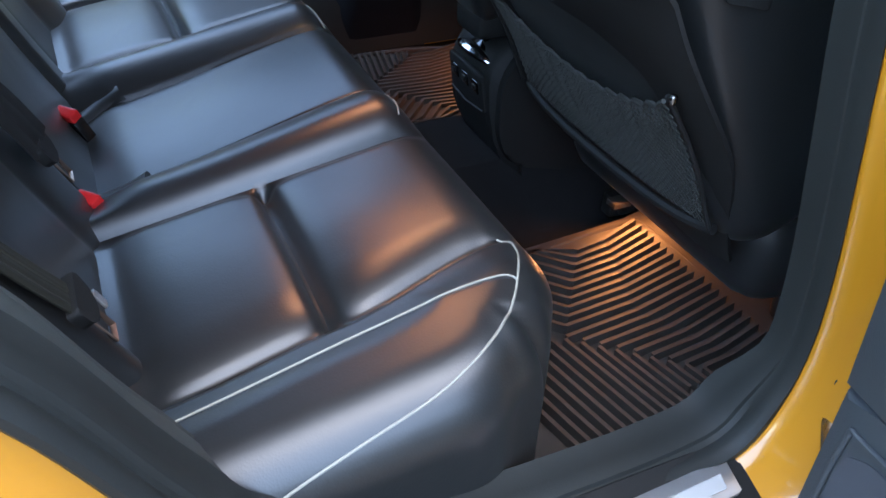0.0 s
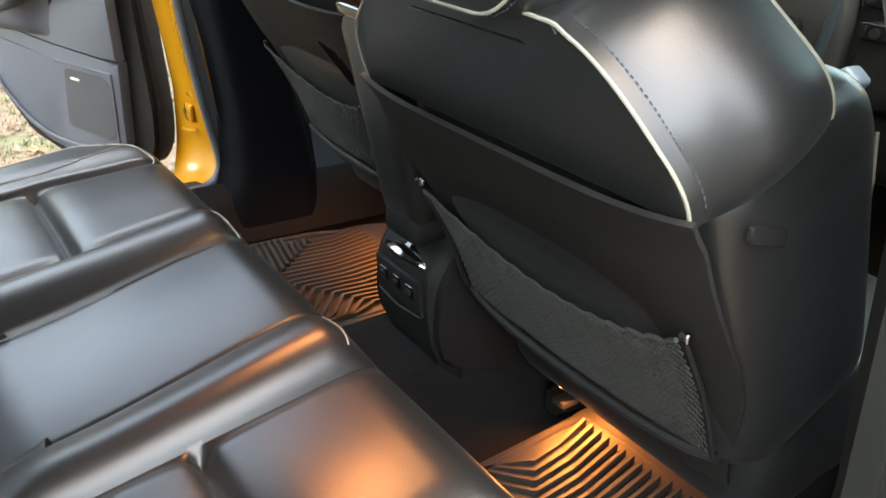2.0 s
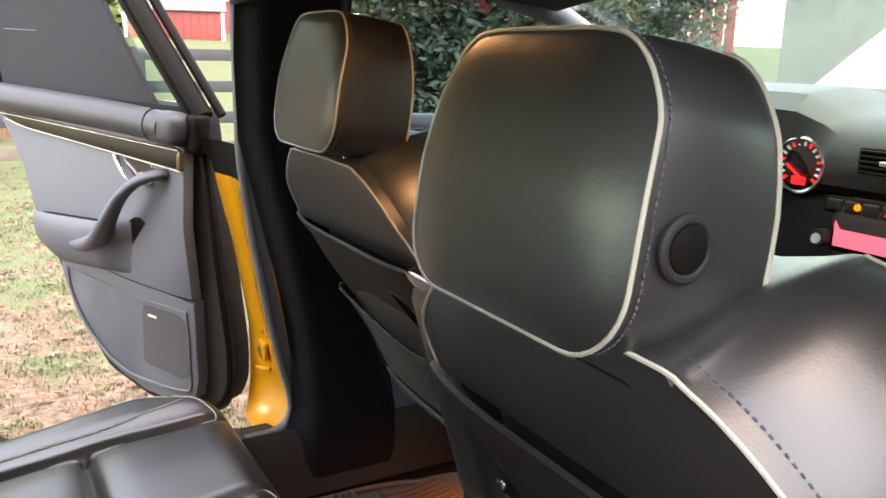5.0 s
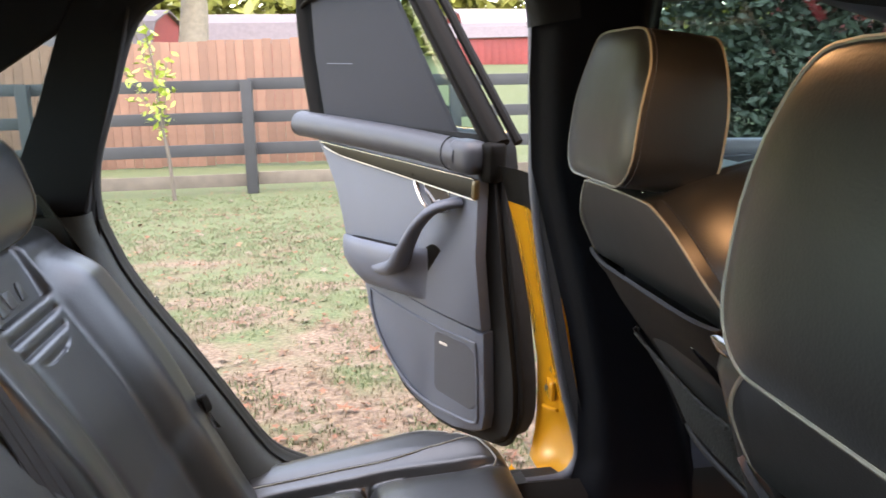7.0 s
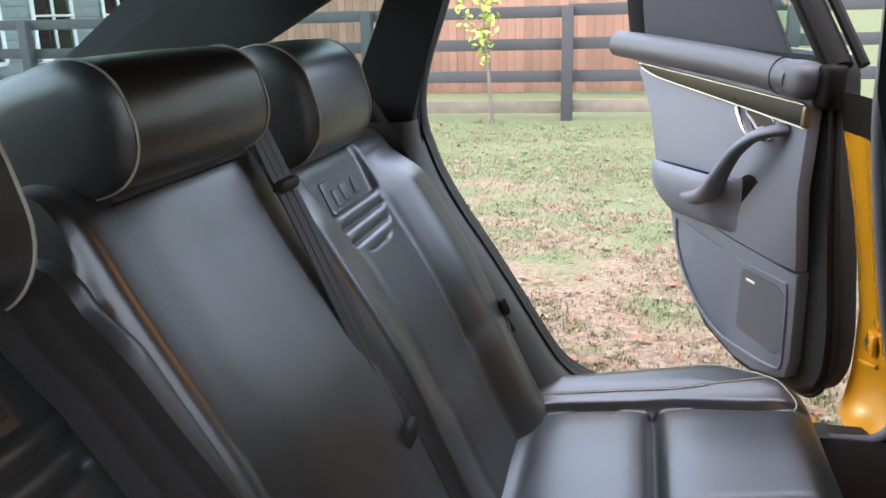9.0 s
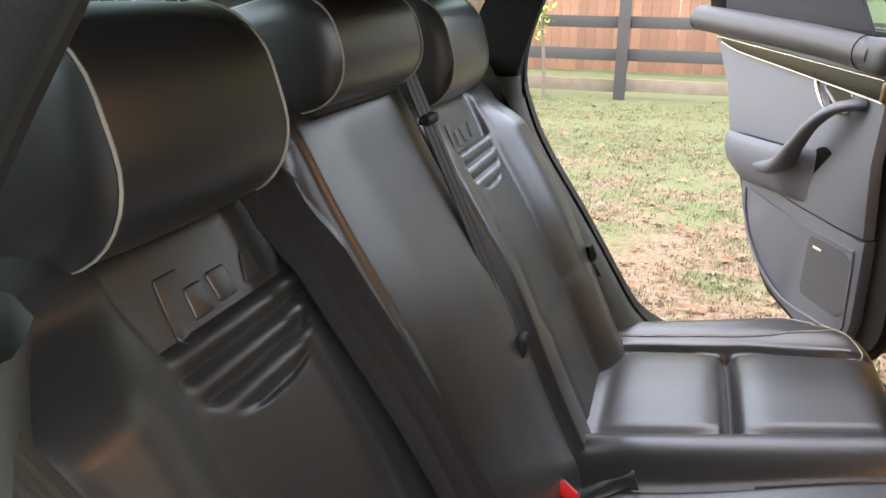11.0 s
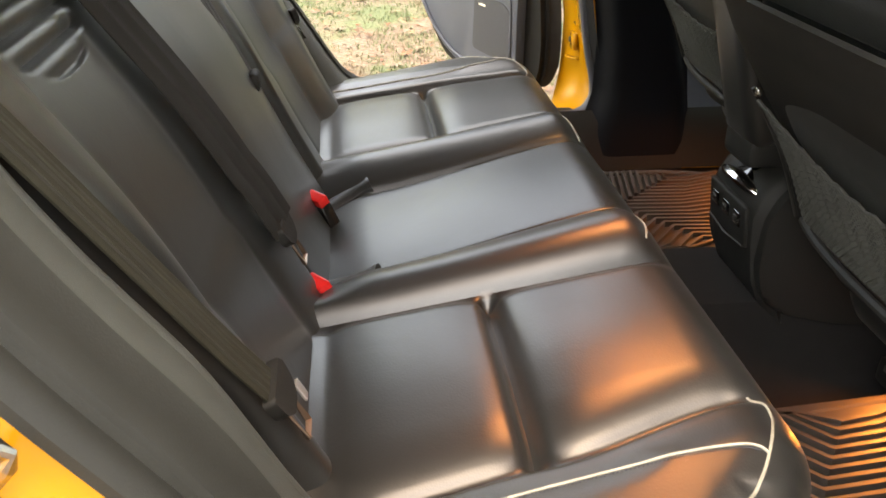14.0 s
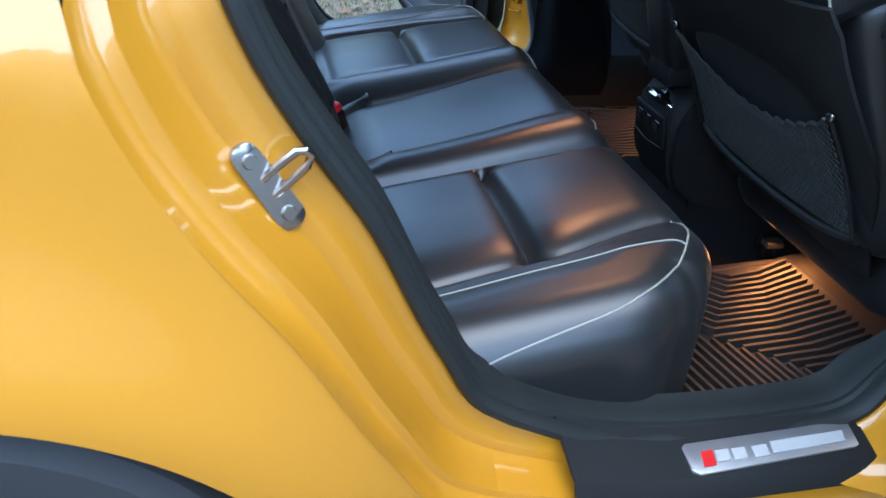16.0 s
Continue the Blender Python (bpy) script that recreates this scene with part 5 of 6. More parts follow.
def front_seat(shift=(0, 0, 0)):
    f = thing("bucket_seat", (0.35, -0.375, 0.28), "black leather bucket seat with piping, hard back shell and net pocket", "car seat", "front seats")
    o, yc = Vector((0.082, -0.375, 0.892)) + Vector(shift), -0.375
    up, rear = Vector((-0.418, 0, 0.908)), Vector((-0.908, 0, -0.418))
    m = Matrix.Rotation(radians(-24.7), 3, "Y")

    def at(a, b, c):
        return o + up * b + Vector((0, a, 0)) + rear * c

    def body(a, b, c):
        # narrower at the shoulders, wings forward at the sides, waist below
        w = -0.070 * b * ease(0.35, 1.0, c) - 0.02 * b * ease(-0.3, -1, c)
        return (0.036 * ease(0.1, -0.6, c), w, -0.030 * b * b * ease(0.6, 1, c))
    bm = rbox(at(0, -0.205, -0.108), (0.19, 0.455, 0.56), 0.075, 14, body, m)
    for s in (-1, 1):
        merge(bm, rbox(at(s * 0.190, -0.240, -0.158), (0.25, 0.13, 0.44), 0.06, 8, None, m))
    back = part("backrest", bm, LEATHER, f, recalc=False)
    melt = back.modifiers.new("one_hide", "REMESH")
    melt.mode, melt.voxel_size, melt.use_smooth_shade = "VOXEL", 0.007, True
    soft = back.modifiers.new("soft_stuffing", "SMOOTH")
    soft.factor, soft.iterations = 0.5, 14
    for s in (-1, 1):
        rim = [at(s * 0.247, b, -0.225 - 0.03 * math.cos(k * 0.5)) for k, b in enumerate(lin(-0.09, -0.42, 6))]
        part("piping", tube(rim, 0.0018, 6), PIPING, back)

    def bend(a, b):
        return -0.012 * (max(0.0, abs(a) - 0.09) / 0.155) ** 2 - 0.016 * ease(0.04, 0.135, b)
    # leather cap over the upper rear face, edged with piping
    cap = [(-0.246, -0.030), (-0.246, 0.0), (-0.236, 0.030), (-0.215, 0.062), (-0.18, 0.095), (-0.14, 0.120), (-0.10, 0.130), (0.10, 0.130), (0.14, 0.120), (0.18, 0.095), (0.215, 0.062), (0.236, 0.030), (0.246, 0.0), (0.246, -0.030)]
    sm = [(p.x, p.y) for p in spline([(a, b, 0) for a, b in cap], 4)]
    panel = part("rear_panel", slab(sm, lambda a, b, c: at(a, b, -0.018 + c + bend(a, b)), 0.024, 0.009, 3), LEATHER, f)
    edge = [at(a * 0.996, b, 0.0062 + bend(a, b)) for a, b in sm]
    part("piping", tube(edge, 0.0019, 6), PIPING, panel)
    # stuffed shoulder swept forward from the edge of the cap, tucked in below and in front
    ring = [(-0.215, -0.062)] + sm + [(0.215, -0.062)]
    count = len(ring)

    def shoulder(i, v):
        a, b = ring[i]
        p, q = Vector(ring[max(i - 1, 0)]), Vector(ring[min(i + 1, count - 1)])
        n = Vector((-(q - p).y, (q - p).x)).normalized()
        side = ease(0.05, 0.17, abs(a))
        puff = 0.022 * math.sin(math.pi * min(1.0, v / 0.95)) ** 0.8 * side * ease(-0.065, -0.01, b) - 0.003
        curl = 0.060 * ease(0.80, 1.0, v) ** 2
        fall = (0.020 + 0.030 * (1 - side)) * v ** 1.3 * ease(0.0, 0.09, b)
        a += n.x * (puff - curl)
        b += n.y * (puff - curl) - fall
        reach = 0.195 * v
        return at(a, b, -0.004 + bend(*ring[i]) - reach)
    vs = [0.0, 0.015, 0.04, 0.08] + lin(0.13, 0.78, 12) + lin(0.81, 1.0, 10)
    hump = part("shoulder", sheet(shoulder, list(range(count)), vs), LEATHER, f)
    for run in (range(2, count // 2 - 3), range(count // 2 + 3, count - 2)):
        part("piping", tube([shoulder(i, 0.82) for i in run], 0.0019, 6), PIPING, hump)
    bm = bmesh.new()
    line = [shoulder(i, 0.035) for i in range(3, count - 3)]
    for p, q in zip(line, line[1:]):
        n = max(1, int((q - p).length / 0.0045))
        for j in range(n):
            tube([p.lerp(q, j / n), p.lerp(q, (j + 0.55) / n)], 0.0010, 4, bm=bm)
    tagged(part("stitching", bm, THREAD, hump), kind="stuff")
    us, vs = lin(-1, 1, 28), lin(0, 1, 24)

    def low_at(a, b, c):
        return at(a, b, c - 0.034 * ease(-0.05, -0.32, b))

    def shell_fn(u, v):
        b = -0.016 - 0.460 * v
        w = 0.254 - 0.04 * ease(0.5, 1.0, v)
        a = u * w
        hollow = 0.010 * ease(0.23, 0.05, abs(a)) * ease(-0.04, -0.20, b)
        lip = 0.010 * ease(0.10, 0.0, v)
        return low_at(a, b, 0.006 + lip - hollow - 0.016 * abs(u) ** 5)
    shell = part("back_shell", sheet(shell_fn, us, vs, 0.006), SHELL, f, "hard black plastic back shell")
    # net pocket with a gathered upper hem and a moulded lower frame
    top = lambda u: -0.182 - 0.072 * (1 - u * u) - 0.004 * math.sin(u * 40)
    low = lambda u: -0.385 - 0.02 * (1 - u * u)
    frame_pts = [low_at(u * 0.222, low(u) - 0.006, 0.020 - 0.012 * abs(u) ** 5) for u in lin(-1, 1, 24)]
    sides = [low_at(-0.217, -0.172, 0.008)] + [low_at(-0.217 - 0.004 * t, -0.177 - 0.208 * t, 0.008 + 0.006 * t) for t in lin(0, 1, 6)]
    other = [Vector((p.x, 2 * yc - p.y, p.z)) for p in sides]
    pocket = part("pocket_frame", tube(frame_pts, 0.007, 8), SHELL, f)
    part("side_rail", tube(sides, 0.003, 8), SHELL, pocket)
    part("side_rail", tube(other, 0.003, 8), SHELL, pocket)
    bm = bmesh.new()
    nu, nv = 44, 16
    grid = [[low_at(u * 0.213, top(u) + (low(u) - top(u)) * v, 0.012 + 0.012 * math.sin(math.pi * min(1, v + 0.2)) * (1 - u * u)) for v in lin(0, 1, nv)] for u in lin(-1, 1, nu)]
    for i in range(nu + 1):
        for j in range(nv):
            for di in (1, -1):
                if 0 <= i + di <= nu and (i + j) % 2 == 0:
                    tube([grid[i][j], grid[i + di][j + 1]], 0.0011, 4, bm=bm)
                elif 0 <= i + di <= nu:
                    tube([grid[i][j], grid[i + di][j + 1]], 0.0011, 4, bm=bm)
    tagged(part("net", bm, NET, pocket, "stretched black cord net"), kind="stuff")
    part("hem", tube([low_at(u * 0.213, top(u), 0.013 + 0.003 * (1 - u * u)) for u in lin(-1, 1, 40)], 0.0028, 6), NET, pocket)
    for s in (-1, 1):
        part("net_hook", rbox(low_at(s * 0.220, -0.178, 0.006), (0.009, 0.009, 0.013), 0.004, 3), STEEL, pocket)
        part("tab", slab(round_outline([(-0.03, -0.008), (0.03, -0.008), (0.03, 0.008), (-0.03, 0.008)], 0.004), lambda a, b, c, s=s: o + Vector((0.115 + a * 0.95, s * 0.2525 + s * c, -0.045 + b - a * 0.25)), 0.004, 0.001), TRIM, back)
    # headrest
    c, lean = Vector((0.073, yc + 0.013, 1.124)), 8
    turn = Matrix.Rotation(radians(lean), 4, "Y") @ Matrix.Rotation(radians(-90), 4, "Z")
    turn.translation = c
    bm, ring = pad(Vector(), 0.057, 0.130, 0.100, 0.050, 0, 0.02)

    def taper(p):
        # narrower and thinner towards the top, with full round shoulders
        k = ease(-0.2, 1.0, p.z / 0.098)
        x = p.x * (1 - 0.06 * k)
        drop = 0.014 * max(0.0, abs(p.x) / 0.127 - 0.35) ** 2 / 0.42 * ease(0.0, 0.9, p.z / 0.098)
        return Vector((x, p.y * (1 - 0.16 * k), p.z - drop))
    for v in bm.verts:
        v.co = turn @ taper(v.co)
    hr = part("headrest", bm, LEATHER, f)

    def loop(y, k):
        out = []
        for p in ring(y, k):
            if not out or (p - out[-1]).length > 1e-4:
                out.append(p)
        return [turn @ taper(p) for p in out]
    for y in (-0.057, 0.057):
        part("piping", tube(loop(y, 1.004), 0.0017, 6, closed=True, up=(1, 0, 0)), PIPING, hr)
    bm = bmesh.new()
    line = loop(-0.049, 1.006)
    for p, q in zip(line, line[1:] + line[:1]):
        n = max(1, int((q - p).length / 0.0045))
        for k in range(n):
            tube([p.lerp(q, k / n), p.lerp(q, (k + 0.6) / n)], 0.0009, 4, bm=bm)
    tagged(part("stitching", bm, THREAD, hr), kind="stuff")
    # round adjuster: a collar set into the leather and a smooth domed disc inside it
    hub = Vector((0.047, yc - 0.1185, 1.105))
    ring = [hub + Vector((0.0178 * math.cos(q), -0.003, 0.0178 * math.sin(q))) for q in lin(0, 2 * math.pi, 40)[:-1]]
    collar = part("adjuster_collar", tube(ring, 0.0036, 8, closed=True, up=(0, 1, 0)), TRIM, hr)
    dome = [(0.0160, -0.004), (0.0155, 0.003), (0.0142, 0.0060), (0.0105, 0.0076), (0.0055, 0.0084), (0.0003, 0.0086)]
    part("adjuster_button", sheet(lambda q, k: hub + Vector((dome[k][0] * math.cos(q), -dome[k][1], dome[k][0] * math.sin(q))), lin(0, 2 * math.pi, 36), list(range(len(dome)))), FRAMEBLACK, collar)
    for s in (-0.045, 0.045):
        part("headrest_post", tube([(0.075, yc + s, 1.00), (0.070, yc + s, 1.05)], 0.006, 10), CHROME, hr)
        part("post_collar", rbox((0.072, yc + s, 1.026), (0.022, 0.022, 0.010), 0.005, 4), TRIM, hr)
    plate = part("guide_plate", rbox((c.x + 0.004, yc, 1.010), (0.070, 0.20, 0.012), 0.005, 6, turn=Matrix.Rotation(radians(4), 3, "Y")), GLOSS, back, "black plate under the headrest posts")
    for s in (-0.075, 0.075):
        part("pin", rbox((c.x - 0.020, yc + s, 1.018), (0.010, 0.010, 0.012), 0.004, 4), STEEL, plate)
    tri = [(0.085, -0.095), (0.150, -0.115), (0.165, -0.27), (0.155, -0.29)]
    part("shell_recess", slab(round_outline(tri, 0.012), lambda a, b, c: shell_fn(a / 0.25, (-0.026 - b) / 0.450) + rear * (c - 0.004), 0.005, 0.001), GLOSS, shell)
    # cushion, side shield and runners
    part("cushion", rbox((0.60, yc, 0.50), (0.50, 0.50, 0.17), 0.07, 10, lambda a, b, d: (0, 0, 0.03 * ease(0.5, 1, abs(b)) * max(0, d) + 0.02 * a)), LEATHER, f)
    part("side_shield", rbox((0.64, yc - 0.225, 0.42), (0.42, 0.05, 0.12), 0.02, 6), SHELL, f)
    part("side_shield", rbox((0.64, yc + 0.225, 0.42), (0.42, 0.05, 0.12), 0.02, 6), SHELL, f)
    part("under_frame", rbox((0.64, yc, 0.40), (0.36, 0.40, 0.05), 0.02, 4), TRIM, f)
    for s in (-0.19, 0.19):
        ahead = 0.18 if s < 0 else 0.0
        part("runner", rbox((0.645 + ahead * 0.5, yc + s, 0.312), (0.42, 0.034, 0.046), 0.008, 5), TRIM, f)
        part("runner_cap", rbox((0.48 + ahead, yc + s * 0.9 + 0.02, 0.312), (0.06, 0.055, 0.032), 0.010, 4), TRIM, f)
        part("rail_end", box((0.440 + ahead, yc + s * 0.85, 0.334), (0.036, 0.026, 0.012), 0.002), MATRUBBER, f)
    return f


pattern = front_seat()
other_seat = mirrored(pattern, 0.117, 0.04)
for c in (*pattern.children_recursive, pattern):
    bpy.data.objects.remove(c)
seat = front_seat((-0.005, -0.004, 0.022))
for c in seat.children_recursive:
    if c.name.startswith("shell_recess"):
        bpy.data.objects.remove(c)
other_seat["label"] = "black leather driver's seat set slightly further forward"
other_seat.location.z -= 0.04
for c in other_seat.children:
    c.matrix_parent_inverse = Matrix.Translation(-other_seat.location)
    if c.name.startswith(("runner", "rail", "under")):
        c.location.z -= 0.04

# ---- centre console ----


def console():
    f = thing("centre_console", (0.36, -0.03, 0.39), "black console with rear vents, chrome ashtray handle, raised armrest", "console")
    yc = -0.020

    def prof(k):
        # outline in x and z from the lower rear edge over the top
        return [(0.262, 0.392), (0.240, 0.44), (0.228, 0.50), (0.224, 0.545), (0.230, 0.568), (0.246, 0.590), (0.275, 0.608), (0.33, 0.622), (0.45, 0.63), (0.60, 0.62)][k]
    widths = lin(-1, 1, 20)

    def fn(k, u):
        x, z = prof(k)
        side = abs(u)
        return (x + 0.036 * ease(0.72, 1, side) ** 1.5, yc + 0.090 * u, z - 0.030 * ease(0.66, 1, side) ** 1.6)
    part("body", sheet(fn, list(range(10)), widths, 0.01), TRIM, f)
    for s in (-1, 1):
        part("cheek", slab(round_outline([(0.268, 0.395), (0.240, 0.46), (0.240, 0.55), (0.265, 0.595), (0.33, 0.625), (0.45, 0.632), (1.0, 0.56), (1.0, 0.36), (0.4, 0.36)], 0.035), lambda a, b, c, s=s: (a, yc + s * (0.072 + c), b - 0.006), 0.022, 0.009, 3), TRIM, f)
    lid = part("ashtray_lid", sheet(lambda u, v: Vector((0.240 + 0.15 * u - 0.006 * math.cos(v * 1.4), yc + 0.064 * v, 0.580 + 0.056 * math.sin(u * math.pi / 2) ** 0.8 - 0.012 * v * v)), lin(0, 1, 10), lin(-1, 1, 12), 0.006), GLOSS, f, "glossy black lid")
    grip = [Vector((0.226 + 0.012 * v * v, yc + 0.056 * v, 0.580 - 0.010 * v * v)) for v in lin(-1, 1, 16)]
    part("lid_handle", tube(grip, [0.0030 + 0.0105 * max(0.0, 1 - v * v) ** 0.5 for v in lin(-1, 1, 16)], 12, flat=0.7), CHROME, lid, "wide polished chrome handle")
    tip = Matrix.Rotation(radians(-8), 3, "Y")
    panel = part("vent_panel", rbox(Vector((0.2255, yc, 0.520)), (0.012, 0.128, 0.070), 0.0055, 6, turn=tip), TRIM, f)
    part("panel_rim", tube([Vector((0.2245, yc - 0.060, 0.488)), Vector((0.2215, yc, 0.484)), Vector((0.2245, yc + 0.060, 0.488))], 0.002, 6), SHELL, panel)
    for y in (-0.038, 0.0, 0.038):
        vent = part("air_vent", rbox(Vector((0.2195, yc + y, 0.526)), (0.005, 0.026, 0.024), 0.003, 4, turn=tip), GLOSS, panel)
        part("vent_wheel", rbox(Vector((0.2165, yc + y, 0.527)), (0.006, 0.012, 0.010), 0.0025, 4), SHELL, vent)
    # armrest folded up between the seats
    lean = Matrix.Rotation(radians(-16), 3, "Y")
    arm = part("armrest", rbox(Vector((0.205, -0.030, 0.80)), (0.075, 0.108, 0.32), 0.022, 8, None, lean), LEATHER, f, "black leather armrest, folded up")
    part("hinge_block", rbox(Vector((0.150, -0.030, 0.958)), (0.05, 0.095, 0.02), 0.006, 4, None, lean), GLOSS, arm)
    part("bracket", rbox(Vector((0.245, -0.030, 0.635)), (0.07, 0.09, 0.05), 0.012, 4), TRIM, arm)


console()

# ---- doors ----


def door(side, p0, along, facing, label, edge=1.0, rise=0.0, lining=None):
    """An open rear door; (u, z) run along its lined face, c out of it towards the cabin side."""
    lining = lining or DOORTRIM
    d, n = Vector((*along, 0)).normalized(), Vector((*facing, 0)).normalized()
    o = Vector((*p0, rise))
    f = thing("rear_door", (p0[0], p0[1], 0.38), label, "car door", "open rear doors")

    def at(u, z, c=0.0):
        return o + d * (u * 0.965) + n * c + Vector((0, 0, z))

    def pts(rows, c=0.0, k=5):
        return [at(p.x, p.y, c + p.z) for p in spline([(r[0], r[1], r[2] if len(r) > 2 else 0) for r in rows], k)]
    # upper pad and lower pocket panel, split by a seam that falls towards the hinge
    seam = lambda u: 0.632 + 0.112 * max(0, u) + 0.05 * max(0, u - 0.2)
    up_out = [(-0.012, 0.985), (-0.010, 0.80), (-0.013, seam(-0.013) + 0.003)] + [(u, seam(u) + 0.003) for u in lin(0.05, 0.455, 10)] + [(0.470, 0.70), (0.505, 0.78), (0.553, 0.90), (0.60, 0.98), (0.66, 1.045)]
    part("upper_pad", slab(up_out, lambda a, b, c: at(a, b, c - 0.030 + 0.012 * bell(b, 0.80, 0.10)), 0.030, 0.006), lining, f)
    low_out = [(-0.014, seam(-0.014) - 0.003), (-0.015, 0.44), (-0.004, 0.398), (0.03, 0.384), (0.10, 0.378), (0.17, 0.384), (0.24, 0.402), (0.305, 0.435), (0.36, 0.482), (0.405, 0.54), (0.44, 0.60), (0.462, seam(0.462) - 0.006)] + \
              [(u, seam(u) - 0.003) for u in lin(0.44, 0.03, 10)]
    part("lower_panel", slab(low_out, lambda a, b, c: at(a, b, c - 0.034), 0.030, 0.008), lining, f)
    part("pocket_lip", tube(pts([(0.425, 0.655, -0.004), (0.418, 0.60, -0.002), (0.38, 0.53, -0.001), (0.325, 0.472, -0.001), (0.25, 0.428, -0.001), (0.17, 0.410, -0.002), (0.03, 0.408, -0.003), (0.006, 0.43, -0.004)]), 0.004, 8), lining, f)
    part("pocket_lip", tube(pts([(0.425, 0.655, 0.0), (0.30, 0.633, 0.002), (0.16, 0.612, 0.002), (0.03, 0.603, 0.002), (0.010, 0.585, 0.002), (0.006, 0.43, 0.002)], -0.004), 0.003, 8), lining, f)
    grille = [(0.158, 0.600), (0.042, 0.592), (0.016, 0.575), (0.012, 0.555), (0.012, 0.455), (0.03, 0.438), (0.165, 0.455)]
    gr = part("speaker_grille", slab(round_outline(grille, 0.012), lambda a, b, c: at(a, b, c - 0.008), 0.0055, 0.002), material("speaker_cloth", (0.040, 0.044, 0.052), 0.8, bump=0.8, bump_scale=1500), f, "dark speaker grille with a small badge")
    part("badge", slab([(0.140, 0.573), (0.112, 0.571), (0.112, 0.577), (0.140, 0.579)], lambda a, b, c: at(a, b, c - 0.003), 0.0015, 0.0004), ALU, gr)
    # belt roll under the glass, its end cap, the bright-edged strip
    roll_pts = pts([(0.715, 1.066), (0.69, 1.066), (0.45, 1.052), (0.22, 1.036), (0.03, 1.018)], 0.004)
    part("belt_roll", tube(roll_pts, [0.020, 0.034] + [0.036] * (len(roll_pts) - 2), 18, flat=0.95), ROLLTRIM, f)
    cap_turn = Matrix.Rotation(math.atan2(along[1], along[0]), 3, "Z") @ Matrix.Rotation(radians(-4), 3, "Y")
    part("roll_cap", rbox(at(0.022, 1.0165, 0.001), (0.088, 0.070, 0.073), 0.026, 8, turn=cap_turn), ROLLTRIM, f)
    part("cap_joint", tube([at(0.068, 1.0215 + 0.0362 * math.sin(q), 0.004 + 0.0362 * math.cos(q)) for q in lin(-1.4, 1.8, 16)], 0.0012, 6), FRAMEBLACK, f)
    part("corner_block", rbox(at(-0.030, 1.005, -0.026), (0.040, 0.050, 0.085), 0.012, 5, turn=cap_turn), FRAMEBLACK, f)
    part("end_cap", rbox(at(-0.010, 0.948, 0.008), (0.012, 0.016, 0.042), 0.004, 4, turn=cap_turn), material("amber_wood_cap", (0.060, 0.040, 0.014), 0.3, vary=0.3, scale=60), f, "amber-coloured end of the strip")
    strip = [(0.615, 1.022), (-0.008, 0.970), (-0.008, 0.927), (0.52, 0.992), (0.59, 1.010)]
    part("trim_strip", slab(strip, lambda a, b, c: at(a, b, c - 0.004), 0.014, 0.003), material("dark_gloss_strip", (0.007, 0.0068, 0.0055), 0.30, vary=0.3, scale=50, spec=0.10), f, "glossy dark strip with a bright edge")
    part("strip_edge", tube(pts([(0.615, 1.024), (0.30, 0.998), (-0.008, 0.972)], 0.012), 0.0022, 6), CHROME, f)
    part("strip_edge", tube(pts([(0.60, 1.010), (0.52, 0.992), (0.30, 0.965), (-0.008, 0.926)], 0.009), 0.0015, 6), ALU, f)
    # armrest, switch, pull handle, opener
    # shelf with a raised front lip that sweeps up into the pull handle
    SH = [(0.668, 0.0), (0.676, 0.020), (0.694, 0.036), (0.720, 0.047), (0.750, 0.053), (0.776, 0.054), (0.790, 0.050), (0.796, 0.042), (0.794, 0.034), (0.789, 0.028), (0.786, 0.012), (0.786, 0.0)]

    def shelf(u, k):
        z, c = SH[k]
        end, nose = ease(0.40, 0.515, u), max(0.0, 1 - max(0.0, (u - 0.455) / 0.06) ** 2.5)
        return at(u, z + 0.040 * end * ease(0.77, 0.66, z) - 0.010 * (1 - nose) * (z > 0.77), c * (1 - 0.30 * end) * nose ** 0.5 * (0.04 + 0.96 * ease(0.165, 0.25, u)))
    part("armrest", sheet(shelf, lin(0.17, 0.515, 22), list(range(len(SH)))), lining, f)
    # black sheet paints the shade lying on top of the armrest shelf
    part("shelf_inlay", sheet(lambda u, v: at(u, 0.7895, 0.002 + 0.029 * v * (1 - 0.9 * ease(0.44, 0.49, u))), lin(0.20, 0.485, 12), lin(0, 1, 3)), FRAMEBLACK, f)
    part("switch", rbox(at(0.235, 0.792, 0.017), (0.044, 0.018, 0.010), 0.003, 4, turn=Matrix.Rotation(math.atan2(along[1], along[0]), 3, "Z")), GLOSS, f)
    pull = pts([(0.38, 0.735, 0.004), (0.30, 0.735, 0.026), (0.235, 0.756, 0.044), (0.185, 0.803, 0.057), (0.135, 0.862, 0.058), (0.092, 0.900, 0.046), (0.062, 0.914, 0.020), (0.052, 0.915, 0.0)])
    part("pull_handle", tube(pull, [0.034 - 0.014 * ease(4, 20, i) for i in range(len(pull))], 14, flat=0.62), lining, f)
    # flat black patch paints the shade in the hollow under the pull handle
    part("hand_recess", slab(round_outline([(0.235, 0.705), (0.150, 0.690), (0.105, 0.725), (0.105, 0.790), (0.150, 0.815), (0.21, 0.775)], 0.05, 8), lambda a, b, c: at(a, b, c - 0.001), 0.004, 0.001), FRAMEBLACK, f)
    part("opener", tube(pts([(0.205, 0.948, 0.004), (0.180, 0.925, 0.014), (0.150, 0.898, 0.016), (0.105, 0.890, 0.010), (0.09, 0.895, 0.0)]), 0.007, 8, flat=0.6), CHROME, f)
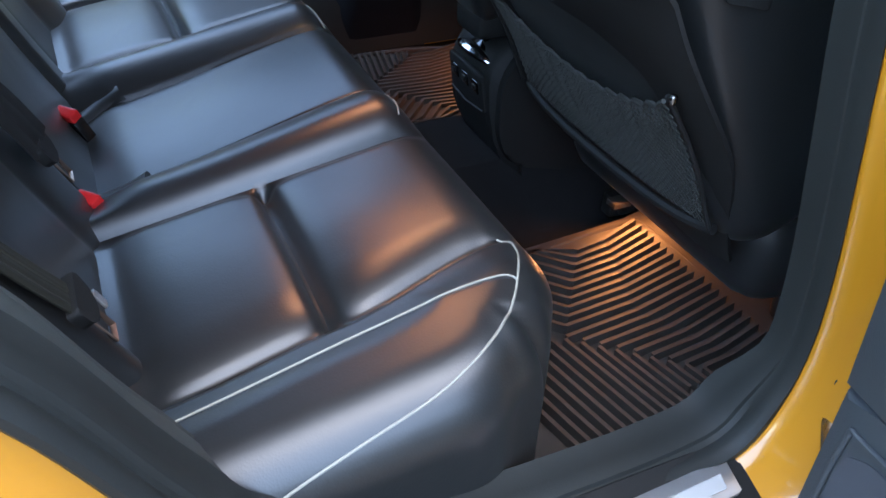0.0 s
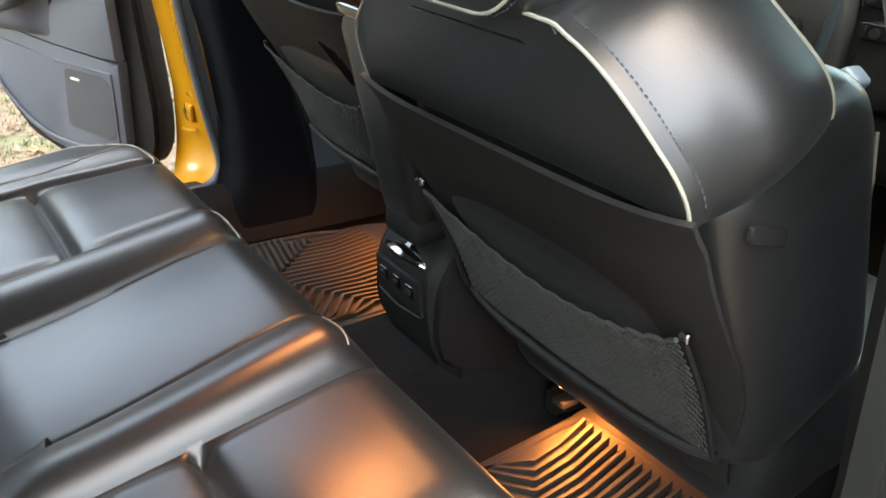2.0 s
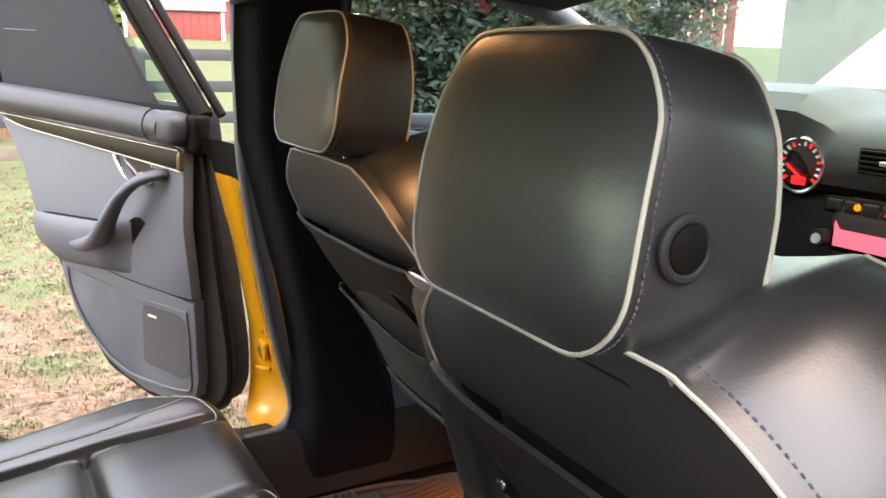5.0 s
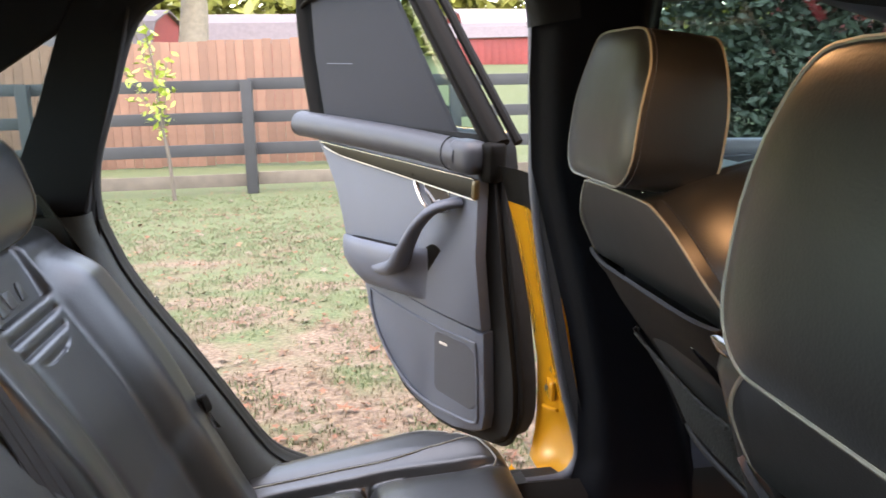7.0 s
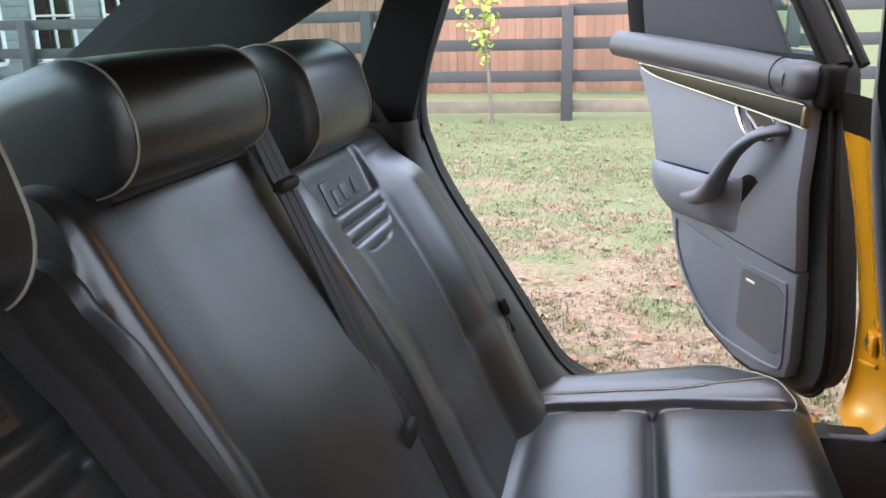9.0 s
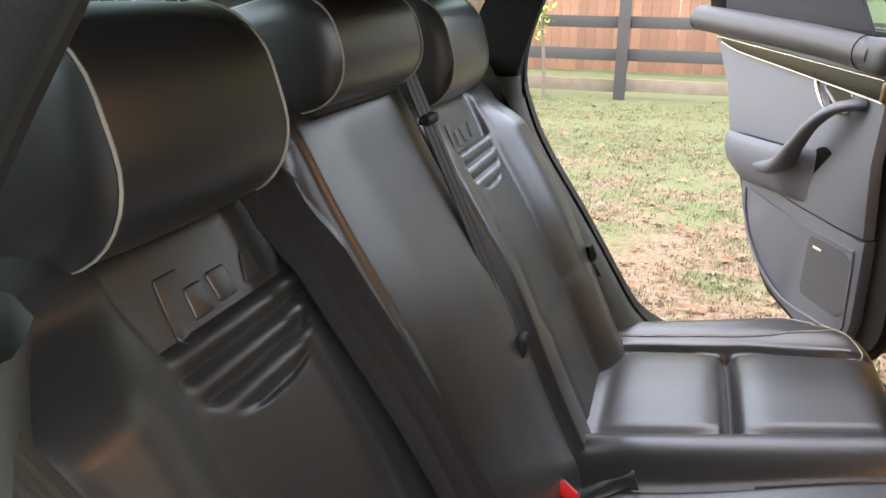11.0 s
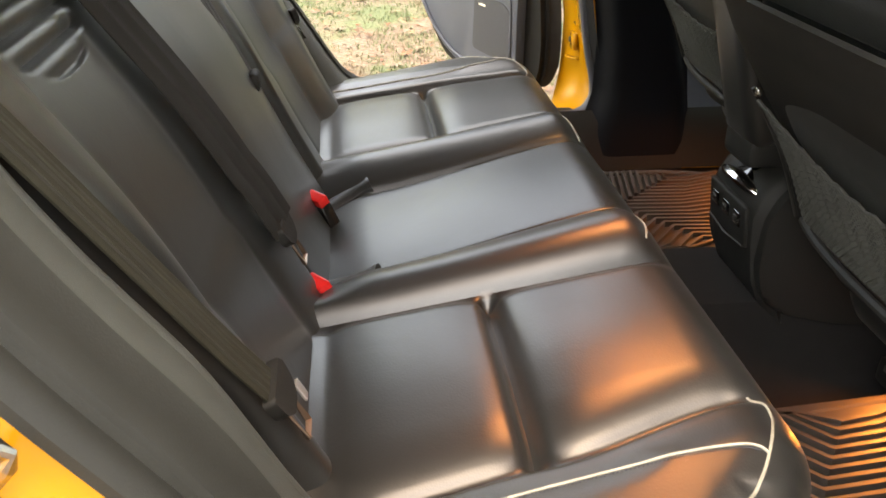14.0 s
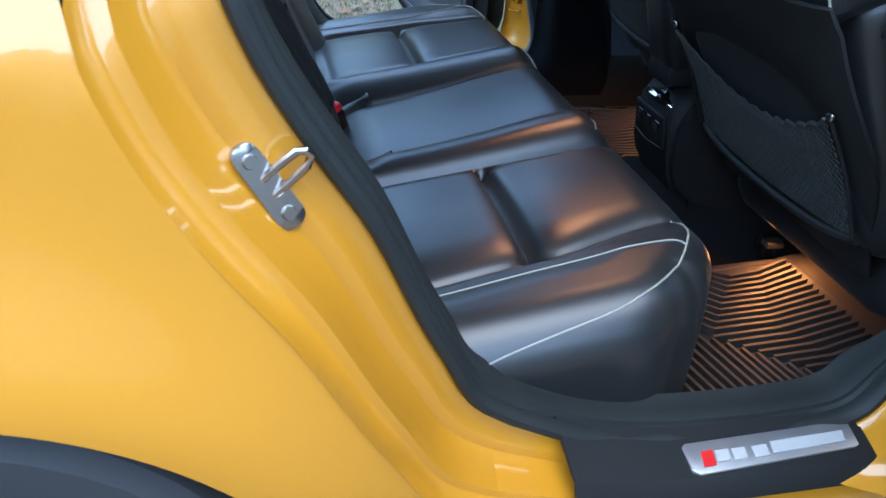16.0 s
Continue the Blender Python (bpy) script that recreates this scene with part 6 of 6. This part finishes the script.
    part("opener_recess", slab(round_outline([(0.185, 0.945), (0.085, 0.935), (0.085, 0.895), (0.140, 0.895)], 0.012), lambda a, b, c: at(a, b, c), 0.003, 0.001), GLOSS, f)
    # door shell behind the lining: dark seal face and painted outer skin
    def shell_out(g):
        return [(-0.018 * edge - g, 1.03), (-0.066 * edge - g, 0.72), (-0.100 * edge - g, 0.52), (-0.098 * edge - g, 0.43), (-0.05 * edge, 0.365 - g), (0.18, 0.350 - g), (0.33, 0.40 - g), (0.44, 0.52 - g), (0.51 + g, 0.68), (0.575 + g, 0.86), (0.70 + g, 1.06), (0.72 + g, 1.085), (0.0, 1.06)]
    part("inner_shell", slab(round_outline(shell_out(0.0), 0.03), lambda a, b, c: at(a, b, -0.034 - 0.075 + c), 0.075, 0.012, 3), DOOREDGE, f)
    part("seal_lip", tube([at(a, b, -0.055) for a, b in round_outline([(p, q) for p, q in shell_out(0.006)][:12], 0.03)], 0.008, 8), DOOREDGE, f)
    part("outer_skin", slab(round_outline([(max(a, 0.04), b) for a, b in shell_out(0.02)], 0.03), lambda a, b, c: at(a, b, -0.145 + c), 0.034, 0.012, 3), PAINT, f)
    # window: frame, glass, roller blind
    fr = [(-0.03, 1.04), (0.05, 1.14), (0.13, 1.24), (0.225, 1.36), (0.29, 1.41), (0.40, 1.428), (0.60, 1.432), (0.72, 1.418), (0.755, 1.38), (0.745, 1.25), (0.725, 1.15), (0.705, 1.07)]
    part("window_frame", tube(pts(fr, -0.045), 0.021, 10, flat=1.2, up=tuple(n)), FRAMEBLACK, f)
    part("frame_rail", tube(pts([(a - 0.026, b + 0.004) for a, b in fr[:5]], -0.075), 0.011, 8), FRAMEBLACK, f)
    part("frame_lining", tube(pts([(a + 0.028 * (1 if k < 5 else 0), b - (0.03 if 4 < k < 9 else 0)) for k, (a, b) in enumerate(fr)], -0.03), 0.007, 8), FRAMEBLACK, f)
    part("bright_trim", tube(pts([(0.30, 1.424), (0.60, 1.452), (0.74, 1.434)], -0.07), 0.006, 6), CHROME, f)
    pane_out = [(0.02, 1.05), (0.13, 1.20), (0.24, 1.35), (0.31, 1.395), (0.60, 1.41), (0.715, 1.395), (0.725, 1.31), (0.69, 1.07)]
    pane = part("window_pane", slab(pane_out, lambda a, b, c: at(a, b, -0.058 + c), 0.004, 0), TINTED, f, "tinted side glass")
    pane.visible_shadow = False
    blind = [(0.105, 1.055), (0.20, 1.19), (0.34, 1.395), (0.62, 1.405), (0.708, 1.388), (0.700, 1.25), (0.665, 1.075)]
    bl = part("sun_blind", slab(blind, lambda a, b, c: at(a, b, -0.040 + c), 0.002, 0), SHADE, f, "pulled-up grey mesh sun blind")
    part("blind_edge", tube([at(a, b, -0.036) for a, b in ((0.095, 1.055), (0.19, 1.19), (0.33, 1.395))], 0.003, 6), SHADE, bl)
    part("blind_tag", slab([(0.640, 1.2235), (0.515, 1.2195), (0.515, 1.2215), (0.640, 1.2255)], lambda a, b, c: at(a, b, -0.037 + c), 0.001, 0), lining, bl)
    return f


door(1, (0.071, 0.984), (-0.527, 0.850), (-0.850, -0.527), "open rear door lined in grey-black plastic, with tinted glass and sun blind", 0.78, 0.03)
# near lining takes the darkened plastic, as open sky brightens it too much
door(-1, (0.138, -0.905), (-0.17, -0.985), (-0.985, 0.17), "open rear door swung wide beside the camera, its plastic lining coloured darker as shade", 0.15, lining=SHADEDDOOR)

# check strap and bracket on the pillar beside the camera
part("hinge_bracket", rbox((0.245, -0.822, 0.548), (0.035, 0.03, 0.05), 0.006, 4), PAINT, car)
part("bracket_hole", tube([(0.236, -0.838, 0.548), (0.230, -0.842, 0.548)], 0.008, 12), RUBBER, car)
part("hinge_bracket", rbox((0.25, -0.822, 0.60), (0.03, 0.02, 0.04), 0.006, 4), PAINT, car)
part("check_strap", tube([(0.25, -0.83, 0.505), (0.22, -0.85, 0.505), (0.19, -0.88, 0.50)], 0.007, 8, flat=0.5), STEEL, car)

# ---- front of the car ----


def front_side(s):
    """Closed front door seen from inside: lining, painted skin, glass, frame; and the screen pillar."""
    part("front_door_lining", sheet(lambda x, z: (x, s * (0.72 + 0.03 * bell(z, 0.6, 0.2) - 0.02 * ease(0.9, 1.06, z)), z), lin(0.30, 1.35, 10), lin(0.32, 1.06, 10), 0.02), DOORTRIM, car)
    part("front_door_skin", sheet(lambda x, z: (x, s * (0.865 - 0.02 * ease(0.45, 0.2, z) - 0.04 * ease(0.9, 1.05, z)), z), lin(0.30, 1.40, 10), lin(0.20, 1.06, 10), 0.01), PAINT, car)
    part("belt_top", tube([(0.28, s * 0.735, 1.075), (0.8, s * 0.735, 1.06), (1.38, s * 0.73, 1.04)], 0.022, 10), material("blue_grey_sill", (0.10, 0.115, 0.14), 0.5), car)
    part("belt_edge", tube([(0.28, s * 0.713, 1.062), (0.8, s * 0.713, 1.047), (1.38, s * 0.708, 1.027)], 0.005, 6), CHROME, car)
    glass_out = [(0.30, 1.08), (0.32, 1.33), (0.62, 1.345), (0.95, 1.20), (1.30, 1.045)]
    g = part("front_side_window", slab(glass_out, lambda a, b, c: (a, s * (0.765 - 0.36 * (b - 1.0) + c), b), 0.004, 0), GREENGLASS, car)
    g.visible_shadow = False
    part("screen_pillar", tube([(0.30, s * 0.64, 1.355), (0.58, s * 0.635, 1.362), (0.80, s * 0.64, 1.30), (1.10, s * 0.685, 1.165), (1.42, s * 0.74, 1.03)], 0.028, 10), material("blue_grey_pillar", (0.10, 0.115, 0.14), 0.6), car)
    part("pillar_skin", tube([(0.30, s * 0.69, 1.375), (0.58, s * 0.685, 1.382), (0.80, s * 0.69, 1.32), (1.10, s * 0.735, 1.185), (1.45, s * 0.80, 1.03)], 0.03, 10), PAINT, car)
    part("wing", sheet(lambda x, z: (x, s * (0.87 - 0.02 * ease(0.45, 0.2, z) - 0.06 * ease(0.8, 1.0, z)), z), lin(1.40, 2.6, 8), lin(0.35, 0.98, 8), 0.01), PAINT, car)


front_side(-1)
front_side(1)
wind = part("windscreen", sheet(lambda u, y: (0.78 + 0.72 * u + 0.10 * (1 - (y / 0.72) ** 2) * u, y * (0.82 + 0.18 * u), 1.335 - 0.285 * u), lin(0, 1, 8), lin(-0.70, 0.70, 8), 0.005), CLEAR, car, "clear windscreen")
wind.visible_shadow = False
bonnet = part("bonnet", sheet(lambda u, y: (1.70 + 0.95 * u, y * (1 - 0.06 * u), 1.19 - 0.10 * (y / 0.72) ** 2 + 0.62 * u - 0.10 * u * u), lin(0, 1, 12), lin(-0.74, 0.74, 14), 0.02), PAINT, car, "open yellow bonnet")
part("firewall", box((1.55, 0, 0.62), (0.04, 1.5, 0.80), 0.01), RUBBER, car)
part("nose", box((2.55, 0, 0.55), (0.12, 1.6, 0.5), 0.05), PAINT, car)


def dashboard():
    f = thing("dashboard", (1.2, 0, 0.8), "grey-black dashboard with twin air vents, screen and lit dials", "dashboard")
    prof = [(1.52, 1.075), (1.35, 1.105), (1.20, 1.112), (1.12, 1.100), (1.095, 1.075), (1.090, 1.04), (1.098, 1.005), (1.115, 0.985)]
    hood = lambda y: 0.045 * ease(0.14, 0.22, y) * ease(0.62, 0.54, y)
    part("top_pad", sheet(lambda k, y: (prof[k][0] - 0.04 * (hood(y) > 0.02) * (3 <= k <= 4), y, prof[k][1] + hood(y) * (1 if 1 <= k <= 4 else 0)), list(range(8)), lin(-0.70, 0.70, 40), 0.01), DASH, f)
    for y in (0.026, -0.112):
        v = part("air_vent", box((1.086, y, 1.040), (0.016, 0.128, 0.048), 0.004), FRAMEBLACK, f)
        for k in range(5):
            part("slat", box((1.076, y, 1.021 + 0.0095 * k), (0.008, 0.120, 0.0028), 0.0008), TRIM, v)
        part("vent_knob", rbox((1.070, y + 0.004, 1.040), (0.010, 0.026, 0.009), 0.003, 3), ALU, v)
    part("black_band", box((1.118, -0.10, 0.985), (0.03, 1.10, 0.030), 0.006), FRAMEBLACK, f)
    part("lower_dash", rbox((1.20, 0, 0.80), (0.18, 1.36, 0.36), 0.05, 6), TRIM, f)
    stack = part("centre_panel", rbox((1.11, -0.025, 0.845), (0.06, 0.30, 0.25), 0.02, 6, turn=Matrix.Rotation(radians(-12), 3, "Y")), material("stack_plastic", (0.06, 0.052, 0.048), 0.5, bump=0.2), f)
    row = part("button_row", rbox((1.070, 0.005, 0.956), (0.016, 0.262, 0.032), 0.004, 4), FRAMEBLACK, stack)
    for k in range(7):
        y = 0.113 - 0.036 * k
        key = part("button", rbox((1.062, y, 0.957), (0.010, 0.032, 0.022), 0.003, 4), SHELL, row)
        if k == 1:
            part("button_lamp", tube([(1.058, y - 0.012, 0.959), (1.0555, y - 0.012, 0.959)], 0.0065, 12), ORANGE, key, "lit orange lamp")
        elif k == 3:
            part("hazard_mark", slab([(-0.008, -0.006), (0.008, -0.006), (0.0, 0.007)], lambda a, b, c: (1.0568 - c, y + a, 0.958 + b), 0.0012, 0), REDDIAL, key, "red warning triangle")
    part("screen_bezel", rbox((1.074, 0.033, 0.902), (0.012, 0.172, 0.066), 0.004, 4), FRAMEBLACK, stack)
    part("screen", box((1.067, 0.033, 0.904), (0.004, 0.156, 0.048), 0.001), REDSCREEN, stack, "lit red navigation screen")
    part("screen_field", box((1.0645, -0.026, 0.902), (0.002, 0.026, 0.030), 0.0), material("violet_map_field", (0.16, 0.12, 0.24), 0.3), stack)
    for y, z, rad in ((-0.078, 0.889, 0.017), (0.135, 0.889, 0.016)):
        part("knob", tube([(1.076, y, z), (1.050, y, z + 0.003)], [rad * 1.1, rad], 20), SHELL, stack)
        part("knob_ring", tube([(1.052, y, z), (1.048, y, z + 0.001)], rad * 0.62, 20), ALU, stack)
    for k in range(3):
        part("button", rbox((1.072, -0.085, 0.925 - 0.011 * (k > 0) - 0.058 * (k > 0) - 0.017 * (k > 1)), (0.010, 0.050, 0.011), 0.002, 3), SHELL, stack)
    part("stack_edge", tube([(1.065, -0.160, 0.982), (1.072, -0.152, 0.93), (1.082, -0.138, 0.865), (1.105, -0.128, 0.78)], [0.009, 0.013, 0.014, 0.014], 10), material("blue_grey_edge", (0.055, 0.070, 0.080), 0.4), stack)
    part("gloss_strip", rbox((1.105, -0.43, 0.958), (0.026, 0.50, 0.036), 0.008, 5), GLOSS, f)
    # amber slip stands in for a lamp's reflection on the gloss strip
    part("strip_inlay", rbox((1.091, -0.250, 0.966), (0.004, 0.10, 0.010), 0.002, 3), material("amber_inlay", (0.45, 0.22, 0.06), 0.2, metal=0.6, vary=0.4, scale=60), f, "amber reflection of a lamp, laid on the gloss strip as a slip")
    gb = part("glovebox", rbox((1.10, -0.45, 0.845), (0.05, 0.50, 0.160), 0.02, 6), TRIM, f)
    part("lock_plate", rbox((1.073, -0.262, 0.905), (0.006, 0.118, 0.032), 0.004, 5), GLOSS, gb)
    part("key_lock", tube([(1.071, -0.235, 0.905), (1.063, -0.235, 0.905)], 0.009, 16), SHELL, gb)
    part("handle_edge", rbox((1.067, -0.305, 0.905), (0.008, 0.007, 0.034), 0.002, 4), ALU, gb)
    # dials
    cl = part("instrument_dial", rbox((1.103, 0.37, 1.02), (0.05, 0.36, 0.13), 0.03, 6), GLOSS, f)
    for y in (0.205, 0.43):
        ring = [Vector((1.071, y + 0.052 * math.cos(a), 1.018 + 0.052 * math.sin(a))) for a in lin(0, 2 * math.pi, 40)[:-1]]
        part("dial_ring", tube(ring, 0.004, 6, closed=True, up=(1, 0, 0)), CHROME, cl)
        for k in range(16):
            a = radians(-40 + 260 * k / 15)
            p = Vector((1.073, y + 0.042 * math.cos(a), 1.018 + 0.042 * math.sin(a)))
            part("tick", box(p, (0.003, 0.004, 0.009), 0.0, Matrix.Rotation(a + math.pi / 2, 3, "X")), REDDIAL if k % 3 == 0 else WHITE, cl)
        part("needle", box((1.070, y + 0.012, 1.006), (0.003, 0.04, 0.004), 0.0, Matrix.Rotation(0.6, 3, "X")), REDDIAL, cl)
        part("dial_window", box((1.072, y, 0.988), (0.003, 0.030, 0.016), 0.002), REDDIAL, cl)
    part("dial_screen", box((1.072, 0.345, 1.03), (0.003, 0.055, 0.06), 0.002), REDSCREEN, cl)


dashboard()


def tunnel_console():
    f = thing("tunnel_console", (0.8, -0.03, 0.4), "black tunnel console between the front seats", "console")
    part("tunnel_body", rbox((0.83, -0.03, 0.46), (0.60, 0.17, 0.24), 0.03, 6), TRIM, f)
    part("armrest_lid", rbox((0.52, -0.03, 0.62), (0.30, 0.15, 0.07), 0.03, 6), LEATHER, f)


tunnel_console()
wire = thing("charging_cable", (0.86, -0.33, 0.87), "white charging cable hanging from a plug on the console", "cable")
part("plug", rbox((0.85, -0.298, 0.852), (0.03, 0.022, 0.02), 0.006, 4), material("beige_plug", (0.6, 0.5, 0.42), 0.4), wire)
part("plug_body", rbox((0.86, -0.325, 0.865), (0.05, 0.04, 0.03), 0.01, 5, turn=Matrix.Rotation(radians(35), 3, "X")), material("blue_grey_plug", (0.12, 0.15, 0.19), 0.3), wire)
part("cord", tube(spline([(0.85, -0.345, 0.85), (0.85, -0.348, 0.80), (0.852, -0.356, 0.74), (0.845, -0.362, 0.68), (0.86, -0.37, 0.60), (0.90, -0.38, 0.50)], 6), 0.0032, 8), WHITECORD, wire)
fb = thing("front_seat_belt", (0.42, -0.64, 0.9), "front belt with a pale latch plate by the pillar", "seat belt")
webbing("strap", spline([(0.37, -0.665, 1.18), (0.42, -0.662, 0.98), (0.44, -0.66, 0.80), (0.46, -0.66, 0.55), (0.46, -0.66, 0.40)], 5), 0.046, fb, side=(1, 0, 0))
tongue(fb, (0.405, -0.632, 0.955), (-0.12, 0.10, -0.95), (0.9, 0.1, 0.1), WHITECORD)
part("latch_cover", rbox((0.41, -0.630, 0.945), (0.03, 0.008, 0.075), 0.004, 4, turn=Matrix.Rotation(radians(14), 3, "Y")), WHITECORD, fb)
part("passenger_floor", box((0.95, -0.40, 0.285), (0.5, 0.42, 0.01), 0.003), MATRUBBER, car)

# roof lamp unit over the rear footwell
lamp = thing("roof_lamp", (0.07, 0.0, 1.34), "small roof lamp with a warm diffuser", "ceiling lamp")
part("housing", rbox((0.07, 0, 1.342), (0.10, 0.20, 0.022), 0.008, 5), TRIM, lamp)
part("diffuser", rbox((0.07, 0, 1.3305), (0.07, 0.14, 0.006), 0.003, 4), glow("warm_diffuser", (1.0, 0.62, 0.36), 3.0), lamp)

# ---- far things ----
tree((-3.15, 20.0, -0.3), 9.0, 0.46, 3.2, YELLOWLEAF, 3, "tall tree with yellowing leaves behind the cedar fence", 0.16, 26, 0.42)
tree((3.4, 37.5, 1.9), 9.0, 0.30, 3.0, YELLOWLEAF, 7, "yellow-green tree behind the sheds", 0.16, 26, 0.3)
tree((-9.5, 17.0, -0.2), 9.0, 0.38, 3.2, GREENLEAF, 9, "tall green tree beyond the fence", 0.16, 26, 0.35)
tree((-12.0, 12.0, -0.2), 8.5, 0.40, 3.0, GREENLEAF, 12, "leafy green tree at the edge of the yard", 0.16, 26, 0.35)
tree((11.5, 24.0, 0.7), 8.0, 0.30, 2.8, YELLOWLEAF, 21, "yellowing tree beside the red barn", 0.16, 26, 0.3)
hedge = thing("evergreen_hedge", (6.0, 8.6, -0.1), "dark evergreen hedge along the side of the yard", "hedge")
hp = [((random.Random(k).uniform(3.6, 9.5), 8.8 + random.Random(k + 500).uniform(-0.7, 0.8), random.Random(k + 900).uniform(-0.1, 2.6)), 0.16) for k in range(640)]
part("foliage", leaf_clumps(hp, 0.07, 5, 52), HEDGELEAF, hedge, recalc=False)
part("stems", tube([(4.0, 8.9, -0.2), (4.05, 8.9, 1.9)], 0.05, 8), BARK, hedge)


def barn():
    f = thing("red_barn", (10.6, 12.5, -0.2), "red barn wall with a grey sliding door", "barn")
    m = Matrix.Rotation(radians(-40), 3, "Z")
    for k in range(26):
        part("plank", box(Vector((10.6, 12.5, 1.5)) + m @ Vector(((k - 13) * 0.22, 0, 0)), (0.21, 0.04, 3.4), 0.004, m), REDBARN, f)
    part("sliding_door", box(Vector((10.9, 12.1, 1.3)) + m @ Vector((0.5, -0.12, 0)), (1.5, 0.06, 2.8), 0.01, m), material("grey_barn_door", (0.22, 0.22, 0.24), 0.6), f)
    part("roof", box(Vector((10.6, 12.5, 3.3)) + m @ Vector((0, 0.9, 0)), (6.2, 2.4, 0.08), 0.01, m @ Matrix.Rotation(radians(28), 3, "X")), SHINGLE, f)


barn()


def garage():
    f = thing("garage", (6.2, 1.5, 0), "timber garage front with a brown boarded door", "garage")
    wood = material("brown_garage_door", (0.24, 0.14, 0.08), 0.6, bump=0.4, bump_scale=80, vary=0.25, per_object=0.12)
    part("wall", box((6.4, 1.0, 1.5), (0.2, 7.0, 3.0), 0.02), material("grey_garage_wall", (0.20, 0.21, 0.20), 0.8, vary=0.2), f)
    for k in range(12):
        part("door_board", box((6.27, 2.9 - 0.22 * k, 1.15), (0.04, 0.21, 2.3), 0.004), wood, f)
    for y in (3.1, 0.2):
        part("door_post", box((6.25, y, 1.2), (0.08, 0.14, 2.5), 0.01), material("dark_door_post", (0.05, 0.06, 0.06), 0.6), f)


garage()


def house():
    f = thing("house", (-14, 17.5, -0.2), "grey sided house with white window frames beyond the yard", "house")
    part("wall", box((-14.0, 18.0, 2.0), (0.3, 12.0, 4.4), 0.02), material("grey_siding", (0.13, 0.15, 0.15), 0.8, vary=0.15), f)
    for k in range(18):
        part("siding_board", box((-13.83, 18.0, 0.0 + 0.24 * k), (0.03, 12.0, 0.22), 0.004, Matrix.Rotation(0.05, 3, "Y")), material("grey_siding_board", (0.22, 0.25, 0.25), 0.8, vary=0.15) if k == 0 else bpy.data.materials["grey_siding_board"], f)
    for y in (14.2, 16.6, 19.2, 21.6):
        w = part("window", box((-13.78, y, 1.25), (0.05, 1.3, 1.7), 0.01), GLOSS, f)
        for a, b, sy, sz in ((-0.68, 0, 0.09, 1.9), (0.68, 0, 0.09, 1.9), (0, 0.9, 1.45, 0.09), (0, -0.9, 1.45, 0.09), (0, 0, 0.05, 1.7), (0, 0.1, 1.3, 0.05)):
            part("frame", box((-13.74, y + a, 1.25 + b), (0.06, sy, sz), 0.008), WHITE, w)
    part("roof", box((-14.6, 18.0, 4.6), (3.0, 12.6, 0.15), 0.02, Matrix.Rotation(-0.45, 3, "Y")), SHINGLE, f)


house()
rng = random.Random(77)
woods = [((rng.uniform(-34, 32), 44 + rng.uniform(-3, 5), rng.uniform(-0.5, 15.0)), 0.8) for _ in range(4200)]
tagged(part("far_woods", leaf_clumps(woods, 0.50, 31, 10), YELLOWLEAF, recalc=False), "far line of yellow-green autumn woods", "woods", kind="stuff")
